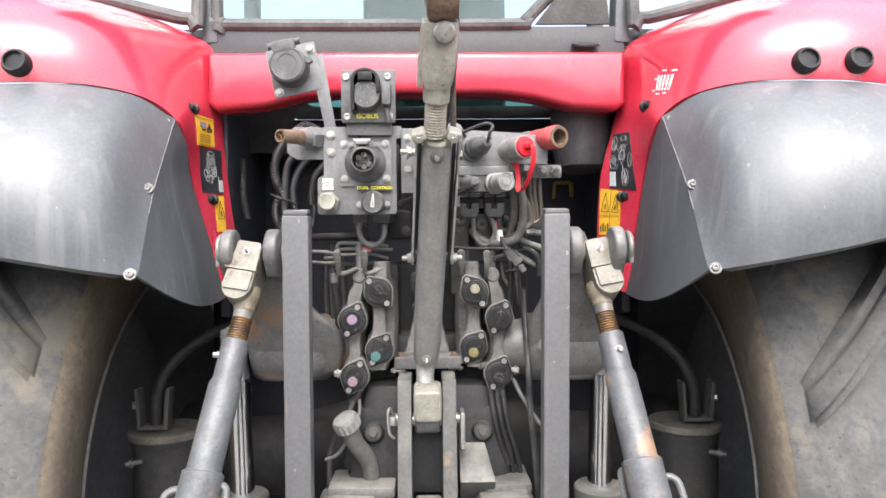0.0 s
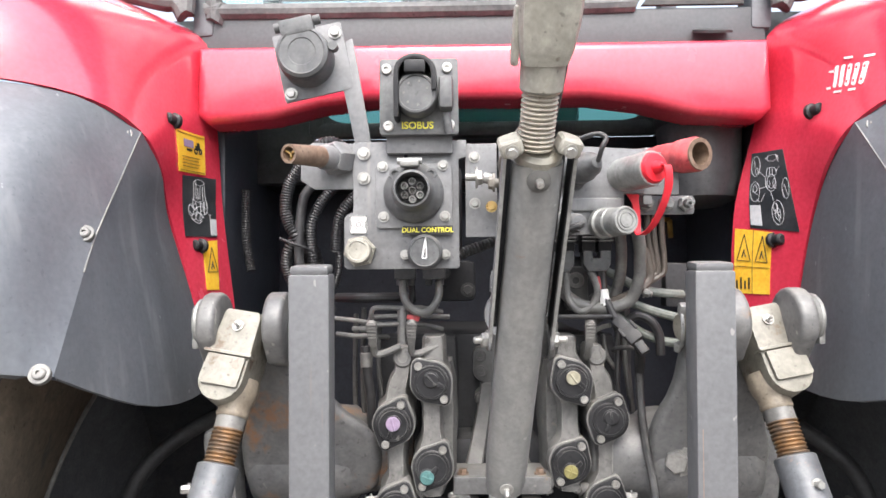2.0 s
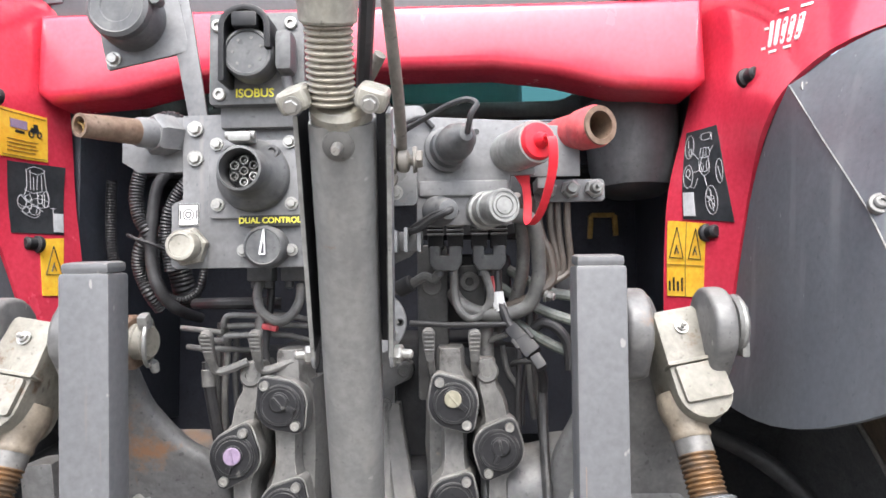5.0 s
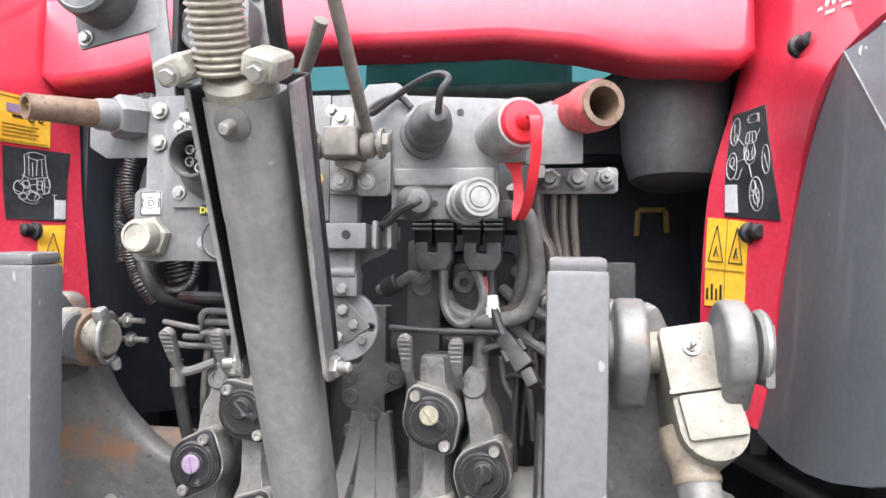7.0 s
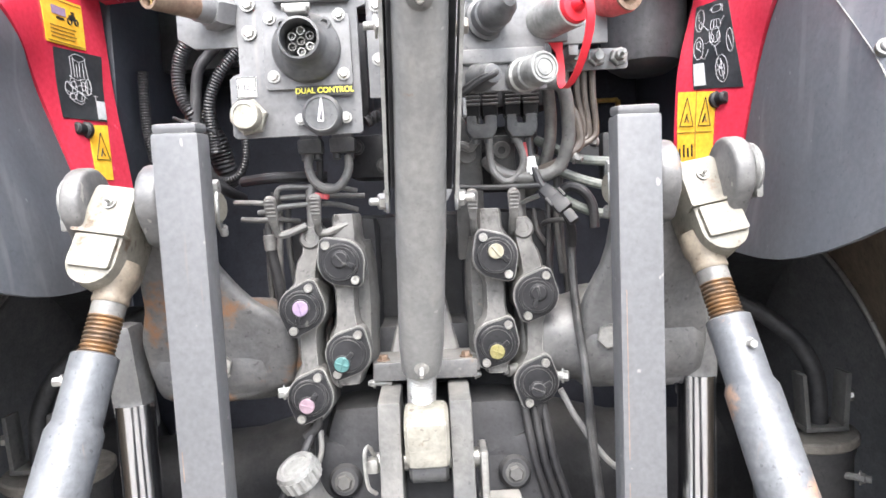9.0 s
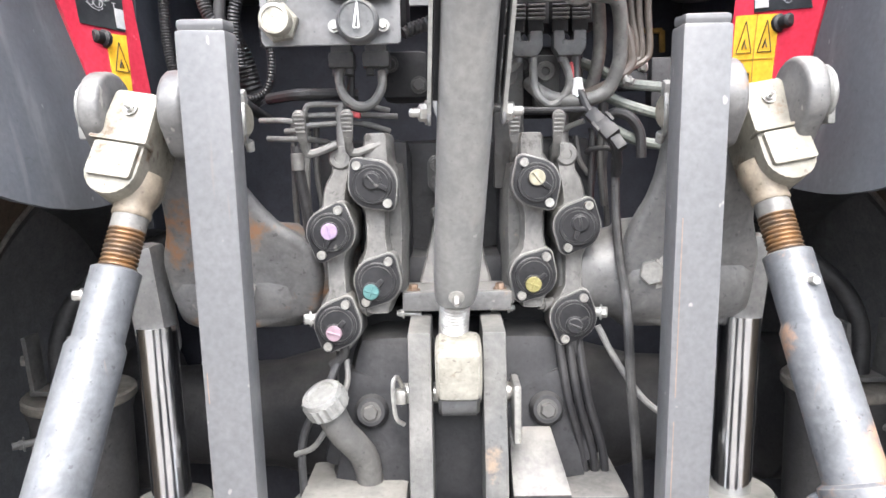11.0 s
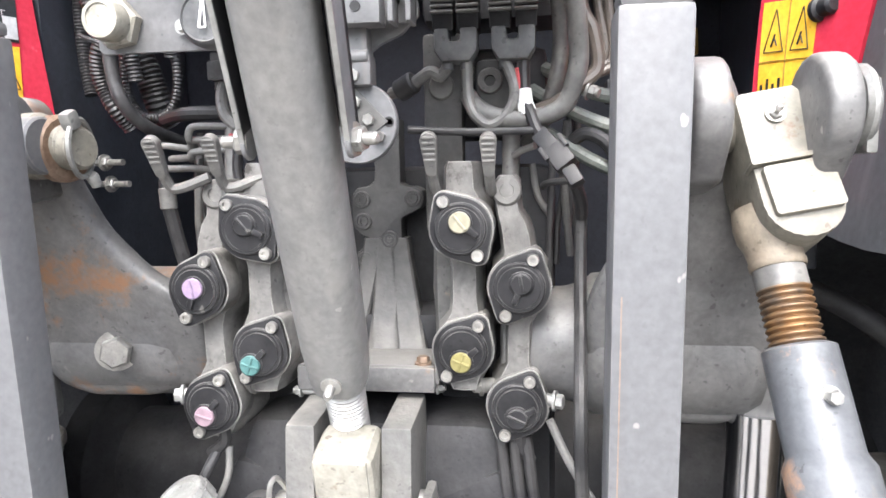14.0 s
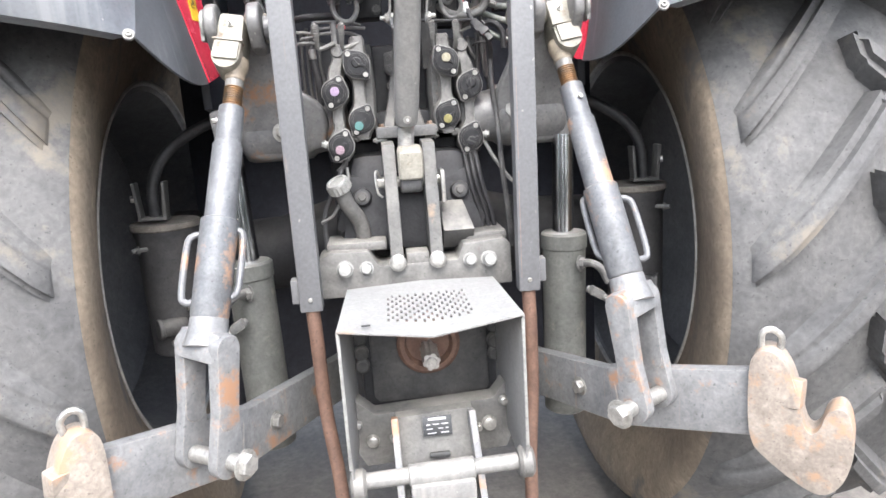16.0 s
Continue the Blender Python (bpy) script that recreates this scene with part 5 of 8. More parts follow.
    for k in (-1, 1):
        b = B()
        m = Matrix((fwd, up, fwd.cross(up))).transposed().to_4x4()
        m.translation = fork + across * k * 0.0435 - fwd.cross(up) * 0.013
        outline = hull_of([(0, 0.0, 0.024), (0, -0.12, 0.021)], 24)
        prism(b, outline, m, 0.026, 0.005)
        lower = hull_of([(0, -0.10, 0.021), (0.0, -(pin_at - fork).length, 0.029)], 28)
        m2 = m.copy()
        m2.translation = m.translation + fwd.cross(up) * 0.0015
        prism(b, lower, m2, 0.023, 0.005)
        part("prong", b, M_LINK, clevis)
    b = B()
    c = pin_at
    d = Vector((0.066, 0.041 * s, 0))
    rod(b, c - d, c + d, 0.015, bev=0.002)
    hexbolt(b, c + (d if s < 0 else -d), (d if s < 0 else -d), 0.020, 0.014)
    hexbolt(b, c + (-d if s < 0 else d), (-d if s < 0 else d), 0.018, 0.012, stud=True)
    part("clevis_pin", b, M_ZINC, t)
    return t


def build_cylinder(s):
    t = thing("lift_cylinder", "dusty grey hydraulic cylinder with bright chrome rod", "hydraulic cylinder", (s * 0.335, 1.30, 0.55), "lift cylinders")
    dx, dz = (-0.026, -0.018) if s < 0 else (0.0, -0.012)
    b = B()
    lathe(b, [(0.045, 0), (0.050, 0.004), (0.050, 0.40), (0.053, 0.404), (0.053, 0.435), (0.049, 0.44), (0.0245, 0.44)], (s * 0.340 + dx, 1.314, 0.54 + dz), (s * 0.02, 0.01, 1), 36)
    part("barrel", b, M_CYL, t)
    b = B()
    rod(b, (s * 0.346 + dx, 1.318, 0.95 + dz), (s * 0.358 + dx, 1.336, 1.19), 0.0245, seg=32)
    part("piston_rod", b, M_CHROME, t, "bright chrome piston rod")
    b = B()
    beam_between(b, (s * 0.357 + dx, 1.345, 1.165 + dz), (s * 0.372 + dx, 1.345, 1.295), 0.044, 0.05, 0.014)
    part("rod_eye", b, M_CHEEK, t)
    b = B()
    tube(b, [(s * 0.375, 1.27, 0.90), (s * 0.39, 1.24, 0.905), (s * 0.41, 1.235, 0.89), (s * 0.425, 1.235, 0.86)], 0.009, 10)
    hexbolt(b, (s * 0.372, 1.268, 0.90), (s * 0.7, -0.7, 0.1), 0.014, 0.012)
    block(b, (s * 0.395, 1.23, 0.84), (0.03, 0.025, 0.02), rot=(0, 30 * s, 0), bev=0.004)
    rod(b, (s * 0.38, 1.25, 0.845), (s * 0.425, 1.22, 0.82), 0.008)
    part("hose_elbow", b, M_PIPE, t)
    return t


def build_lower_link(s):
    z0, zm, z1 = (0.60, 0.668, 0.70) if s < 0 else (0.60, 0.672, 0.7145)
    t = thing("lower_link", "light grey lower link arm with worn tan quick hook", "lower link", (s * 0.42, 1.1, 0.55), "lower link arms")
    b = B()
    a, m, e = Vector((s * 0.19, 1.52, z0)), Vector((s * 0.378, 1.06, zm)), Vector((s * 0.575, 0.885, z1))
    for p, q, hh in ((a, m, 0.056), (m, e, 0.062)):
        d = (q - p).normalized()
        beam_between(b, p - d * 0.008, q + d * 0.012, 0.030, 2 * hh, 0.005, up=(0, 0, 1))
    part("link_bar", b, M_LINK, t)
    # claw: round eye body with an open throat
    pts = [(-0.015, 0.06), (-0.010, 0.095), (0.008, 0.109), (0.034, 0.102), (0.054, 0.068), (0.066, 0.025), (0.074, -0.018), (0.086, -0.036), (0.100, -0.022), (0.108, 0.014), (0.134, 0.026), (0.148, -0.008), (0.152, -0.06), (0.138, -0.118), (0.110, -0.146), (0.076, -0.136), (0.02, -0.098), (-0.012, -0.066)]
    d = Vector((s * 0.77, -0.64, 0)).normalized()
    fr = Matrix((d, Vector((0, 0, 1)), d.cross(Vector((0, 0, 1))))).transposed().to_4x4()
    fr.translation = e + Vector((0, 0, 0.0)) - fr.to_3x3() @ Vector((0, 0, 0.029))
    for _ in range(2):
        pts = [(p[0] * (1 - k) + q[0] * k, p[1] * (1 - k) + q[1] * k) for p, q in zip(pts, pts[1:] + pts[:1]) for k in (0.25, 0.75)]
    b = B()
    prism(b, pts, fr, 0.058, 0.009)
    hook = part("quick_hook", b, M_HOOK, t, "worn tan quick-coupling hook")
    b = B()
    cen = e + d * 0.058 + Vector((0, 0, 0.0))
    nrm = fr.to_3x3() @ Vector((0, 0, 1))
    front = nrm if nrm.y < 0 else -nrm
    block(b, cen + front * 0.012 + Vector((0, 0, 0.032)), (0.034, 0.030, 0.052), rot=(0, 12 * s, -s * 50 + 90), bev=0.006)
    part("lock_latch", b, M_HOOK, hook)
    b = B()
    q = e + d * 0.002 + Vector((0, 0, 0.098))
    tube(b, [q, q + Vector((0, 0, 0.03)), q + Vector((s * 0.014, -0.006, 0.038)), q + Vector((s * 0.03, -0.01, 0.024)), q + Vector((s * 0.028, -0.01, 0.0))], 0.006, 8, 5)
    part("release_loop", b, M_ZINC, hook)
    b = B()
    along = (m - a).normalized()
    side = Vector((along.y, -along.x, 0)) * (-s)
    side = side if side.y < 0 else -side
    hexbolt(b, a.lerp(m, 0.80) + side * 0.0145, side, 0.015, 0.014)
    part("link_bolt", b, M_ZINC, t)
    return t


for s in (-1, 1):
    build_lift_arm(s)
    build_guard_tube(s)
    build_lift_rod(s)
    build_cylinder(s)
    build_lower_link(s)


# ---- top link, stowed upright in the middle ----
def build_top_link():
    t = thing("top_link", "grey threaded top link with pale dusty ball head", "top link", (0, 1.2, 1.11))

    def ax(z, back=0.0):
        return Vector((0.057 * (z - 1.24) - 0.0025, 1.2435 - 0.55 * (z - 1.235) + back, z))

    axis = (ax(1.6) - ax(1.3)).normalized()
    fwd = axis.cross(Vector((1, 0, 0))).normalized()
    if fwd.y > 0:
        fwd = -fwd
    b = B()
    prof = rounded(1, 1, 0.37, 5)
    p = bmesh.new()
    rings = []
    for z, w, d in ((1.246, .044, .044), (1.256, .0475, .047), (1.285, .0502, .049), (1.42, .0505, .049), (1.548, .0480, .048), (1.554, .0485, .0495), (1.62, .0485, .0495)):
        c = ax(z) + fwd * 0.003
        rings.append([p.verts.new(c + Vector((1, 0, 0)) * u * w + fwd * v * d) for u, v in prof])
    n = len(prof)
    for a, c in zip(rings, rings[1:]):
        for k in range(n):
            p.faces.new((a[k], a[(k + 1) % n], c[(k + 1) % n], c[k]))
    p.faces.new(rings[0])
    p.faces.new(rings[-1])
    add(b, p)
    part("tube", b, M_TUBE, t, "scuffed grey tube", 32)
    # turning handle: two flat bars beside the tube, joined behind by a black plate
    b = B()
    mid = Vector((0.0012, 0, 0)) - fwd * 0.0265
    beam_between(b, ax(1.435) + mid, ax(1.626) + mid, 0.0625, 0.004, 0.001)
    # back plate kept black to paint the shade seen beside the tube
    part("handle_back", b, M_CAP, t)
    for k, off in ((-1, 0.0325), (1, 0.0350)):
        side = Vector((k * off, 0, 0)) + fwd * 0.005
        b = B()
        beam_between(b, ax(1.440) + side, ax(1.626) + side, 0.0032, 0.020, 0.0008)
        rod(b, ax(1.438) + side - Vector((0.0016, 0, 0)), ax(1.438) + side + Vector((0.0016, 0, 0)), 0.0115, bev=0.0006)
        bar = part("handle_side", b, M_PANEL, t, "pale worn flat bar of the turning handle")
        # thin black liner: the shade of the gap put into colour
        b = B()
        inner = side - Vector((k * 0.0020, 0, 0)) - fwd * 0.0068
        beam_between(b, ax(1.446) + inner, ax(1.625) + inner, 0.0008, 0.0325)
        part("gap_shade_liner", b, M_CAP, bar, "black liner that paints the gap's shade inside the bar")
        b = B()
        beam_between(b, ax(1.441) + side + fwd * 0.0101, ax(1.625) + side + fwd * 0.0101, 0.0034, 0.0008)
        part("bare_edge", b, M_ALU, bar, "bare worn steel edge")
        b = B()
        hexbolt(b, ax(1.438) + Vector((k * (off + 0.0015), 0, 0)) + fwd * 0.004, (k, -0.25, 0), 0.0082, 0.008, stud=True)
        part("handle_bolt", b, M_ZINC, t)
    b = B()
    for k in (-1, 1):
        q = ax(1.6375) + Vector((k * 0.0270 - 0.002, 0, 0)) + fwd * 0.021
        block(b, q, (0.0225, 0.032, 0.0165), rot=(27, k * 16, k * 8), bev=0.006, seg=3)
    rod(b, ax(1.614) + fwd * 0.003, ax(1.634) + fwd * 0.012, 0.0225, bev=0.004)
    part("collar", b, M_CREAM, t, "dusty pale collar")
    for k in (-1, 1):
        b = B()
        hexbolt(b, ax(1.6365) + Vector((k * 0.0265 - 0.002, 0, 0)) + fwd * 0.0375, fwd, 0.0048, 0.005)
        part("collar_screw", b, M_ZINC, t)
    q = ax(1.6085) + fwd * 0.0275
    b = B()
    lathe(b, [(0.0125, -0.006), (0.0115, 0.001), (0.008, 0.003), (0, 0.003)], q, fwd, 20)
    part("nipple_boss", b, M_CAST, t)
    b = B()
    lathe(b, [(0.0042, 0.002), (0.0042, 0.010), (0.003, 0.013), (0, 0.013)], q, fwd, 12)
    part("grease_nipple", b, M_ZINC, t)
    # the spindle and its head stand a little forward of the tube's axis
    def hx(z):
        return ax(z) + Vector((-0.0045, -0.019, 0.001))

    b = B()
    thread(b, hx(1.624), hx(1.684), 0.0170, 0.0042, 28, 0.14)
    part("spindle", b, M_THREAD, t, "dirty threaded spindle")
    # pale upper head with its ball eye
    b = B()
    lathe(b, [(0.0185, 0), (0.020, 0.002), (0.021, 0.032), (0.022, 0.036)], hx(1.672), axis, 12)
    p = bmesh.new()
    rings = []
    for z, w, d in ((1.694, .040, .042), (1.704, .047, .046), (1.724, .053, .048), (1.758, .056, .046), (1.775, .051, .040)):
        c = hx(z)
        rings.append([p.verts.new(c + Vector((1, 0, 0)) * u * w + fwd * v * d) for u, v in rounded(1, 1, 0.22, 2)])
    n = len(rings[0])
    for a, c in zip(rings, rings[1:]):
        for k in range(n):
            p.faces.new((a[k], a[(k + 1) % n], c[(k + 1) % n], c[k]))
    p.faces.new(rings[0])
    p.faces.new(rings[-1])
    add(b, p)
    head = part("head", b, M_CREAM, t, "pale dusty cast head", 30)
    b = B()
    c = hx(1.81)
    lathe(b, [(0.018, -0.024), (0.036, -0.022), (0.042, -0.010), (0.042, 0.010), (0.036, 0.022), (0.018, 0.024)], c, (1, 0, 0.05), 28)
    part("eye", b, M_BROWN, head, "brown greased ball eye")
    b = B()
    lathe(b, [(0.015, -0.004), (0.016, 0.004), (0.013, 0.009), (0.006, 0.010), (0.006, 0.013), (0, 0.013)], hx(1.765) + fwd * 0.022 + Vector((0.006, 0, 0)), fwd, 24)
    part("pin_head", b, M_ZINC, head)
    b = B()
    q = hx(1.71) + Vector((-0.0265, 0, 0)) + fwd * 0.003
    beam_between(b, q + axis * -0.020, q + axis * 0.030, 0.007, 0.016, 0.003)
    part("side_tab", b, M_CREAM, head)
    # lower end: nipple, bright thread and ball block held between the lugs
    b = B()
    q = ax(1.262) + fwd * 0.026
    lathe(b, [(0.0085, -0.003), (0.0085, 0.003), (0.004, 0.004), (0.004, 0.012), (0.0025, 0.015)], q, fwd, 16)
    part("grease_nipple", b, M_ZINC, t)
    b = B()
    thread(b, ax(1.250), ax(1.190), 0.0175, 0.0042, 24, 0.14)
    part("lower_thread", b, M_ZINC, t, "bright steel thread")
    b = B()
    rod(b, (-0.024, 1.272, 1.120), (0.024, 1.272, 1.120), 0.028, bev=0.004)
    part("ball_eye", b, M_ARM, t, "rusty ball eye")
    b = B()
    block(b, (0, 1.245, 1.160), (0.053, 0.054, 0.066), rot=(16, 0, 0), bev=0.012, seg=3)
    block(b, (0, 1.2185, 1.1655), (0.045, 0.006, 0.036), rot=(16, 0, 0), bev=0.0025)
    part("lower_ball_end", b, M_CREAM, t, "cream-painted ball end")
    b = B()
    tube(b, [(0.045, 0.955, 1.84), (0.047, 0.97, 1.78), (0.043, 1.0, 1.72), (0.036, 1.03, 1.67), (0.030, 1.06, 1.645)], 0.006, 8)
    part("safety_cord", b, M_HOSE, t)
    return t


build_top_link()


# ---- lugs, pedestal plate, filler neck ----
def build_top_link_bracket():
    t = thing("top_link_bracket", "grey steel two-plate top link bracket with pin", "bracket", (0, 1.22, 0.95))
    for x0, x1 in ((-0.044, -0.060), (0.041, 0.058)):
        b = B()
        pts = [(1.243, 1.200), (1.320, 1.205), (1.330, 1.09), (1.300, 0.975), (1.281, 0.935), (1.214, 0.935), (1.206, 0.955), (1.223, 1.07), (1.233, 1.11)]
        prism(b, pts, sideways(x0 - 0.0135), 0.027, 0.004)
        part("lug_plate", b, M_CAST, t)
        b = B()
        lathe(b, [(0.016, 0), (0.018, 0.003), (0.018, 0.012), (0.012, 0.017), (0, 0.018)], (x0, 1.212, 0.953), (0, -1, 0.1), 20)
        part("foot_bolt", b, M_ZINC, t)
    b = B()
    rod(b, (-0.070, 1.274, 1.118), (0.070, 1.274, 1.118), 0.012, bev=0.002)
    block(b, (0.066, 1.254, 1.105), (0.009, 0.045, 0.07), bev=0.004)
    part("pin", b, M_ZINC, t)
    b = B()
    tube(b, [(-0.066, 1.264, 1.13), (-0.072, 1.254, 1.145), (-0.076, 1.247, 1.136), (-0.073, 1.242, 1.102), (-0.064, 1.247, 1.09)], 0.0026, 6)
    block(b, (-0.068, 1.260, 1.120), (0.014, 0.016, 0.018), bev=0.004)
    part("lynch_pin", b, M_ZINC, t)
    b = B()
    block(b, (0, 1.336, 1.05), (0.082, 0.03, 0.17), bev=0.004)
    part("web", b, M_DARKGREY, t)
    return t


build_top_link_bracket()


def build_filler():
    t = thing("oil_filler_neck", "grey oil filler pipe with ribbed silver cap", "filler pipe", (-0.10, 1.27, 0.98))
    b = B()
    tube(b, [(-0.150, 1.247, 1.112), (-0.140, 1.258, 1.08), (-0.118, 1.285, 1.035), (-0.110, 1.30, 0.98)], 0.017, 16)
    part("neck", b, M_CAST, t)
    b = B()
    d = Vector((-0.35, -0.35, 0.85))
    lathe(b, [(0.021, 0), (0.0245, 0.003), (0.0245, 0.022), (0.0225, 0.026), (0.017, 0.027), (0.016, 0.024), (0, 0.024)], (-0.149, 1.248, 1.110), d, 28)
    n = 36
    ring = [((0.0262 if k % 2 else 0.0240) * math.cos(2 * math.pi * k / n), (0.0262 if k % 2 else 0.0240) * math.sin(2 * math.pi * k / n)) for k in range(n)]
    prism(b, ring, Matrix.Translation(Vector((-0.149, 1.248, 1.110)) + d.normalized() * 0.004) @ turn_to(d), 0.017)
    part("cap", b, M_ALU, t, "ribbed dull aluminium cap")
    return t


build_filler()


# ---- hydraulic valve columns with their dust caps ----
def dust_cap(t, c, a0, dot=None, dot_at=(0, 0), lever=120):
    """A round black dust cap with two screw ears on a dusty flange, a coloured plug and a small lever."""
    x, y, z = c
    d = Vector((math.sin(radians(a0)), 0, math.cos(radians(a0))))
    ears = [(x + k * 0.0275 * d.x, z + k * 0.0275 * d.z, 0.0082) for k in (-1, 1)]
    wide = [(x + k * 0.0275 * d.x, z + k * 0.0275 * d.z, 0.0098) for k in (-1, 1)]
    b = B()
    prism(b, hull_of([(x, z, 0.0287)] + wide, 44), facing(y + 0.0045), 0.028, 0.0016)
    flange = part("coupler_flange", b, M_DUSTY, t, "dusty cast flange", 50)
    b = B()
    prism(b, hull_of([(x, z, 0.0268)] + ears, 44), facing(y), 0.0075, 0.0022)
    lathe(b, [(0.0228, 0.001), (0.0228, -0.002), (0.0215, -0.0032), (0.0190, -0.0032), (0.0185, -0.0042), (0, -0.0046)], (x, y, z), (0, 1, 0), 36)
    part("dust_cap", b, M_CAP, flange, "matt black round dust cap")
    la = radians(lever)
    v = Vector((math.sin(la), 0, math.cos(la)))
    q = Vector(c) + Vector((dot_at[0], 0, dot_at[1]))
    b = B()
    for k in (-1, 1):
        e = Vector(c) + d * 0.0275 * k
        lathe(b, [(0.0054, 0.001), (0.0054, -0.0042), (0.0048, -0.0052), (0.0025, -0.0052), (0.0025, -0.003), (0, -0.003)], e, (0, 1, 0), 14)
        part("screw", b, M_ZINC, flange)
        b = B()
    beam_between(b, q + v * 0.009 + Vector((0, -0.0055, 0)), q + v * 0.019 + Vector((0, -0.0052, 0)), 0.0055, 0.005, 0.0012)
    lathe(b, [(0.0112, -0.003), (0.0112, -0.0055), (0.0104, -0.006)], q, (0, 1, 0), 24)
    part("lever", b, M_CAP, flange)
    b = B()
    lathe(b, [(0.0094, -0.004), (0.0094, -0.0078), (0.0086, -0.0086), (0, -0.0086)], q, (0, 1, 0), 24)
    rot = lever * 0.4
    block(b, q + Vector((0, -0.0092, 0)), (0.0165, 0.002, 0.0024), rot=(0, rot, 0), bev=0.0005, seg=1)
    if dot in (M_DOTYEL, M_DOTTEAL):
        block(b, q + Vector((0, -0.0092, 0)), (0.0024, 0.0019, 0.0165), rot=(0, rot, 0), bev=0.0005, seg=1)
    part("plug", b, dot or M_CAP, flange)
    return flange


def valve_column(bm, rows, y0, y1):
    """A cast column: (z, x, half width) from the top down, rounded in front."""
    p = bmesh.new()
    rings = []
    sec = [(-1, 0.6), (-0.92, 0.22), (-0.7, 0.04), (0, 0), (0.7, 0.04), (0.92, 0.22), (1, 0.6), (1, 1), (-1, 1)]
    path = [Vector(r) for r in rows]
    for z, x, w in path:
        rings.append([p.verts.new((x + a * w, y0 + h * (y1 - y0), z)) for a, h in sec])
    n = len(sec)
    for a, c in zip(rings, rings[1:]):
        for k in range(n):
            p.faces.new((a[k], a[(k + 1) % n], c[(k + 1) % n], c[k]))
    p.faces.new(rings[0])
    p.faces.new(rings[-1])
    return add(bm, p)


def build_valve(s, caps, name_label):
    t = thing("spool_valve_block", name_label, "hydraulic valve", (s * 0.115, 1.34, 1.17), "hydraulic spool valves")
    dy = 0.017 if s > 0 else 0.0
    (x1, z1), (x2, z2), (x3, z3), (x4, z4) = [(c[0], c[1]) for c in caps]
    # inner column: square shoulder on top, waists between and below the couplers
    b = B()
    valve_column(b, [(z1 + .058, x1 - s * .003, .0140), (z1 + .054, x1 - s * .003, .0165), (z1 + .034, x1 - s * .003, .0175), (z1 + .026, x1 - s * .001, .0205), (z1 + .016, x1, .0265), (z1 - .016, x1, .0265), (z1 - .028, x1, .0180), (z1 - .038, x1, .0150), (z1 - .066, x1, .0150), (z1 - .080, x1, .0175), (z3 + .020, x3, .0265), (z3 - .018, x3, .0265), (z3 - .030, x3, .0190), (z3 - .040, x3, .0150)], 1.289 + dy, 1.35 + dy)
    column = part("valve_column", b, M_DUSTY, t, sharp=40)
    b = B()
    valve_column(b, [(z1 + .022, x1 - s * .012, .016), (z1 - .01, x1 - s * .014, .020), (z1 - .045, x1 - s * .013, .022), (z1 - .062, x1 - s * .011, .025), (z1 - .085, x1 - s * .013, .021), (z3 - .02, x3 - s * .010, .022)], 1.312 + dy, 1.372 + dy)
    part("column_back", b, M_CAST, column, sharp=40)
    # outer column: an eye at the top of a sloping neck
    b = B()
    e = x2 - s * .011
    valve_column(b, [(z2 + .098, e, .008), (z2 + .094, e, .0115), (z2 + .074, e, .0128), (z2 + .066, e + s * .001, .0128), (z2 + .056, x2 - s * .006, .0155), (z2 + .044, x2 - s * .003, .0165), (z2 + .028, x2 - s * .001, .0170), (z2 + .018, x2, .0265), (z2 - .016, x2, .0265), (z2 - .028, x2, .0180), (z2 - .038, (x2 * 2 + x4) / 3, .0135), (z2 - .074, (x2 + x4 * 2) / 3, .0135), (z4 + .020, x4, .0250), (z4 - .018, x4, .0265), (z4 - .030, x4, .018), (z4 - .036, x4, .012)], 1.291 + dy, 1.35 + dy)
    column = part("valve_column", b, M_DUSTY, t, sharp=40)
    b = B()
    lathe(b, [(0.0135, 0.012), (0.0135, 0), (0.0115, -0.0025), (0.0065, -0.0025), (0.0055, 0.004), (0, 0.004)], (e, 1.293 + dy, z2 + .084), (0, 1, -0.15), 24)
    part("eye_boss", b, M_CAST, column)
    b = B()
    rod(b, (e + s * .002, 1.335 + dy, z2 + .088), (e + s * .003, 1.345 + dy, z2 + .150), 0.0085)
    part("spool_end", b, M_PIPE, column)
    b = B()
    block(b, (s * 0.118, 1.41, 1.29), (0.12, 0.06, 0.26), bev=0.015)
    part("valve_body", b, M_DARK, t)
    b = B()
    hexbolt(b, (x4 + s * 0.034, 1.29 + dy, z4 + 0.005), (s, -0.3, 0), 0.007, 0.008)
    rod(b, (x4 + s * 0.02, 1.295 + dy, z4 + 0.005), (x4 + s * 0.034, 1.29 + dy, z4 + 0.005), 0.006)
    part("side_plug", b, M_ALU, t)
    b = B()
    hexbolt(b, (x4 - s * 0.034, 1.30 + dy, z4 + 0.014), (-s, -0.3, 0), 0.007, 0.008)
    rod(b, (x4 - s * 0.02, 1.305 + dy, z4 + 0.014), (x4 - s * 0.034, 1.30 + dy, z4 + 0.014), 0.007)
    part("side_plug", b, M_CAST, t)
    b = B()
    rod(b, (x3 - s * 0.02, 1.31 + dy, z3 - 0.045), (x3 - s * 0.05, 1.31 + dy, z3 - 0.047), 0.003)
    hexbolt(b, (x3 - s * 0.028, 1.31 + dy, z3 - 0.045), (s, 0, 0), 0.005, 0.006)
    part("bleed_stub", b, M_ALU, t)
    b = B()
    tube(b, [(x4 + 0.004, 1.29 + dy, z4 - 0.02), (x4 + 0.004, 1.292 + dy, z4 - 0.04), (x4 - s * -0.012, 1.295 + dy, z4 - 0.055)], 0.006, 8)
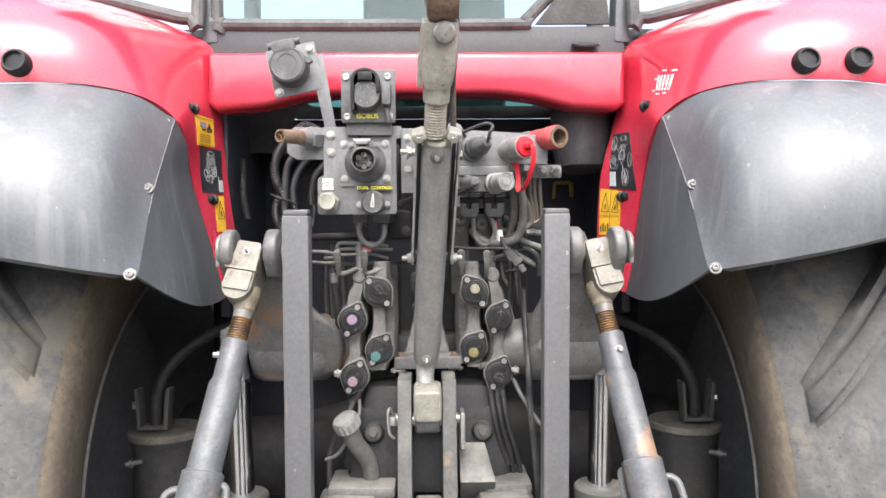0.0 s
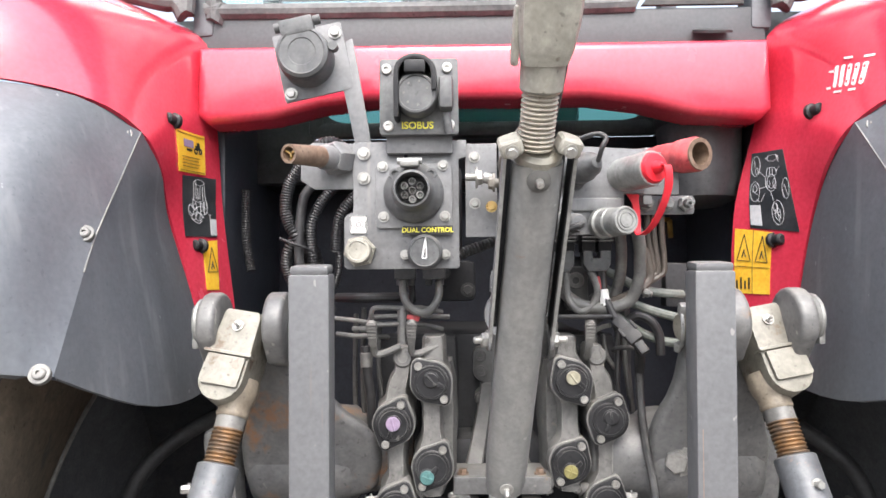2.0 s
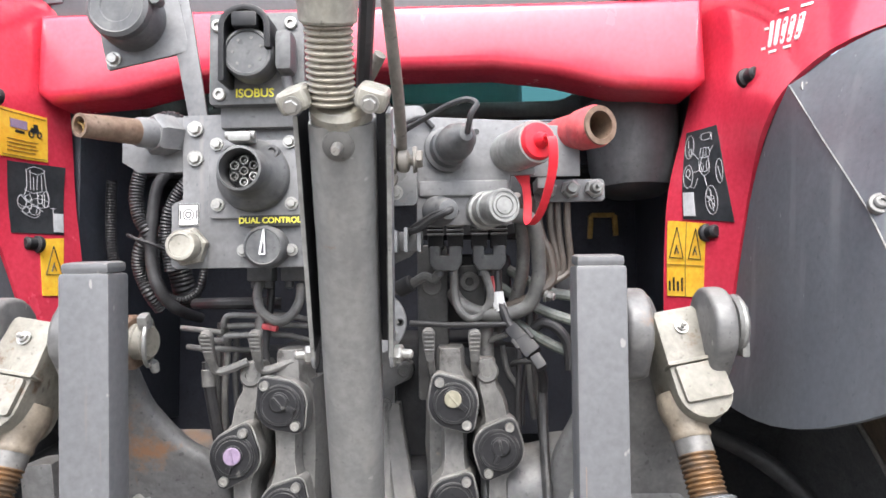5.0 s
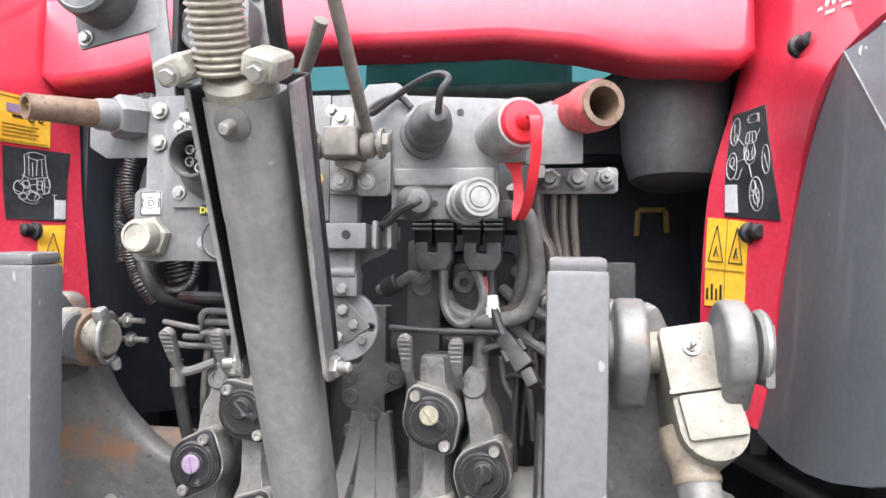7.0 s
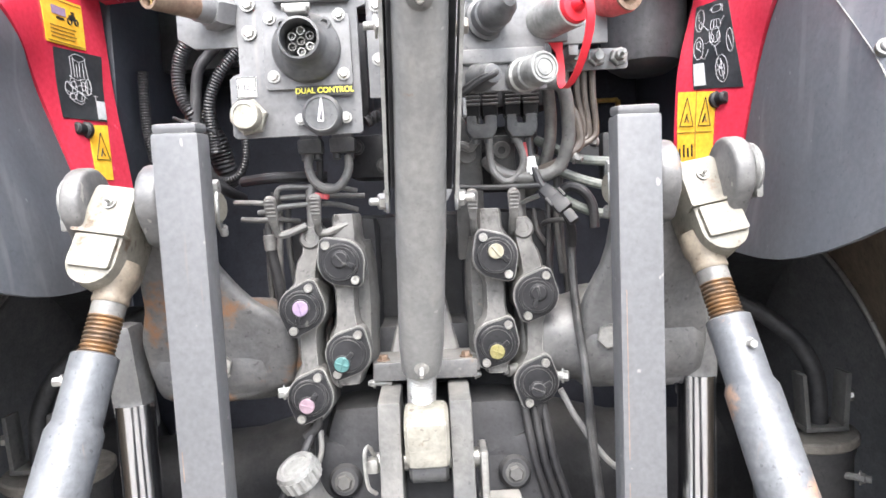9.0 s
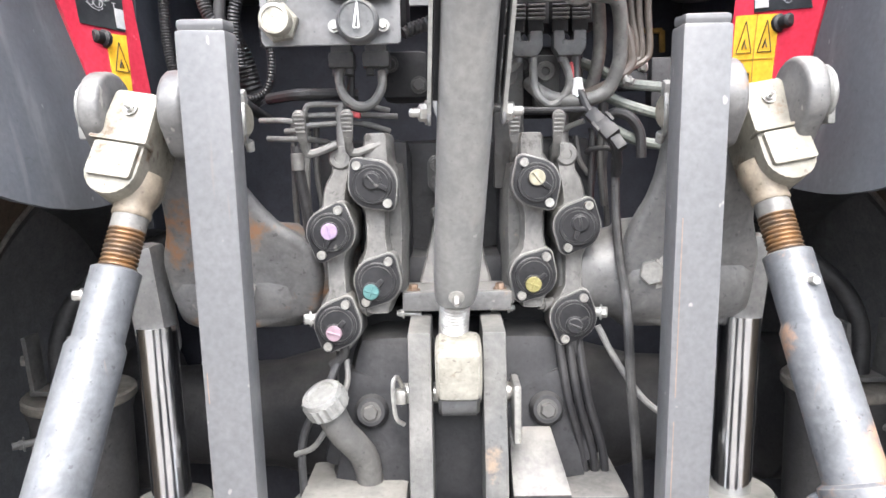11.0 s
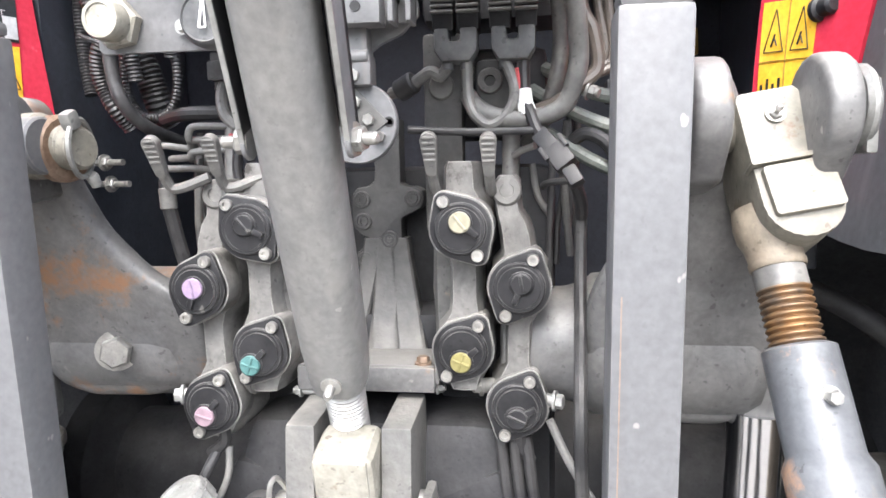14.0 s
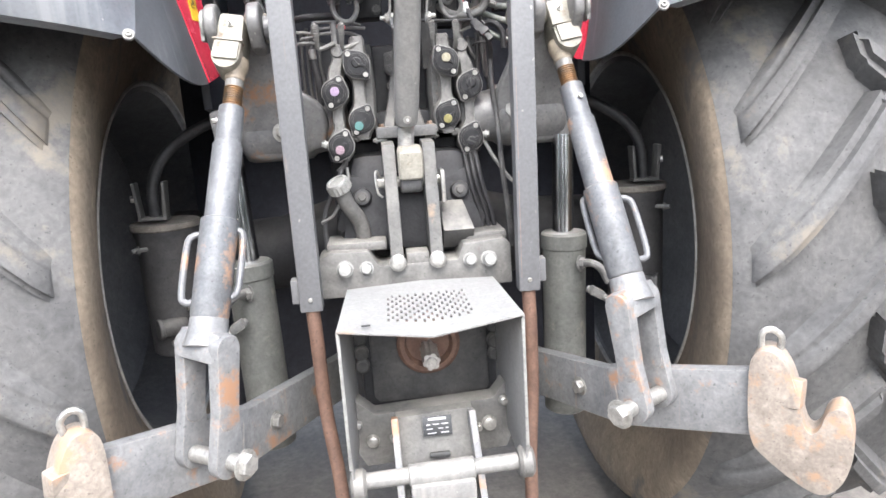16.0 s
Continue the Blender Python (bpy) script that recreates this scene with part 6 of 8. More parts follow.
    part("drain_stub", b, M_HOSE, t)
    for (x, z, dot, off, ang, lev, back) in caps:
        dust_cap(t, (x, 1.276 + back, z), ang, dot, off, lev)
    return t


build_valve(-1, [(-0.0940, 1.367, None, (0.0, 0.004), -38, 120, -.006), (-0.1440, 1.313, M_DOTPINK, (0, 0.002), 22, 195, -.008), (-0.0935, 1.2525, M_DOTTEAL, (-0.007, -0.011), 30, 45, .006), (-0.1420, 1.202, M_DOTROSE, (-0.003, -0.008), 24, 40, 0)],
            "dusty grey hydraulic valve pair with lilac, teal and rose capped couplers")
build_valve(1, [(0.0940, 1.3650, M_DOTCREAM, (0.0, 0.006), -32, 130, .006), (0.1438, 1.312, None, (0.002, 0.004), 26, 200, .016), (0.0925, 1.253, M_DOTYEL, (-0.001, -0.009), 32, 50, .021), (0.1412, 1.200, None, (0.0, -0.008), 24, 60, .023)],
            "dusty grey hydraulic valve pair with cream and yellow capped couplers")


def build_release_lever(top, foot, s):
    t = thing("coupler_release_lever", "ribbed grey thumb lever above a hydraulic coupler", "lever", foot, "coupler release levers")
    a, f = Vector(top), Vector(foot)
    d = (a - f).normalized()
    b = B()
    prism(b, hull_of([(0, -0.0070, 0.0072), (0, -0.034, 0.0048)], 28), Matrix.Translation(a) @ (Matrix((Vector((1, 0, 0)), d, Vector((1, 0, 0)).cross(d))).transposed().to_4x4()) @ Matrix.Translation((0, 0, -0.004)), 0.008, 0.002)
    for k in range(5):
        beam_between(b, a - d * (0.005 + 0.005 * k) + Vector((-0.0052, -0.0045, 0)), a - d * (0.005 + 0.005 * k) + Vector((0.0052, -0.0045, 0)), 0.0022, 0.002, 0.0005, up=(0, 0, 1))
    part("thumb_pad", b, M_PIPE, t)
    b = B()
    tube(b, [a - d * 0.030, f + Vector((0, 0.003, 0.002)), f + Vector((0.010, 0.006, 0.000)), f + Vector((0.034, 0.012, 0.009))] if s < 0 else [a - d * 0.028, f + Vector((0, 0.002, 0.004)), f + Vector((0.001, 0.012, -0.006)), f + Vector((0.002, 0.03, -0.010))], 0.0048, 8)
    part("arm", b, M_PIPE, t)
    return t


for top, foot, s in (((0.068, 1.2768, 1.4475), (0.0695, 1.294, 1.402), 1), ((0.1188, 1.2768, 1.4455), (0.1188, 1.296, 1.402), 1), ((-0.1709, 1.2535, 1.449), (-0.1696, 1.277, 1.404), -1), ((-0.1185, 1.257, 1.449), (-0.120, 1.282, 1.404), -1)):
    build_release_lever(top, foot, s)


# ---- electric socket panel ----
def build_socket_panel():
    t = thing("socket_panel", "grey steel panel with trailer socket, knob and push button", "socket panel", (-0.125, 1.25, 1.517))
    b = B()
    prism(b, [(-.192, 1.682), (-.126, 1.683), (-.126, 1.66), (-.121, 1.66), (-.121, 1.683), (-.045, 1.684), (-.045, 1.662), (-.055, 1.659), (-.055, 1.520), (-.058, 1.517), (-.200, 1.517), (-.204, 1.521), (-.204, 1.584), (-.200, 1.588), (-.192, 1.591)], facing(1.245), 0.005, 0.0008)
    part("panel", b, M_PANEL, t)
    b = B()
    prism(b, [(-.262, 1.672), (-.247, 1.684), (-.185, 1.682), (-.185, 1.622), (-.243, 1.622), (-.262, 1.634)], facing(1.252), 0.005, 0.0008)
    part("side_wing", b, M_PANEL, t)
    b = B()
    plate(b, 0.099, 0.083, 0.006, (-0.113, 1.240, 1.611), 0.004)
    part("socket_plate", b, M_PANEL, t)
    # seven-pin trailer socket
    c = Vector((-0.113, 1.240, 1.614))
    b = B()
    lathe(b, [(0.0385, 0), (0.0385, 0.007), (0.0365, 0.011), (0.0290, 0.018), (0.0245, 0.030), (0.0232, 0.048), (0.0222, 0.050), (0.0200, 0.0505), (0.0192, 0.022), (0.0, 0.022)], c, (0, -1, 0), 48)
    sock = part("trailer_socket", b, M_SOCKET, t, "black seven-pin trailer socket")
    for k in range(7):
        r = 0 if k == 6 else 0.0112
        a = radians(60 * k + 30)
        b = B()
        q = c + Vector((r * math.cos(a), -0.022, r * math.sin(a)))
        lathe(b, [(0.0046, 0), (0.0046, 0.012), (0.0033, 0.012), (0.0031, 0.001), (0.0016, 0.001), (0.0014, 0.009), (0, 0.0095)], q, (0, -1, 0), 16)
        part("contact", b, M_ALU if k % 3 else M_PIPE, sock)
    b = B()
    lathe(b, [(0.0190, 0.0222), (0.0190, 0.0226), (0, 0.0226)], c, (0, -1, 0), 32)
    part("contact_face", b, M_BLACK, sock, "black insulating face")
    for a in (45, 135):
        b = B()
        lathe(b, [(0.007, 0), (0.007, 0.012), (0.004, 0.012), (0.004, 0.009), (0, 0.009)], c + Vector((0.033 * math.cos(radians(a)), -0.004, 0.033 * math.sin(radians(a)))), (0, -1, 0), 14)
        part("ear", b, M_SOCKET, sock)
    b = B()
    block(b, c + Vector((-0.003, -0.03, 0.034)), (0.024, 0.022, 0.010), bev=0.003)
    rod(b, c + Vector((-0.018, -0.035, 0.036)), c + Vector((0.012, -0.035, 0.036)), 0.0042)
    part("lid_hinge", b, M_ALU, sock)
    for x, z in ((-.153, 1.649), (-.075, 1.650), (-.152, 1.584), (-.073, 1.584), (-.127, 1.673), (-.075, 1.673), (-.178, 1.667), (-.178, 1.635)):
        big = x < -0.17
        b = B()
        hexbolt(b, (x, 1.243 if big or z > 1.66 else 1.239, z), (0, -1, 0), 0.0062 if big else 0.0052, 0.005)
        part("bolt", b, M_ZINC, t)
    # push button and its pictogram
    c = Vector((-0.183, 1.244, 1.540))
    b = B()
    lathe(b, [(0.021, 0), (0.021, 0.009), (0.0185, 0.011)], c, (0, -1, 0), 6, 0.2)
    lathe(b, [(0.0165, 0.010), (0.0165, 0.024), (0.015, 0.027), (0.012, 0.0275), (0.0115, 0.0262), (0, 0.0262)], c, (0, -1, 0), 28)
    part("push_button", b, M_CREAM, t, "cream test coupling")
    b = B()
    plate(b, 0.0225, 0.0235, 0.001, (-0.185, 1.2436, 1.5745), 0.0012, 0)
    sq = part("pictogram", b, M_WHITE, t, "white square sign with black rings")
    b = B()
    for r0, r1 in ((0.0052, 0.0062), (0.0022, 0.0036)):
        p = bmesh.new()
        for k in range(28):
            a, c2 = 2 * math.pi * k / 28, 2 * math.pi * (k + 1) / 28
            p.faces.new([p.verts.new((-0.185 + r * math.cos(q), 1.2431, 1.5745 + r * math.sin(q))) for r, q in ((r0, a), (r1, a), (r1, c2), (r0, c2))])
        add(b, p)
    for k in (-1, 1):
        block(b, (-0.185 + k * 0.0086, 1.2431, 1.5745), (0.0012, 0.0006, 0.010))
    for x, z, w, h in ((-0.185, 1.5855, 0.0215, 0.0008), (-0.185, 1.5635, 0.0215, 0.0008), (-0.1955, 1.5745, 0.0008, 0.0225), (-0.1745, 1.5745, 0.0008, 0.0225)):
        block(b, (x, 1.2431, z), (w, 0.0006, h))
    part("ring_print", b, M_BLACK, sq)
    # selector knob and its caption
    c = Vector((-0.099, 1.244, 1.538))
    b = B()
    prism(b, [(-.130, 1.5345), (-.124, 1.528), (-.075, 1.528), (-.068, 1.5345), (-.075, 1.542), (-.124, 1.542)], facing(1.240), 0.004, 0.001)
    lathe(b, [(0.0225, 0), (0.0225, 0.014), (0.020, 0.020), (0.0185, 0.021), (0.0175, 0.0195), (0, 0.0195)], c, (0, -1, 0), 36)
    knob = part("selector_knob", b, M_SOCKET, t, "dark grey rotary selector knob")
    b = B()
    beam_between(b, (-0.102, 1.2215, 1.530), (-0.0975, 1.2215, 1.556), 0.0018, 0.001)
    beam_between(b, (-0.0965, 1.2215, 1.530), (-0.0975, 1.2215, 1.556), 0.0012, 0.001)
    beam_between(b, (-0.102, 1.2215, 1.530), (-0.0965, 1.2215, 1.530), 0.0012, 0.001)
    part("pointer", b, M_WHITE, knob)
    for x in (-0.1245, -0.073):
        b = B()
        hexbolt(b, (x, 1.239, 1.535), (0, -1, 0), 0.0048, 0.005)
        part("bolt", b, M_ZINC, t)
    b = B()
    block(b, (-0.0955, 1.2385, 1.5662), (0.064, 0.0020, 0.0112))
    lab = part("caption_strip", b, M_BLACK, t, "black caption strip with yellow letters")
    letters("DUAL CONTROL", 0.0086, (-0.0955, 1.2371, 1.5662), M_YELTEXT, lab)
    return t


build_socket_panel()


def build_isobus():
    t = thing("isobus_socket", "grey implement socket with black hinged cover and caption", "electric socket", (-0.105, 1.24, 1.686))
    b = B()
    plate(b, 0.100, 0.097, 0.004, (-0.1045, 1.221, 1.735), 0.012)
    part("base_plate", b, M_SOCKET, t)
    b = B()
    block(b, (-0.105, 1.239, 1.690), (0.085, 0.01, 0.05), bev=0.002)
    part("mount_strip", b, M_PANEL, t)
    b = B()
    # arched cover: rounded hood over a round lid
    hood = [(-.1345, 1.702), (-.1345, 1.758)] + [(-.108 + 0.0265 * math.cos(radians(a)), 1.758 + 0.0265 * math.sin(radians(a)) * 0.85) for a in range(165, 14, -15)] + [(-.0815, 1.758), (-.0815, 1.735), (-.088, 1.735), (-.088, 1.757)] + [(-.108 + 0.020 * math.cos(radians(a)), 1.757 + 0.020 * math.sin(radians(a)) * 0.85) for a in range(15, 166, 15)] + [(-.128, 1.757), (-.128, 1.702)]
    prism(b, hood, facing(1.189), 0.034, 0.002)
    hood_part = part("hinged_cover", b, M_CAP, t, "black hinged cover")
    b = B()
    lathe(b, [(0.0265, 0.0), (0.0265, 0.022), (0.0245, 0.026), (0.022, 0.0265), (0.021, 0.025), (0, 0.025)], (-0.107, 1.222, 1.733), (0, -1, 0), 40)
    lid = part("round_lid", b, M_SOCKET, t, "dark grey round lid")
    b = B()
    for k in range(7):
        a = 2 * math.pi * k / 7 + 0.4
        lathe(b, [(0.0016, 0), (0.0016, 0.0012), (0, 0.0012)], (-0.107 + 0.015 * math.cos(a), 1.1975, 1.733 + 0.015 * math.sin(a)), (0, -1, 0), 8)
    part("lid_marks", b, M_PIPE, lid)
    b = B()
    block(b, (-0.108, 1.196, 1.765), (0.026, 0.014, 0.016), bev=0.003)
    part("cover_hinge", b, M_CAP, hood_part)
    b = B()
    block(b, (-0.070, 1.207, 1.734), (0.018, 0.028, 0.042), bev=0.007)
    rod(b, (-0.070, 1.207, 1.71), (-0.066, 1.211, 1.684), 0.005)
    part("locking_clip", b, M_SOCKET, t)
    for x, z in ((-.1455, 1.770), (-.0685, 1.771), (-.1435, 1.697), (-.066, 1.698)):
        b = B()
        lathe(b, [(0.0068, 0), (0.0068, 0.003), (0.0055, 0.004), (0.0032, 0.004), (0.0032, 0.001), (0, 0.001)], (x, 1.2215, z), (0, -1, 0), 18)
        part("screw", b, M_ZINC, t)
    letters("ISOBUS", 0.0125, (-0.1065, 1.2202, 1.6975), M_YELTEXT, t)
    return t


build_isobus()


def build_aux_socket():
    t = thing("auxiliary_socket", "dark grey lidded socket on a slanted bracket", "electric socket", (-0.18, 1.26, 1.66))
    m = Matrix.Translation((-0.2475, 1.260, 1.794)) @ Matrix.Rotation(radians(-12), 4, "Y")
    b = B()
    prism(b, rounded(0.094, 0.092, 0.003), m @ facing(0.0), 0.004, 0.0008)
    part("mount_plate", b, M_PANEL, t)
    b = B()
    prism(b, [(-.215, 1.775), (-.204, 1.822), (-.1955, 1.826), (-.190, 1.80), (-.165, 1.655), (-.185, 1.655), (-.206, 1.752)], facing(1.2615), 0.004, 0.0008, lambda v: Vector((v.x, v.y - max(0, 1.76 - v.z) * 0.07, v.z)))
    part("bracket_arm", b, M_PANEL, t)
    c = m @ Vector((-0.006, 0, 0.003))
    fw = m.to_3x3() @ Vector((0, -1, 0))
    b = B()
    lathe(b, [(0.036, 0), (0.036, 0.012), (0.0345, 0.026), (0.033, 0.029)], c, fw, 40)
    body = part("socket_body", b, M_SOCKET, t)
    b = B()
    lathe(b, [(0.0335, 0.028), (0.0345, 0.031), (0.0335, 0.038), (0.0295, 0.041), (0.028, 0.0395), (0.018, 0.0395), (0.017, 0.0385), (0, 0.0385)], c, fw, 40)
    p = c + fw * 0.031 + m.to_3x3() @ Vector((0, 0, 0.034))
    block(b, p, (0.044, 0.020, 0.022), rot=(0, -12, 0), bev=0.004)
    part("hinged_lid", b, M_SOCKET, body, "dusty dark lid")
    b = B()
    ax1 = m.to_3x3() @ Vector((1, 0, 0))
    rod(b, p - ax1 * 0.030 + Vector((0, 0, 0.005)), p + ax1 * 0.030 + Vector((0, 0, 0.005)), 0.0062)
    q = c + ax1 * 0.040 + fw * 0.024
    rod(b, q, q + fw * 0.012, 0.006)
    part("hinge_pin", b, M_SOCKET, body)
    for x, z in ((0.037, 0.032), (-0.037, -0.036)):
        b = B()
        hexbolt(b, m @ Vector((x, -0.001, z)), fw, 0.0062, 0.006)
        part("bolt", b, M_ZINC, t)
    return t


build_aux_socket()


def build_air_coupling():
    t = thing("air_brake_coupling", "brown bronze air coupling in a grey hex nut", "air coupling", (-0.217, 1.24, 1.64))
    a, e = Vector((-0.208, 1.252, 1.662)), Vector((-0.2545, 1.158, 1.652))
    d = (e - a).normalized()
    b = B()
    lathe(b, [(0.022, 0), (0.022, 0.022), (0.019, 0.026)], a, d, 6, 0.2)
    lathe(b, [(0.0155, 0.02), (0.0155, 0.04), (0.0135, 0.045)], a, d, 24)
    part("hex_nut", b, M_PANEL, t)
    b = B()
    lathe(b, [(0.0135, 0.04), (0.0125, 0.075), (0.0115, 0.100), (0.0115, 0.1055), (0.0085, 0.1055), (0.008, 0.092), (0, 0.092)], a, d, 28)
    tip = part("nozzle", b, M_BROWN, t, "worn brown bronze nozzle")
    b = B()
    for k in range(3):
        u = turn_to(d).to_3x3() @ Vector((math.cos(2.1 * k + 0.5), math.sin(2.1 * k + 0.5), 0))
        beam_between(b, a + d * 0.1, a + d * 0.1 + u * 0.0085, 0.0022, 0.004, 0.0004, up=d)
    part("valve_cross", b, M_BRASS, tip)
    return t


build_air_coupling()


# ---- hydraulic and air panel on the other side of the top link ----
def build_air_panel():
    t = thing("coupling_panel", "grey steel panel carrying brake couplings", "coupling panel", (0.14, 1.26, 1.564))
    b = B()
    prism(b, [(-.002, 1.679), (.028, 1.680), (.034, 1.689), (.062, 1.690), (.067, 1.687), (.073, 1.677), (.186, 1.670), (.186, 1.612), (.160, 1.612), (.160, 1.559), (.062, 1.559), (.059, 1.562), (.059, 1.583), (-.002, 1.583)], facing(1.252), 0.006, 0.001)
    part("panel", b, M_PANEL, t)
    b = B()
    block(b, (0.1095, 1.2515, 1.598), (0.097, 0.009, 0.018), bev=0.0042, seg=3)
    part("pressed_bead", b, M_PANEL, t)
    b = B()
    prism(b, [(.180, 1.672), (.238, 1.668), (.238, 1.613), (.180, 1.613)], facing(1.272), 0.005, 0.001)
    block(b, (.183, 1.266, 1.642), (.004, .024, .056), bev=0.001)
    part("rear_wing", b, M_PANEL, t)
    # flat black discs paint the dark inside of small holes
    for x, z in ((.1362, 1.6595), (.113, 1.5735)):
        b = B()
        lathe(b, [(0.0032, 0), (0.0032, 0.0008), (0, 0.0008)], (x - 0.012, 1.2516, z), (0, -1, 0), 12)
        part("hole", b, M_BLACK, t)
    b = B()
    prism(b, rounded(0.082, 0.026, 0.005, cx=0.2335, cz=1.6035), facing(1.318), 0.005, 0.001)
    block(b, (0.197, 1.297, 1.607), (0.012, 0.046, 0.014), bev=0.002)
    part("nipple_strip", b, M_PANEL, t)
    for x in (0.207, 0.2345, 0.262):
        b = B()
        lathe(b, [(0.0115, 0), (0.0115, 0.007), (0.009, 0.009)], (x, 1.318, 1.6045), (0, -1, 0), 6, 0.3)
        lathe(b, [(0.0068, 0.008), (0.0062, 0.018), (0.0055, 0.020)], (x, 1.318, 1.6045), (0, -1, 0), 16)
        if x > 0.26:
            rod(b, (x, 1.300, 1.6045), (x, 1.286, 1.6045), 0.0025)
        part("test_nipple", b, M_ALU, t)
    return t


build_air_panel()


def build_cable_plug():
    t = thing("cable_plug", "dark rubber plug with looped black lead", "electric plug", (0.1, 1.25, 1.62))
    b = B()
    lathe(b, [(0.0245, 0), (0.0245, 0.004), (0.0205, 0.006), (0.0205, 0.018), (0.0185, 0.020), (0.0190, 0.036), (0.0160, 0.041), (0.0150, 0.052), (0.0105, 0.058), (0.0072, 0.064), (0, 0.066)], (0.091, 1.252, 1.640), (0.36, -1, 0.065), 36)
    part("plug_body", b, M_SOCKET, t)
    b = B()
    tube(b, [(0.1135, 1.191, 1.644), (0.1172, 1.182, 1.660), (0.1228, 1.186, 1.671), (0.117, 1.19, 1.677), (0.107, 1.192, 1.677), (0.0896, 1.200, 1.672), (0.0629, 1.22, 1.663), (0.0448, 1.235, 1.657), (0.0395, 1.238, 1.660), (0.0526, 1.24, 1.670), (0.067, 1.246, 1.674), (0.078, 1.247, 1.664)], 0.0031, 8)
    part("lead", b, M_HOSE, t)
    return t


build_cable_plug()


def build_red_cap_coupling():
    t = thing("capped_brake_coupling", "dusty aluminium coupling with red rubber cap and strap", "brake coupling", (0.16, 1.25, 1.60))
    a, e = Vector((0.148, 1.285, 1.637)), Vector((0.188, 1.1933, 1.637))
    d = (e - a).normalized()
    b = B()
    lathe(b, [(0.021, 0), (0.0222, 0.006), (0.0222, 0.055), (0.0214, 0.058), (0.0214, 0.061), (0.0224, 0.064), (0.0224, 0.086), (0.0214, 0.0895), (0.0192, 0.0895), (0.0188, 0.08)], a, d, 36)
    part("coupling_body", b, M_ALU, t)
    b = B()
    lathe(b, [(0.0188, 0.083), (0.0188, 0.0915), (0.0170, 0.0945), (0.0085, 0.0955), (0.0072, 0.101), (0.0042, 0.1055), (0, 0.1055)], a, d, 32)
    cap = part("rubber_cap", b, M_REDRUB, t, "bright red rubber cap")
    tip = a + d * 0.103
    b = B()
    path = [tip, tip + Vector((0.006, -0.006, -0.001)), (0.1965, 1.188, 1.612), (0.193, 1.203, 1.588), (0.187, 1.225, 1.567), (0.180, 1.247, 1.5575), (0.1775, 1.258, 1.564), (0.1785, 1.262, 1.582), (0.177, 1.262, 1.600), (0.171, 1.260, 1.619)]
    p = bmesh.new()
    rings = []
    line = smooth_path([Vector(q) for q in path], 6)
    for k, q in enumerate(line):
        wide = 1.0 + 1.3 * max(0.0, (k / (len(line) - 1) - 0.90) / 0.10)
        rings.append([p.verts.new(q + Vector((u * wide, v, 0))) for u, v in ((-.0044, -.0018), (.0044, -.0018), (.0044, .0018), (-.0044, .0018))])
    for a1, c1 in zip(rings, rings[1:]):
        for k in range(4):
            p.faces.new((a1[k], a1[(k + 1) % 4], c1[(k + 1) % 4], c1[k]))
    p.faces.new(rings[0])
    p.faces.new(rings[-1])
    add(b, p)
    part("strap", b, M_REDRUB, cap)
    return t


build_red_cap_coupling()


def build_red_pipe():
    t = thing("red_brake_coupling", "open faded red brake coupling with brown bore", "brake coupling", (0.21, 1.25, 1.63))
    a, e = Vector((0.207, 1.330, 1.666)), Vector((0.2495, 1.2465, 1.661))
    d = (e - a).normalized()
    b = B()
    lathe(b, [(0.018, 0), (0.018, 0.03), (0.020, 0.034), (0.020, 0.070), (0.0222, 0.073), (0.0228, 0.098), (0.021, 0.1025)], a, d, 32, ends=False)
    part("sleeve", b, M_REDPIPE, t)
    b = B()
    lathe(b, [(0.021, 0.100), (0.0206, 0.105), (0.0150, 0.105), (0.0142, 0.05), (0, 0.05)], a, d, 32, ends=False)
    part("bore", b, M_BROWN, t, "brown bore of the coupling")
    b = B()
    lathe(b, [(0.021, 0.0), (0.021, 0.018), (0.018, 0.021)], a, d, 6)
    part("hex_nut", b, M_PANEL, t)
    return t


build_red_pipe()


def build_test_coupling():
    t = thing("trailer_brake_coupler", "dull metal brake coupler with ringed end", "brake coupling", (0.12, 1.25, 1.555))
    a, e = Vector((0.1305, 1.252, 1.5735)), Vector((0.1492, 1.201, 1.5732))
    d = (e - a).normalized()
    b = B()
    lathe(b, [(0.0205, 0), (0.0205, 0.008), (0.0178, 0.010), (0.0172, 0.018), (0.0188, 0.020), (0.0188, 0.026), (0.0172, 0.028), (0.0176, 0.042), (0.0176, 0.052), (0.0164, 0.0545), (0.0148, 0.0545), (0.0142, 0.0528), (0.0128, 0.0528), (0.0122, 0.0545), (0.0098, 0.0545), (0.0092, 0.053), (0.0084, 0.0545), (0, 0.0545)], a, d, 32)
    part("coupler_body", b, M_ALU, t)
    b = B()
    a, e = Vector((0.081, 1.252, 1.574)), Vector((0.095, 1.208, 1.571))
    lathe(b, [(0.017, 0), (0.016, 0.012), (0.0125, 0.018), (0.0125, 0.034), (0.010, 0.042), (0, 0.044)], a, e - a, 24)
    part("side_plug", b, M_SOCKET, t)
    b = B()
    tube(b, [(0.096, 1.202, 1.5706), (0.092, 1.197, 1.567), (0.078, 1.208, 1.562), (0.062, 1.232, 1.554), (0.05, 1.25, 1.552), (0.046, 1.262, 1.545)], 0.0036, 8)
    tube(b, [(0.096, 1.2, 1.5695), (0.082, 1.204, 1.567), (0.066, 1.226, 1.561), (0.054, 1.246, 1.556), (0.047, 1.262, 1.55)], 0.0030, 8)
    part("lead", b, M_HOSE, t)
    return t


build_test_coupling()


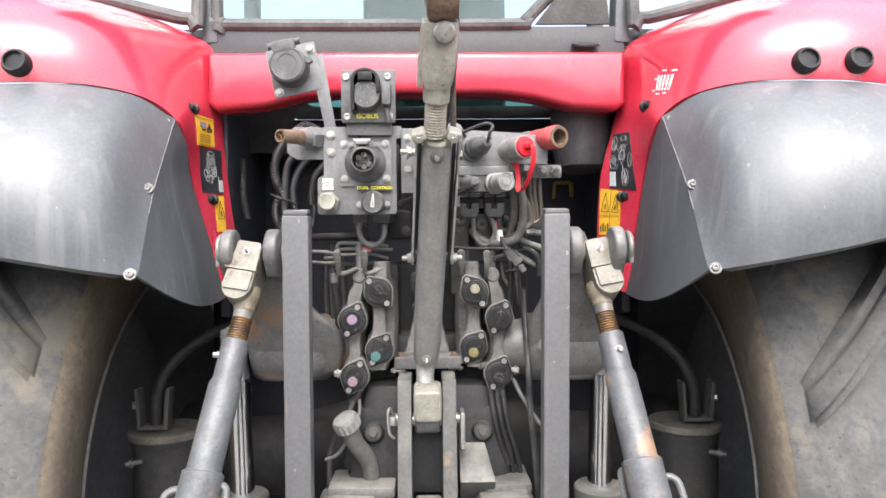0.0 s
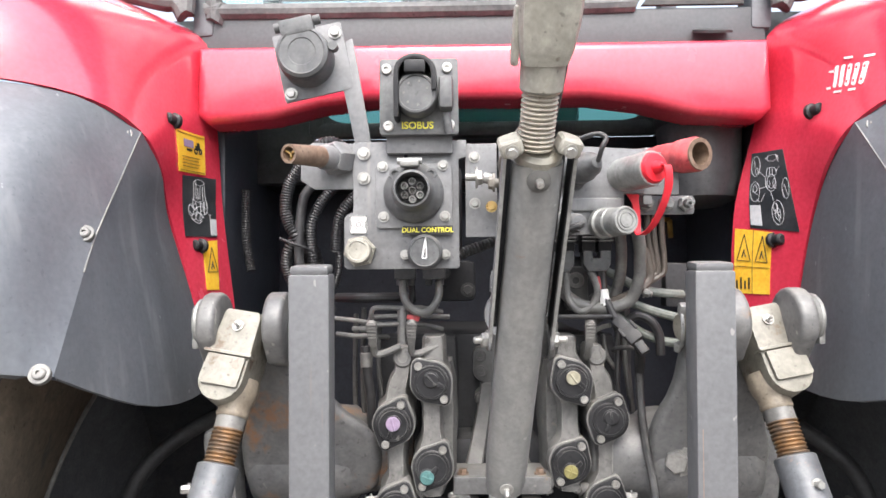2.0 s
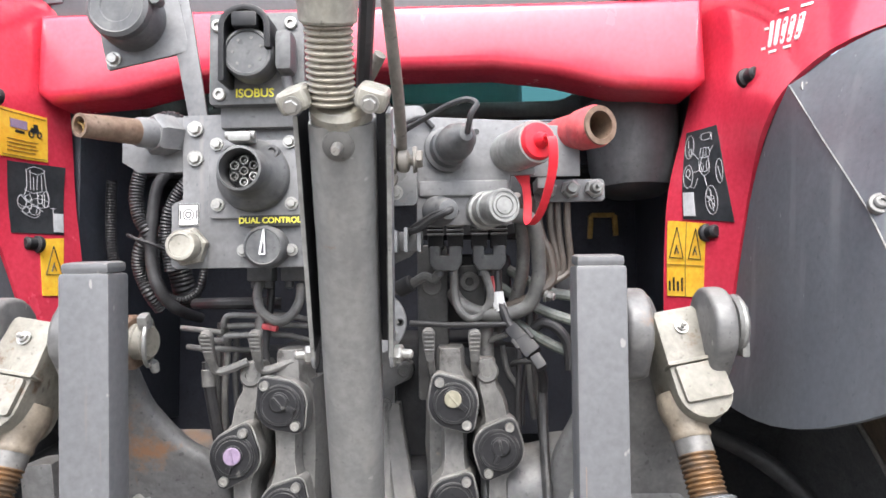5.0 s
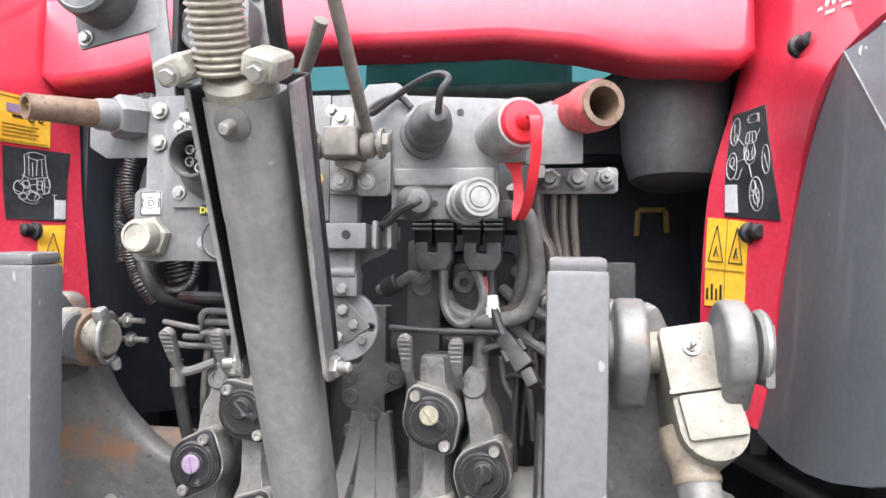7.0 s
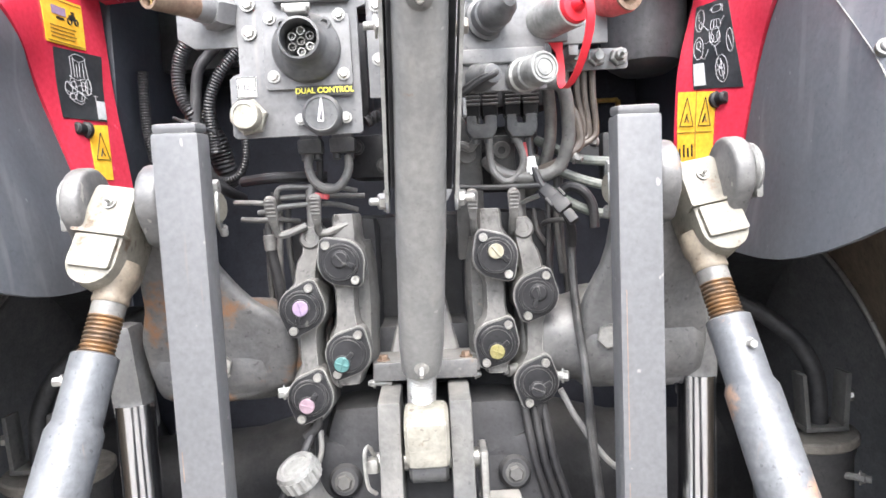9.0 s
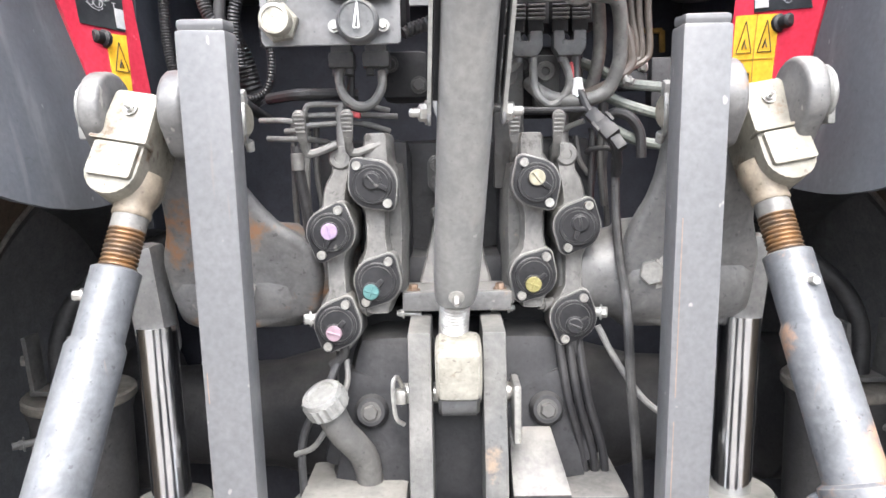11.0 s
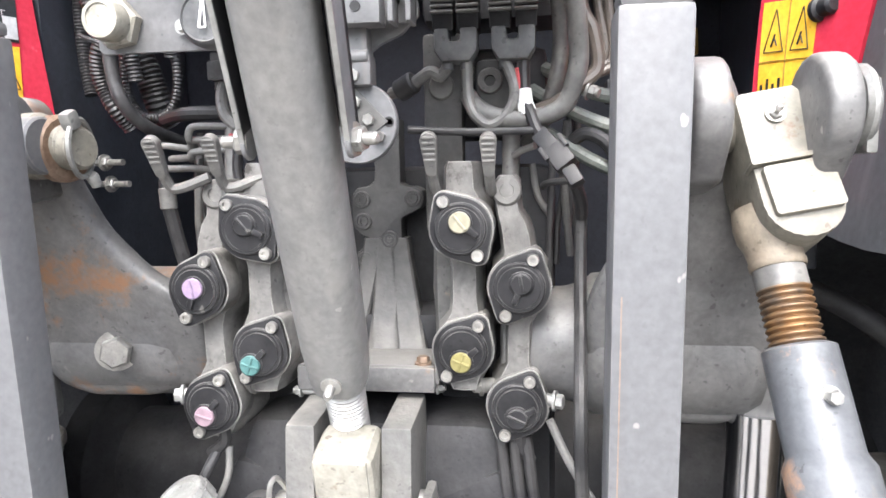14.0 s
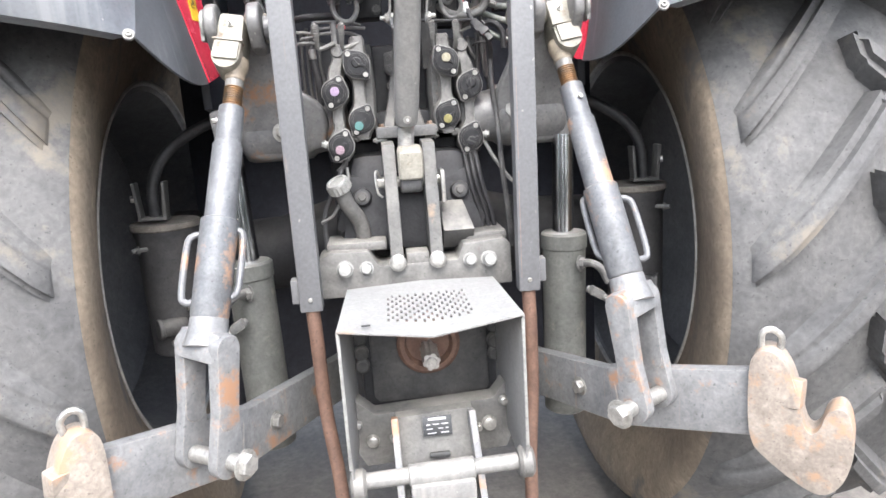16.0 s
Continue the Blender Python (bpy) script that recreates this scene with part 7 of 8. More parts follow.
# ---- pick-up hook rods, clamp stack and round sensor plate behind the top link ----
def build_clamp_stack():
    t = thing("hook_control_stack", "grey bolted clamp stack with round sensor plate", "control bracket", (0.013, 1.27, 1.42))
    b = B()
    prism(b, [(-.046, 1.681), (-.0045, 1.681), (-.0045, 1.558), (-.046, 1.558)], facing(1.256), 0.005, 0.0008)
    part("back_strip", b, M_PANEL, t)
    b = B()
    prism(b, rounded(0.022, 0.078, 0.004, cx=0.0140, cz=1.624), facing(1.236), 0.006, 0.001)
    part("hinge_plate", b, M_ALU, t)
    b = B()
    prism(b, [(.0265, 1.602), (.030, 1.605), (.044, 1.606), (.049, 1.612), (.049, 1.642), (.060, 1.642), (.060, 1.584), (.056, 1.580), (.030, 1.580), (.0265, 1.584)], facing(1.243), 0.005, 0.001)
    part("backing_plate", b, M_PANEL, t)
    b = B()
    block(b, (0.0266, 1.205, 1.622), (0.031, 0.028, 0.0275), bev=0.004, seg=3)
    rod(b, (-0.012, 1.205, 1.621), (0.064, 1.205, 1.621), 0.0055)
    for x in (0.0004, 0.0490):
        lathe(b, [(0.0080, -0.0065), (0.0112, -0.004), (0.0120, 0), (0.0112, 0.004), (0.0080, 0.0065)], (x, 1.205, 1.620), (1, 0, 0), 24)
    for x, r in ((0.0107, 0.0135), (0.0600, 0.0135)):
        rod(b, (x - 0.0012, 1.205, 1.621), (x + 0.0012, 1.205, 1.621), r, bev=0.0006)
    block(b, (0.0300, 1.211, 1.605), (0.026, 0.012, 0.012), rot=(0, 18, 0), bev=0.004)
    block(b, (0.0266, 1.224, 1.621), (0.024, 0.030, 0.020), bev=0.002)
    hexbolt(b, (0.0615, 1.205, 1.622), (1, 0, 0), 0.0095, 0.007)
    hexbolt(b, (-0.012, 1.205, 1.622), (-1, 0, 0), 0.0085, 0.007)
    part("hinge", b, M_RODDUST, t, "dusty steel hinge")
    for x, z, r in ((.013, 1.6535, .006), (.014, 1.5945, .006), (-.013, 1.596, .0055), (.037, 1.594, .006), (-.034, 1.663, .0055), (-.034, 1.602, .0055), (.004, 1.66, .0045)):
        b = B()
        hexbolt(b, (x, 1.236 if 0 < x < 0.03 else 1.243 if x > -0.02 else 1.256, z), (0, -1, 0), r, 0.005)
        part("bolt", b, M_BRASS if x == -.013 else M_ZINC, t)
    b = B()
    thread(b, (-0.046, 1.225, 1.632), (-0.030, 1.222, 1.631), 0.005, 0.0022, 16)
    hexbolt(b, (-0.033, 1.224, 1.631), (1, 0, 0), 0.010, 0.008)
    rod(b, (-0.024, 1.222, 1.631), (-0.012, 1.222, 1.628), 0.007)
    part("adjuster", b, M_ZINC, t)
    b = B()
    block(b, (0.010, 1.266, 1.560), (0.0285, 0.018, 0.09), bev=0.002)
    part("stem", b, M_PANEL, t)
    b = B()
    block(b, (0.016, 1.248, 1.542), (0.046, 0.024, 0.024), bev=0.002)
    block(b, (0.048, 1.246, 1.543), (0.004, 0.026, 0.026), bev=0.001)
    block(b, (0.062, 1.246, 1.543), (0.004, 0.026, 0.026), bev=0.001)
    block(b, (0.049, 1.257, 1.543), (0.030, 0.004, 0.020), bev=0.001)
    part("clamp", b, M_PANEL, t)
    # a black disc on the face paints the dark of a drilled hole
    b = B()
    lathe(b, [(0.0042, 0), (0.0042, 0.001), (0, 0.001)], (0.020, 1.2358, 1.543), (0, -1, 0), 14)
    part("hole", b, M_BLACK, t)
    b = B()
    prism(b, [(-.0155, 1.4850), (.0265, 1.4850), (.0265, 1.507), (.0245, 1.5115), (.0240, 1.537), (-.0045, 1.537), (-.0050, 1.512), (-.0145, 1.5085)], facing(1.252), 0.022, 0.003)
    rod(b, (-0.014, 1.2545, 1.508), (0.025, 1.2545, 1.508), 0.0055, bev=0.001)
    prism(b, [(.022, 1.512), (.031, 1.519), (.050, 1.527), (.064, 1.541), (.064, 1.553), (.022, 1.553)], facing(1.268), 0.006, 0.001)
    part("saddle", b, M_PANEL, t)
    b = B()
    lathe(b, [(0.034, 0.010), (0.034, 0.001), (0.033, 0.0), (0, 0.0)], (0.011, 1.262, 1.456), (0, 1, 0), 44)
    disc = part("sensor_disc", b, M_PANEL, t, "round grey bolted disc")
    b = B()
    prism(b, [(-.018, 1.457), (.011, 1.484), (.038, 1.456), (.012, 1.438)], facing(1.2600), 0.002, 0.0005)
    part("disc_plate", b, M_CAST, disc)
    for x, z, r in ((-.009, 1.4925, .0055), (.0125, 1.4925, .0055), (-.012, 1.459, .0052), (.022, 1.458, .0052), (.007, 1.446, .0052), (.011, 1.472, .0055), (.031, 1.444, .0052), (-.012, 1.478, .004)):
        b = B()
        hexbolt(b, (x, 1.2515 if z > 1.485 else 1.2595, z), (0, -1, 0), r, 0.004, washer=False)
        part("bolt", b, M_ZINC if x < 0.03 else M_CAST, disc)
    b = B()
    lathe(b, [(0.0042, 0), (0.0042, 0.0008), (0.0026, 0.0008), (0.0026, 0), (0, 0)], (0.0385, 1.2618, 1.456), (0, -1, 0), 14)
    part("stamp_mark", b, M_BLACK, disc)
    return t


build_clamp_stack()

t = thing("hook_release_rods", "two dusty bent grey hook release rods", "release rod", (0.02, 1.2, 1.61))
for pts in ([(0.0008, 1.205, 1.622), (-0.001, 1.19, 1.632), (-0.0035, 1.17, 1.640), (0.0007, 1.1537, 1.6492), (0.0146, 1.139, 1.669), (0.0274, 1.1232, 1.6833), (0.038, 1.110, 1.696)], [(0.049, 1.205, 1.622), (0.0477, 1.205, 1.6315), (0.0489, 1.18, 1.6474), (0.0494, 1.145, 1.6746), (0.0477, 1.11, 1.7104), (0.047, 1.08, 1.74), (0.047, 1.03, 1.80)]):
    b = B()
    tube(b, pts, 0.0056, 12)
    part("rod", b, M_RODDUST, t)


# ---- plug connectors, hoses and pipes ----
def build_twin_plug(x):
    t = thing("valve_plug_connector", "grey two-pole plug under ribbed black solenoid caps", "plug connector", (x, 1.34, 1.51), "valve plug connectors")
    b = B()
    prism(b, [(x - .0195, 1.5415), (x - .006, 1.5415), (x - .006, 1.530), (x + .004, 1.530), (x + .004, 1.5415), (x + .0195, 1.5415), (x + .0195, 1.522), (x + .013, 1.512), (x - .013, 1.512), (x - .0195, 1.522)], facing(1.322), 0.024, 0.003)
    part("plug", b, M_PLUG, t)
    for k in (-1, 1):
        b = B()
        block(b, (x + k * 0.0115, 1.337, 1.563), (0.019, 0.028, 0.048), bev=0.002)
        cap = part("solenoid_cap", b, M_CAP, t, "ribbed black cap")
        # ribs much paler than their black cap: their lit look put into colour
        for j in range(4):
            b = B()
            block(b, (x + k * 0.0115, 1.320, 1.5545 + 0.0048 * j), (0.0205, 0.007, 0.0024), bev=0.0008, seg=1)
            part("rib", b, M_PIPE, cap)
        b = B()
        rod(b, (x + k * 0.008, 1.334, 1.516), (x + k * 0.008, 1.334, 1.506), 0.0052)
        part("nozzle", b, M_SOCKET, t)
    return t


build_twin_plug(0.0875)
build_twin_plug(0.139)


def hose(name, label, pts, r, mat, rib=0.0, pitch=0.006, cat="hose", group="", seg=10):
    b = B()
    tube(b, pts, r, seg, 8, rib, pitch)
    return tagged(part(name, b, mat, None), label, cat, group)


HB = "black hoses and leads behind the hitch"
for pts in ([(.0965, 1.334, 1.515), (.098, 1.333, 1.48), (.106, 1.33, 1.462), (.119, 1.33, 1.456), (.135, 1.33, 1.468), (.140, 1.33, 1.487), (.131, 1.334, 1.514)],):
    hose("plug_lead", "grey looped lead between two plugs", pts, 0.0052, M_PIPE, cat="cable", group=HB)
hose("plug_lead", "grey lead with ribbed sleeve into a plug", [(.0795, 1.335, 1.51), (.072, 1.34, 1.502), (.062, 1.34, 1.506), (.05, 1.345, 1.500), (.036, 1.35, 1.492), (.02, 1.36, 1.49)], 0.0058, M_PIPE, cat="cable", group=HB)
b = B()
rod(b, (.046, 1.346, 1.499), (.028, 1.354, 1.4905), 0.0105, bev=0.002)
tagged(part("cable_sleeve", b, M_HOSE, None), "dark fat sleeve on a grey lead", "cable sleeve")
hose("plug_lead", "dark lead with white tape below a plug", [(.148, 1.334, 1.512), (.148, 1.333, 1.495), (.149, 1.33, 1.476), (.154, 1.325, 1.464), (.161, 1.32, 1.447), (.180, 1.312, 1.426), (.192, 1.315, 1.404), (.199, 1.33, 1.385), (.200, 1.34, 1.37)], 0.0058, M_HOSE, cat="cable", group=HB)
hose("sheathed_cable", "dusty grey-black cable hanging down past the lift arm", [(.198, 1.335, 1.392), (.200, 1.345, 1.37), (.199, 1.335, 1.32), (.198, 1.31, 1.27), (.195, 1.262, 1.22), (.196, 1.245, 1.14), (.204, 1.242, 1.05), (.212, 1.25, 0.96)], 0.0058, M_CABLE, cat="cable", group=HB)
b = B()
tube(b, [(.1485, 1.331, 1.486), (.150, 1.329, 1.470)], 0.0066, 10)
for k in range(6):
    a = k * 1.05
    tube(b, [(.1495 + .005 * math.cos(a), 1.3285 + .004 * math.sin(a), 1.474), (.151 + .006 * math.cos(a), 1.327 + .005 * math.sin(a), 1.466 - .002 * (k % 3))], 0.0022, 5)
tagged(part("tape_wrap", b, M_WHITE, None), "frayed white tape wrapped round a lead", "tape")
b = B()
beam_between(b, (.162, 1.318, 1.445), (.174, 1.308, 1.431), .016, .013, .002)
beam_between(b, (.173, 1.309, 1.433), (.186, 1.298, 1.416), .020, .015, .003)
for k in (-1, 1):
    beam_between(b, (.170 + k * .008, 1.304, 1.438 + k * .006), (.177 + k * .008, 1.298, 1.428 + k * .006), .004, .006, .001)
beam_between(b, (.186, 1.297, 1.415), (.194, 1.288, 1.401), .013, .012, .003)
tagged(part("inline_connector", b, M_HOSE, None), "dark plastic inline connector on a lead", "connector")
hose("steel_pipe", "bent grey steel pipe under the couplings", [(.150, 1.292, 1.572), (.170, 1.29, 1.572), (.184, 1.29, 1.567), (.191, 1.297, 1.550), (.195, 1.31, 1.519), (.194, 1.315, 1.498), (.183, 1.325, 1.470), (.155, 1.33, 1.460), (.123, 1.335, 1.463), (.104, 1.34, 1.473), (.095, 1.36, 1.485)], 0.0085, M_PIPE, cat="pipe", seg=14)
hose("steel_pipe", "grey steel pipe behind the bent one", [(.170, 1.33, 1.60), (.180, 1.355, 1.564), (.182, 1.36, 1.529), (.177, 1.36, 1.494), (.165, 1.37, 1.46), (.15, 1.39, 1.44)], 0.0080, M_PIPE, cat="pipe", seg=14)
hose("nipple_pipe", "brown-grey steel pipe below the nipples", [(.194, 1.325, 1.598), (.196, 1.325, 1.57), (.200, 1.325, 1.549), (.208, 1.325, 1.533), (.212, 1.325, 1.502), (.197, 1.32, 1.487), (.181, 1.33, 1.476), (.160, 1.34, 1.468)], 0.0062, M_BROWNPIPE, cat="pipe", group="thin nipple pipes")
for x, x2, zz in ((.204, .211, 1.517), (.213, .2175, 1.515), (.224, .2265, 1.517)):
    hose("nipple_pipe", "thin brown-grey steel pipe below the nipples", [(x + .008, 1.330, 1.596), (x + .008, 1.330, 1.56), (x2 + .008, 1.33, zz), (x2, 1.33, 1.504), (.199, 1.325, 1.490), (.183, 1.345, 1.478), (.165, 1.37, 1.468)], 0.0042, M_BROWNPIPE, cat="pipe", group="thin nipple pipes")
hose("hydraulic_hose", "dark hose looped behind the lead", [(.192, 1.37, 1.44), (.205, 1.365, 1.447), (.222, 1.36, 1.440), (.234, 1.36, 1.42), (.236, 1.36, 1.39)], 0.0065, M_HOSE, group=HB)
for pts in ([(.19, 1.372, 1.48), (.191, 1.37, 1.44), (.193, 1.37, 1.40), (.19, 1.375, 1.36)], [(.174, 1.36, 1.425), (.173, 1.358, 1.39), (.171, 1.355, 1.345), (.172, 1.36, 1.30)], [(.165, 1.352, 1.398), (.170, 1.345, 1.402), (.188, 1.34, 1.403), (.197, 1.34, 1.397), (.200, 1.342, 1.382)], [(.138, 1.345, 1.427), (.146, 1.34, 1.432), (.158, 1.333, 1.436)], [(.178, 1.39, 1.43), (.186, 1.39, 1.40), (.180, 1.385, 1.36), (.178, 1.38, 1.32)], [(.155, 1.37, 1.42), (.160, 1.37, 1.39), (.172, 1.37, 1.37)]):
    hose("thin_lead", "thin dark grey lead among the pipes", pts, 0.0034, M_PIPE if len(pts) == 3 else M_HOSE, cat="cable", group=HB)
b = B()
rod(b, (.199, 1.325, 1.484), (.213, 1.318, 1.479), 0.004)
hexbolt(b, (.204, 1.322, 1.482), (0.9, -0.3, -0.3), 0.0062, 0.007)
tagged(part("pipe_union", b, M_PIPE, None), "small grey elbow union on the pipes", "pipe fitting")
for pts in ([(.165, 1.40, 1.515), (.191, 1.37, 1.497), (.217, 1.37, 1.484), (.258, 1.37, 1.478), (.275, 1.38, 1.477)], [(.155, 1.39, 1.492), (.178, 1.37, 1.476), (.216, 1.37, 1.458), (.258, 1.37, 1.445), (.285, 1.375, 1.44)], [(.150, 1.39, 1.462), (.177, 1.37, 1.444), (.208, 1.37, 1.424), (.237, 1.37, 1.411), (.266, 1.37, 1.406), (.295, 1.375, 1.406)]):
    hose("hydraulic_hose", "dusty pale grey hydraulic hose to the lift arm", pts, 0.0068, M_HOSEGREEN, group=HB)
b = B()
block(b, (.29, 1.46, 1.49), (.035, .03, .07), bev=.004)
block(b, (.25, 1.46, 1.495), (.035, .03, .025), bev=.004)
tagged(part("hose_manifold", b, M_DARK, None), "dark block at the end of the hoses", "manifold")
b = B()
hexbolt(b, (.262, 1.445, 1.512), (-1, -0.4, 0), 0.006, 0.008)
tagged(part("bolt", b, M_ZINC, None), "zinc bolt beside the hoses", "bolt")
b = B()
tube(b, [(.142, 1.331, 1.505), (.1435, 1.329, 1.49), (.1425, 1.329, 1.478)], 0.0022, 6)
tagged(part("red_wire", b, M_REDPIPE, None), "short faded red wire beside the tape", "wire")
hose("linkage_rod", "thin black linkage rod across the housing", [(.045, 1.31, 1.452), (.10, 1.315, 1.449), (.165, 1.32, 1.449)], 0.0035, M_HOSE, cat="rod")
# corrugated looms at the other side
LOOM = "black corrugated cable loom"
for pts, r in (([(-.265, 1.312, 1.672), (-.252, 1.305, 1.689), (-.232, 1.30, 1.695), (-.214, 1.305, 1.687), (-.20, 1.32, 1.67)], .0085),
               ([(-.285, 1.39, 1.690), (-.300, 1.395, 1.672), (-.315, 1.40, 1.648), (-.320, 1.40, 1.618), (-.315, 1.40, 1.59), (-.305, 1.40, 1.572), (-.300, 1.41, 1.555)], .0098),
               ([(-.300, 1.405, 1.585), (-.307, 1.405, 1.568), (-.316, 1.405, 1.551), (-.321, 1.41, 1.53), (-.318, 1.415, 1.51), (-.308, 1.415, 1.49), (-.30, 1.43, 1.47)], .0092),
               ([(-.235, 1.405, 1.658), (-.255, 1.405, 1.637), (-.271, 1.405, 1.615), (-.281, 1.405, 1.588), (-.283, 1.41, 1.56), (-.280, 1.415, 1.52)], .0086),
               ([(-.205, 1.42, 1.645), (-.236, 1.42, 1.61), (-.247, 1.43, 1.576), (-.25, 1.44, 1.55)], .0090),
               ([(-.300, 1.44, 1.58), (-.308, 1.44, 1.557), (-.309, 1.44, 1.527), (-.305, 1.44, 1.503), (-.292, 1.44, 1.485), (-.274, 1.44, 1.481), (-.256, 1.44, 1.489), (-.247, 1.44, 1.508), (-.245, 1.44, 1.538), (-.25, 1.44, 1.56)], .0060),
               ([(-.42, 1.525, 1.66), (-.421, 1.525, 1.62), (-.420, 1.525, 1.57), (-.41, 1.52, 1.52)], .0085)):
    hose("corrugated_loom", LOOM, pts, r, M_LOOM, 0.15, 0.0042, group=HB, seg=14)
hose("corrugated_loom", "fat black corrugated loom", [(-.305, 1.452, 1.585), (-.300, 1.452, 1.559), (-.291, 1.452, 1.54), (-.285, 1.455, 1.519), (-.281, 1.46, 1.498), (-.279, 1.475, 1.48)], 0.0165, M_LOOM, 0.10, 0.0050, group=HB, seg=18)
hose("air_hose", "smooth dark grey air hose", [(-.262, 1.395, 1.662), (-.275, 1.40, 1.652), (-.291, 1.40, 1.632), (-.297, 1.40, 1.60), (-.300, 1.40, 1.551), (-.297, 1.40, 1.52), (-.290, 1.40, 1.499), (-.282, 1.41, 1.480), (-.272, 1.43, 1.466), (-.262, 1.47, 1.455)], 0.0075, M_RUBBER, group=HB, seg=14)
b = B()
tube(b, [(-.327, 1.392, 1.567), (-.31, 1.386, 1.560), (-.29, 1.388, 1.553), (-.274, 1.397, 1.545)], 0.0024, 6)
tagged(part("cable_tie", b, M_CAP, None), "black plastic tie round the looms", "cable tie")
PIPES = "thin steel pipes above the valves"
for pts, r in (([(-.183, 1.36, 1.44), (-.182, 1.342, 1.45), (-.180, 1.34, 1.459), (-.172, 1.34, 1.463), (-.138, 1.34, 1.462), (-.11, 1.345, 1.462), (-.08, 1.36, 1.455)], .0036),
               ([(-.190, 1.36, 1.43), (-.183, 1.347, 1.447), (-.172, 1.345, 1.450), (-.12, 1.345, 1.450), (-.07, 1.36, 1.448)], .0036),
               ([(-.245, 1.37, 1.447), (-.211, 1.35, 1.445), (-.19, 1.35, 1.442), (-.17, 1.36, 1.438)], .0034),
               ([(-.21, 1.355, 1.432), (-.182, 1.342, 1.433), (-.174, 1.34, 1.438), (-.114, 1.34, 1.439), (-.08, 1.36, 1.43)], .0036),
               ([(-.235, 1.365, 1.424), (-.206, 1.35, 1.422), (-.183, 1.35, 1.422), (-.16, 1.37, 1.418)], .0036),
               ([(-.183, 1.36, 1.432), (-.185, 1.36, 1.40), (-.187, 1.36, 1.36), (-.186, 1.365, 1.30)], .0040)):
    hose("hydraulic_pipe", "thin bent grey hydraulic pipe", pts, r, M_PIPE, cat="pipe", group=PIPES)
hose("hydraulic_pipe", "thicker grey pipe above the thin ones", [(-.24, 1.40, 1.476), (-.195, 1.36, 1.477), (-.156, 1.36, 1.477), (-.12, 1.37, 1.476)], 0.0072, M_HOSE, cat="pipe", group=PIPES)
hose("air_hose", "dark hose with grey sleeve below a lever", [(-.185, 1.30, 1.412), (-.184, 1.30, 1.395), (-.183, 1.302, 1.379), (-.179, 1.31, 1.34), (-.178, 1.33, 1.29)], 0.0068, M_HOSE, group=HB)
b = B()
rod(b, (-.1845, 1.30, 1.404), (-.1835, 1.30, 1.384), 0.0078, bev=0.001)
tagged(part("hose_sleeve", b, M_PIPE, None), "grey crimped sleeve on a hose", "hose sleeve")
for x, y, z0, z1 in ((-.20, 1.40, 1.46, 1.24), (-.215, 1.42, 1.45, 1.22), (-.172, 1.36, 1.44, 1.33), (.20, 1.40, 1.47, 1.30), (.188, 1.37, 1.46, 1.33)):
    hose("down_pipe", "thin dark pipe running down the housing", [(x, y, z0), (x - .002, y, (z0 + z1) / 2), (x + .004, y, z1)], 0.0038, M_DARKGREY, cat="pipe", group=PIPES)
for x, w in ((-.131, .030), (-.090, .032)):
    b = B()
    block(b, (x, 1.328, 1.512), (w, .026, .018), bev=0.003)
    block(b, (x, 1.328, 1.524), (w * .8, .022, .010), bev=0.002)
    for k in (-1, 1):
        rod(b, (x + k * w * .26, 1.328, 1.504), (x + k * w * .26, 1.326, 1.495), 0.005)
    tagged(part("cable_connector", b, M_SOCKET, None), "dark two-lead plug hanging under the socket panel", "connector", "plugs under the socket panel")
hose("plug_lead", "grey looped lead under the socket panel", [(-.131, 1.328, 1.508), (-.1345, 1.320, 1.490), (-.129, 1.313, 1.471), (-.117, 1.312, 1.4595), (-.104, 1.312, 1.457), (-.092, 1.313, 1.464), (-.084, 1.318, 1.480), (-.084, 1.326, 1.498)], 0.0056, M_PIPE, cat="cable", group=HB)
hose("plug_lead", "dark lead under the socket panel", [(-.122, 1.335, 1.506), (-.123, 1.335, 1.48), (-.126, 1.332, 1.45), (-.128, 1.33, 1.42), (-.122, 1.33, 1.40), (-.11, 1.335, 1.395)], 0.0045, M_HOSE, cat="cable", group=HB)
b = B()
block(b, (-.120, 1.322, 1.449), (.018, .012, .007), rot=(0, 12, 0), bev=0.002)
tagged(part("red_lead_tag", b, M_REDPIPE, None), "faded red tag on a lead", "tag")
for x0, x1 in ((-.065, -.02), (-.06, -.028)):
    hose("coil_sleeve", "ribbed black sleeve behind the panel", [(x0 + .01, 1.29, 1.535 + (x0 + .065)), (x0 + .03, 1.295, 1.545), (x1 + .02, 1.30, 1.555)], 0.0075, M_HOSE, 0.18, 0.005, group=HB)
for c, size in (((-.115, 1.33, 1.60), (.13, .06, .12)), ((.12, 1.40, 1.60), (.14, .07, .09)), ((-.06, 1.41, 1.50), (.06, .08, .06)), ((.12, 1.415, 1.49), (.10, .05, .09))):
    b = B()
    block(b, c, size, bev=0.011)
    cv = part("control_valve", b, M_DARK, None)
    tagged(cv, "dark oily control valve body behind the couplings", "control valve", "control valves")
    for k in (-1, 1):
        b = B()
        hexbolt(b, (c[0] + k * size[0] * 0.3, c[1] - size[1] / 2, c[2] - k * size[2] * 0.22), (0, -1, 0), 0.008, 0.007)
        part("valve_plug", b, M_IRON, cv)
b = B()
for y, z in ((1.55, 1.434), (1.56, 1.405)):
    rod(b, (-.448, y, z), (-.385, y - .012, z), 0.0042)
    hexbolt(b, (-.416, y - .006, z), (1, -0.2, 0), 0.0085, 0.008)
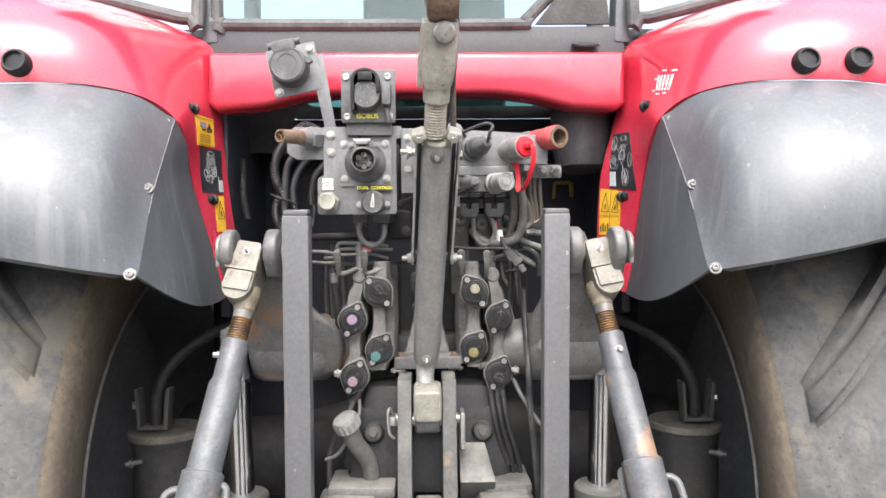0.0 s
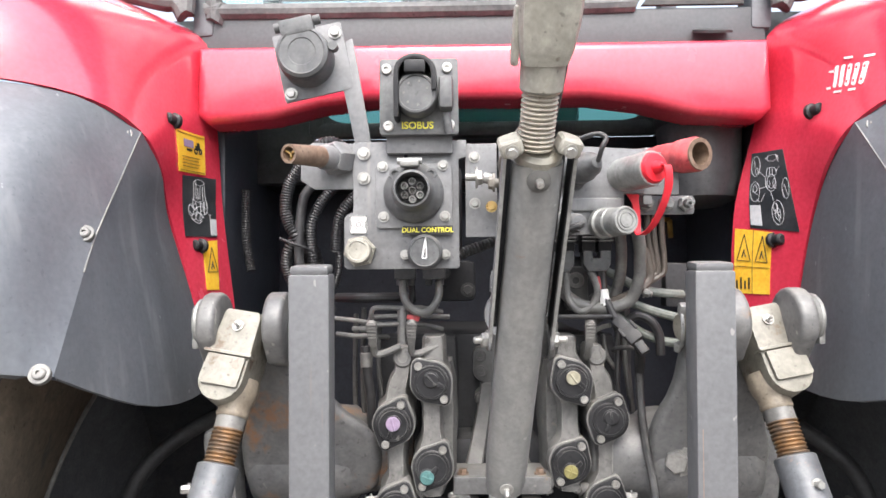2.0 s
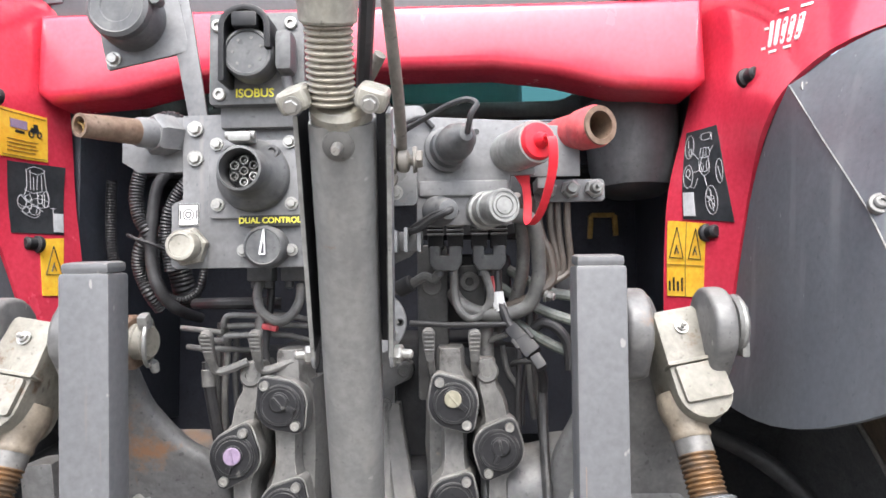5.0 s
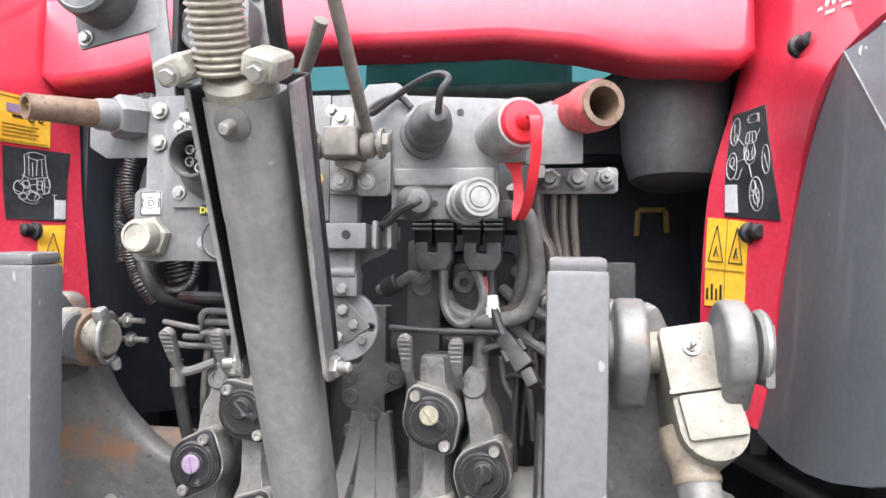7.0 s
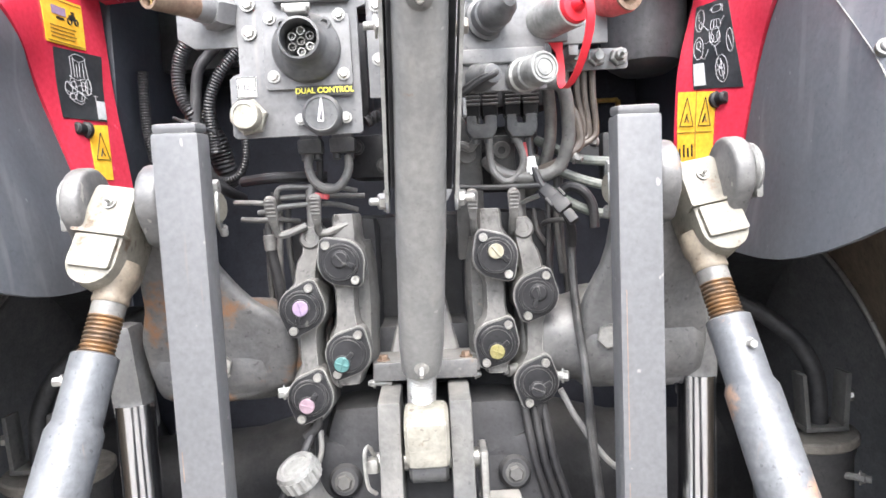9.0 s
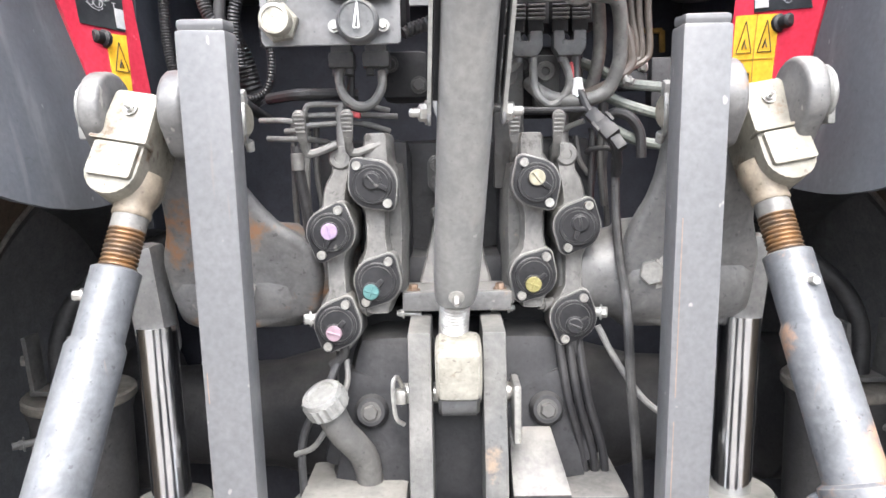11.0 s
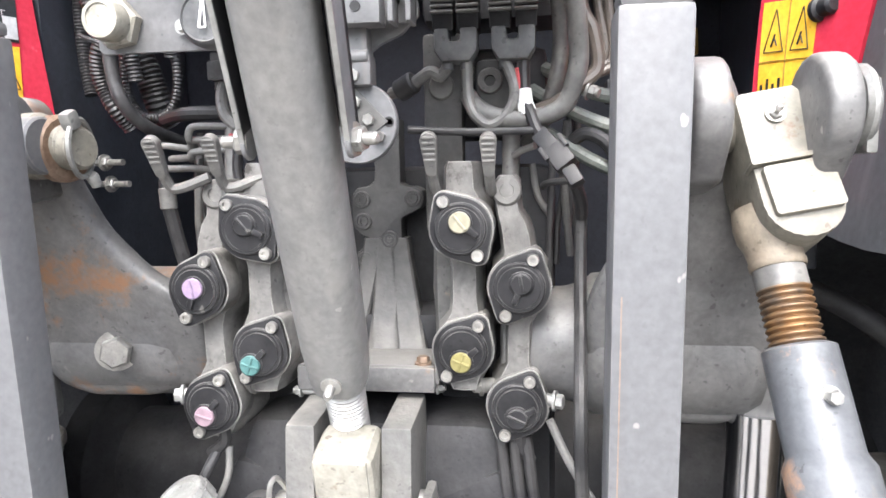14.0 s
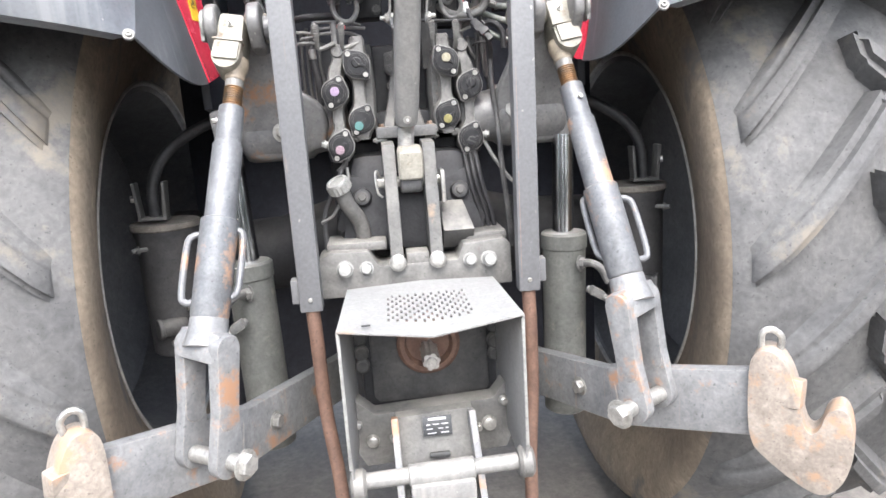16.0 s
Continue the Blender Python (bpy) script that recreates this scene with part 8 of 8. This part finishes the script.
tagged(part("stud_bolts", b, M_ZINC, None), "two bare stud bolts on the housing", "bolt")
hose("grey_cable", "thin grey cable hanging beside the housing", [(.17, 1.30, 1.19), (.19, 1.29, 1.15), (.225, 1.28, 1.10), (.27, 1.28, 1.07)], 0.004, M_PIPE, cat="cable", group=HB)
for k in range(3):
    hose("black_hose", "black hose running down beside the filler", [(.125 + .012 * k, 1.31, 1.17), (.135 + .012 * k, 1.30, 1.10), (.155 + .013 * k, 1.31, 1.02), (.165 + .013 * k, 1.32, .93)], 0.0055, M_HOSE, group=HB)
hose("black_hose", "black hose running down to the filler", [(-.145, 1.295, 1.155), (-.16, 1.28, 1.12), (-.19, 1.28, 1.06), (-.195, 1.29, .98)], 0.005, M_RUBBER, group=HB)
hose("grey_cable", "thin grey cable under the coupler block", [(-.135, 1.295, 1.155), (-.137, 1.285, 1.12), (-.17, 1.27, 1.06), (-.20, 1.28, 1.04)], 0.0035, M_PIPE, cat="cable", group=HB)


# ---- rear plate, shield over the shaft, drawbar frame ----
def build_rear_plate():
    t = thing("hitch_base_casting", "grey cast base plate with bright bolts", "base plate", (0, 1.2, 0.89))
    b = B()
    prism(b, [(-.212, .970), (-.184, .986), (-.104, .982), (-.084, .948), (.086, .948), (.098, .982), (.188, .988), (.202, .972), (.202, .885), (-.212, .885)], facing(1.215), 0.10, 0.006)
    part("casting", b, M_BASE, t)
    b = B()
    block(b, (-0.128, 1.297, 0.987), (0.13, 0.11, 0.022), bev=0.008)
    part("ledge", b, M_BASE, t)
    b = B()
    block(b, (0.155, 1.307, 0.987), (0.09, 0.12, 0.022), bev=0.008)
    part("ledge", b, M_BASE, t)
    b = B()
    prism(b, [(.052, -.04), (.120, -.04), (.104, .046), (.052, .046)], Matrix.Translation((0.008, 1.300, 0.990)) @ Matrix.Rotation(radians(42), 4, 'X'), 0.062, 0.003)
    part("wedge_plate", b, M_IRON, t)
    b = B()
    block(b, (0.0, 1.247, 0.953), (0.05, 0.06, 0.035), bev=0.006)
    part("stop_pad", b, M_BASE, t)
    for x, z, r in ((-.156, .948, .015), (-.111, .946, .0125), (.111, .945, .0125), (.152, .944, .0145)):
        b = B()
        lathe(b, [(r * 1.2, 0), (r * 1.2, 0.003), (r, 0.003), (r, 0.013 + (0.012 if r > .013 else 0)), (r * 0.8, 0.017 + (0.012 if r > .013 else 0)), (0, 0.018 + (0.012 if r > .013 else 0))], (x, 1.214, z), (0, -1, 0.15), 20)
        part("bolt", b, M_ALU, t)
    return t


build_rear_plate()


def build_shield():
    t = thing("shaft_shield", "light grey folded steel shaft guard with slotted top", "guard", (0, 1.05, 0.62))
    b = B()
    # the slotted top: strips of steel left between real holes
    x0, x1, n = -0.080, 0.087, 20
    rows = 10
    p = bmesh.new()

    def P(u, v):
        x = u
        k = 1 - abs(x) / 0.168
        yb, zb = 0.955 - 0.03 * k, 0.898 - 0.014 * k
        yf, zf = 1.195, 0.908 + 0.006 * k
        return Vector((x * (0.925 + 0.075 * (1 - v)), yb + (yf - yb) * v, zb + (zf - zb) * v))

    us = [-0.168, -0.12, x0]
    step = (x1 - x0) / n
    for k in range(n):
        us += [x0 + step * (k + 0.20), x0 + step * (k + 0.80)] + ([x0 + step * (k + 1)] if k < n - 1 else [])
    us += [x1, 0.125, 0.168]
    us = sorted(set(us + [0.0]))
    v0, v1 = 0.22, 0.74
    vs = [0, 0.1, v0]
    dv = (v1 - v0) / rows
    for k in range(rows):
        vs += [v0 + dv * (k + 0.02), v0 + dv * (k + 0.98)]
    vs += [v1, 0.9, 1.0]
    grid = [[p.verts.new(P(u, v)) for v in vs] for u in us]
    for i in range(len(us) - 1):
        for j in range(len(vs) - 1):
            um = (us[i] + us[i + 1]) / 2
            k = (um - x0) / step
            hole_u = 0 <= k < n and 0.20 <= k % 1 <= 0.80
            vm = (vs[j] + vs[j + 1]) / 2
            kv = (vm - v0) / dv
            hole_v = 0 <= kv < rows and 0.02 <= kv % 1 <= 0.98
            if hole_u and hole_v and int(k) % 2 == int(kv) % 2:
                continue
            p.faces.new((grid[i][j], grid[i + 1][j], grid[i + 1][j + 1], grid[i][j + 1]))
    bmesh.ops.delete(p, geom=[v for v in p.verts if not v.link_faces], context="VERTS")
    bmesh.ops.solidify(p, geom=p.faces[:], thickness=0.0035)
    add(b, p)
    part("slotted_top", b, M_SHIELD, t, "worn light grey slotted top")
    for s in (-1, 1):
        b = B()
        prism(b, [(0.955, 0.895), (1.195, 0.903), (1.20, 0.62), (1.02, 0.57), (0.975, 0.60), (0.965, 0.72)], sideways(s * 0.167 - 0.002), 0.004, 0.0008, lambda v: Vector((v.x - s * 0.012 * (v.y - 0.955) / 0.24, v.y, v.z)))
        part("side_plate", b, M_SHIELD, t)
        b = B()
        beam_between(b, (s * 0.1655, 0.957, 0.89), (s * 0.168, 0.972, 0.62), 0.006, 0.004, 0.001)
        part("edge_lip", b, M_ALU, t)
    # small black block paints the dark of an open slot
    b = B()
    block(b, (-0.115, 0.962, 0.902), (0.016, 0.006, 0.003), rot=(-10, 0, 0), bev=0.001)
    part("slot", b, M_BLACK, t)
    return t


build_shield()


def build_pto():
    t = thing("power_shaft_outlet", "dark splined power take-off shaft in a recessed housing", "power shaft", (0, 1.2, 0.70))
    b = B()
    block(b, (0.008, 1.235, 0.72), (0.30, 0.05, 0.34), bev=0.01)
    part("housing", b, M_DARK, t)
    b = B()
    prism(b, rounded(0.255, 0.185, 0.02, cx=0.008, cz=0.735), facing(1.205), 0.02, 0.004)
    part("recess_plate", b, M_DARKGREY, t)
    b = B()
    lathe(b, [(0.068, 0), (0.068, 0.02), (0.061, 0.026), (0.052, 0.026), (0.047, 0.004), (0, 0.004)], (0.006, 1.205, 0.775), (0, -1, 0), 40)
    part("bearing_ring", b, M_RUSTROD, t, "rust-brown bearing ring")
    b = B()
    p = bmesh.new()
    ring0, ring1 = [], []
    for k in range(42):
        r = 0.0185 if k % 7 < 4 else 0.0155
        a = 2 * math.pi * k / 42
        ring0.append(p.verts.new((0.006 + r * math.cos(a), 1.21, 0.760 + r * math.sin(a))))
        ring1.append(p.verts.new((0.006 + r * math.cos(a), 1.115, 0.760 + r * math.sin(a))))
    for k in range(42):
        p.faces.new((ring0[k], ring0[(k + 1) % 42], ring1[(k + 1) % 42], ring1[k]))
    p.faces.new(ring1)
    add(b, p)
    lathe(b, [(0.012, 0), (0.010, 0.004), (0, 0.005)], (0.006, 1.115, 0.760), (0, -1, 0), 20)
    part("splined_shaft", b, M_ZINC, t, "worn bright splined shaft")
    for s in (-1, 1):
        for z in (0.80, 0.765, 0.735):
            b = B()
            lathe(b, [(0.016, 0), (0.016, 0.014), (0.012, 0.018), (0, 0.018)], (0.006 + s * 0.145, 1.205, z), (0, -1, 0), 18)
            part("bolt_head", b, M_DARKGREY, t)
    return t


build_pto()


def build_drawbar():
    t = thing("pickup_hitch_frame", "worn grey hitch frame with cross pin and data plate", "hitch frame", (0, 1.05, 0.40))
    b = B()
    prism(b, [(-.165, .70), (-.12, .655), (.13, .665), (.17, .715), (.175, .60), (.155, .55), (-.145, .54), (-.17, .59)], facing(1.12), 0.05, 0.004)
    part("frame_plate", b, M_CAST, t)
    b = B()
    prism(b, [(-.078, .665), (.078, .672), (.086, .53), (.088, .40), (-.082, .40), (-.080, .52)], facing(1.075), 0.03, 0.003, lambda v: Vector((v.x, v.y - max(0, 0.66 - v.z) * 0.35, v.z)))
    part("hook_carrier", b, M_CAST, t)
    for x0, x1 in ((-.080, -.078), (.074, .084)):
        b = B()
        beam_between(b, (x0, 1.065, .672), (x1, 0.985, .46), 0.014, 0.05, 0.003)
        part("rail", b, M_LINK, t, "bright-edged steel rail")
    b = B()
    block(b, (0.004, 1.058, 0.648), (0.058, 0.003, 0.038), rot=(-19, 0, 0), bev=0.0006)
    dp = part("data_plate", b, M_BLACKDEC, t, "black data plate with unreadable white print")
    b = B()
    for dz, bars in ((0.014, ((0.0, 0.036),)), (0.004, ((-0.018, 0.008), (-0.003, 0.012), (0.015, 0.014))), (-0.004, ((-0.016, 0.012), (0.006, 0.010), (0.019, 0.006))), (-0.012, ((-0.012, 0.018), (0.014, 0.016)))):
        for dx, w in bars:
            block(b, (0.004 + dx, 1.0555 - 0.001 + dz * 0.34, 0.648 + dz), (w, 0.001, 0.0045 if dz > 0.01 else 0.0016), rot=(-19, 0, 0))
    part("print_bars", b, M_LINE, dp)
    # rounded black block whose colour stands for the slot's dark inside
    b = B()
    block(b, (0.004, 1.035, 0.597), (0.042, 0.01, 0.012), rot=(-19, 0, 0), bev=0.005)
    part("slot", b, M_BLACK, t)
    b = B()
    rod(b, (-0.165, 1.005, 0.575), (0.175, 1.005, 0.582), 0.016, bev=0.002)
    rod(b, (-0.062, 1.003, 0.577), (0.068, 1.003, 0.580), 0.022, bev=0.003)
    block(b, (0.003, 0.995, 0.545), (0.125, 0.05, 0.05), bev=0.006)
    part("cross_pin", b, M_TUBE, t, "worn grey cross pin")
    for x, z in ((-.158, .572), (.168, .582)):
        b = B()
        rod(b, (x - 0.015, 1.0, z), (x + 0.015, 1.0, z), 0.031, bev=0.006)
        part("end_block", b, M_CAST, t)
    for x, z, r in ((-.128, .60, .012), (-.085, .602, .007), (.118, .612, .014), (.095, .606, .007), (-.155, .64, .007), (.15, .66, .009)):
        b = B()
        lathe(b, [(r * 1.15, 0), (r * 1.15, 0.003), (r, 0.003), (r, 0.012), (r * 0.7, 0.014), (0, 0.014)], (x, 1.118, z), (0, -1, 0), 16)
        part("bolt", b, M_ZINC, t)
    b = B()
    for x in (-0.075, -0.02, 0.035, 0.09):
        rod(b, (x, 0.975, 0.50), (x + 0.02, 0.96, 0.47), 0.026, bev=0.004)
    part("hook_claw", b, M_HOOK, t, "rust-brown hook claw")
    return t


build_drawbar()


# ---- things in the wheel arches ----
def build_axle_can(s):
    t = thing("axle_brake_can", "dark canister with open steel bracket in the arch", "canister", (s * 0.62, 1.55, 0.70), "canisters in the wheel arches")
    b = B()
    lathe(b, [(0.060, 0), (0.072, 0.01), (0.074, 0.30), (0.078, 0.312), (0.078, 0.326), (0.05, 0.330), (0, 0.330)], (s * 0.605, 1.53, 0.70), (0, 0, 1), 36)
    part("can", b, M_ARCHDARK, t)
    b = B()
    lathe(b, [(0.080, 0), (0.083, 0.003), (0.083, 0.014), (0.080, 0.017), (0.0, 0.018)], (s * 0.605, 1.53, 1.022), (0, 0, 1), 36)
    part("lid_ring", b, M_RODDUST, t, "dusty tan lid ring")
    b = B()
    for k, w in ((-1, 0.007), (1, 0.009)):
        block(b, (s * 0.617 + k * 0.032, 1.492, 1.097), (w, 0.034, 0.086), rot=(0, k * 4, 0), bev=0.002)
    block(b, (s * 0.617, 1.492, 1.052), (0.068, 0.034, 0.008), bev=0.002)
    bracket = part("bracket", b, M_CAST, t)
    b = B()
    hexbolt(b, (s * 0.617 + s * 0.037, 1.487, 1.102), (s, -0.4, 0), 0.009, 0.010)
    part("bracket_bolt", b, M_ZINC, bracket)
    b = B()
    tube(b, [(s * 0.617, 1.50, 1.055), (s * 0.612, 1.50, 1.13), (s * 0.585, 1.51, 1.19), (s * 0.53, 1.54, 1.24), (s * 0.45, 1.58, 1.28)], 0.014, 12)
    part("hose", b, M_RUBBER, t)
    b = B()
    rod(b, (s * 0.575, 1.475, 0.785), (s * 0.625, 1.44, 0.785), 0.022, bev=0.003)
    rod(b, (s * 0.622, 1.442, 0.785), (s * 0.632, 1.436, 0.785), 0.026, bev=0.002)
    part("side_port", b, M_ARCHDARK, t, "dark round side port")
    for x, z, r in ((0.665, 0.982, 0.0055), (0.560, 0.835, 0.009), (0.606, 0.745, 0.007)):
        b = B()
        rod(b, (s * (x - 0.04), 1.475, z), (s * x, 1.445, z), r)
        hexbolt(b, (s * (x - 0.012), 1.454, z), (s * 0.8, -0.6, 0), r * 1.5, 0.007)
        part("fitting", b, M_PIPE, t)
    return t


build_axle_can(-1)
build_axle_can(1)

# dark moulded duct and yellow clip in the recess
t = thing("moulded_duct", "dusty black moulded air duct under the cab", "air duct", (0.385, 1.58, 1.64))
b = B()
lathe(b, [(0.0, 0), (0.040, 0.003), (0.056, 0.014), (0.065, 0.045), (0.071, 0.15), (0.074, 0.28)], (0.366, 1.535, 1.621), (0, 0.04, 1), 40)
part("duct", b, M_DUCT, t)
b = B()
lathe(b, [(0.071, 0.14), (0.0735, 0.144), (0.0752, 0.158), (0.0735, 0.162)], (0.366, 1.535, 1.621), (0, 0.04, 1), 40, ends=False)
part("moulded_rim", b, M_RUBBER, t)
b = B()
for pa, pb in (((.354, 1.815, 1.58), (.357, 1.815, 1.625)), ((.357, 1.815, 1.625), (.402, 1.815, 1.625)), ((.402, 1.815, 1.625), (.404, 1.815, 1.585))):
    beam_between(b, pa, pb, 0.009, 0.012, 0.002)
tagged(part("yellow_clip", b, M_OCHRE, None), "yellow plastic clip on the dark cab wall", "clip")
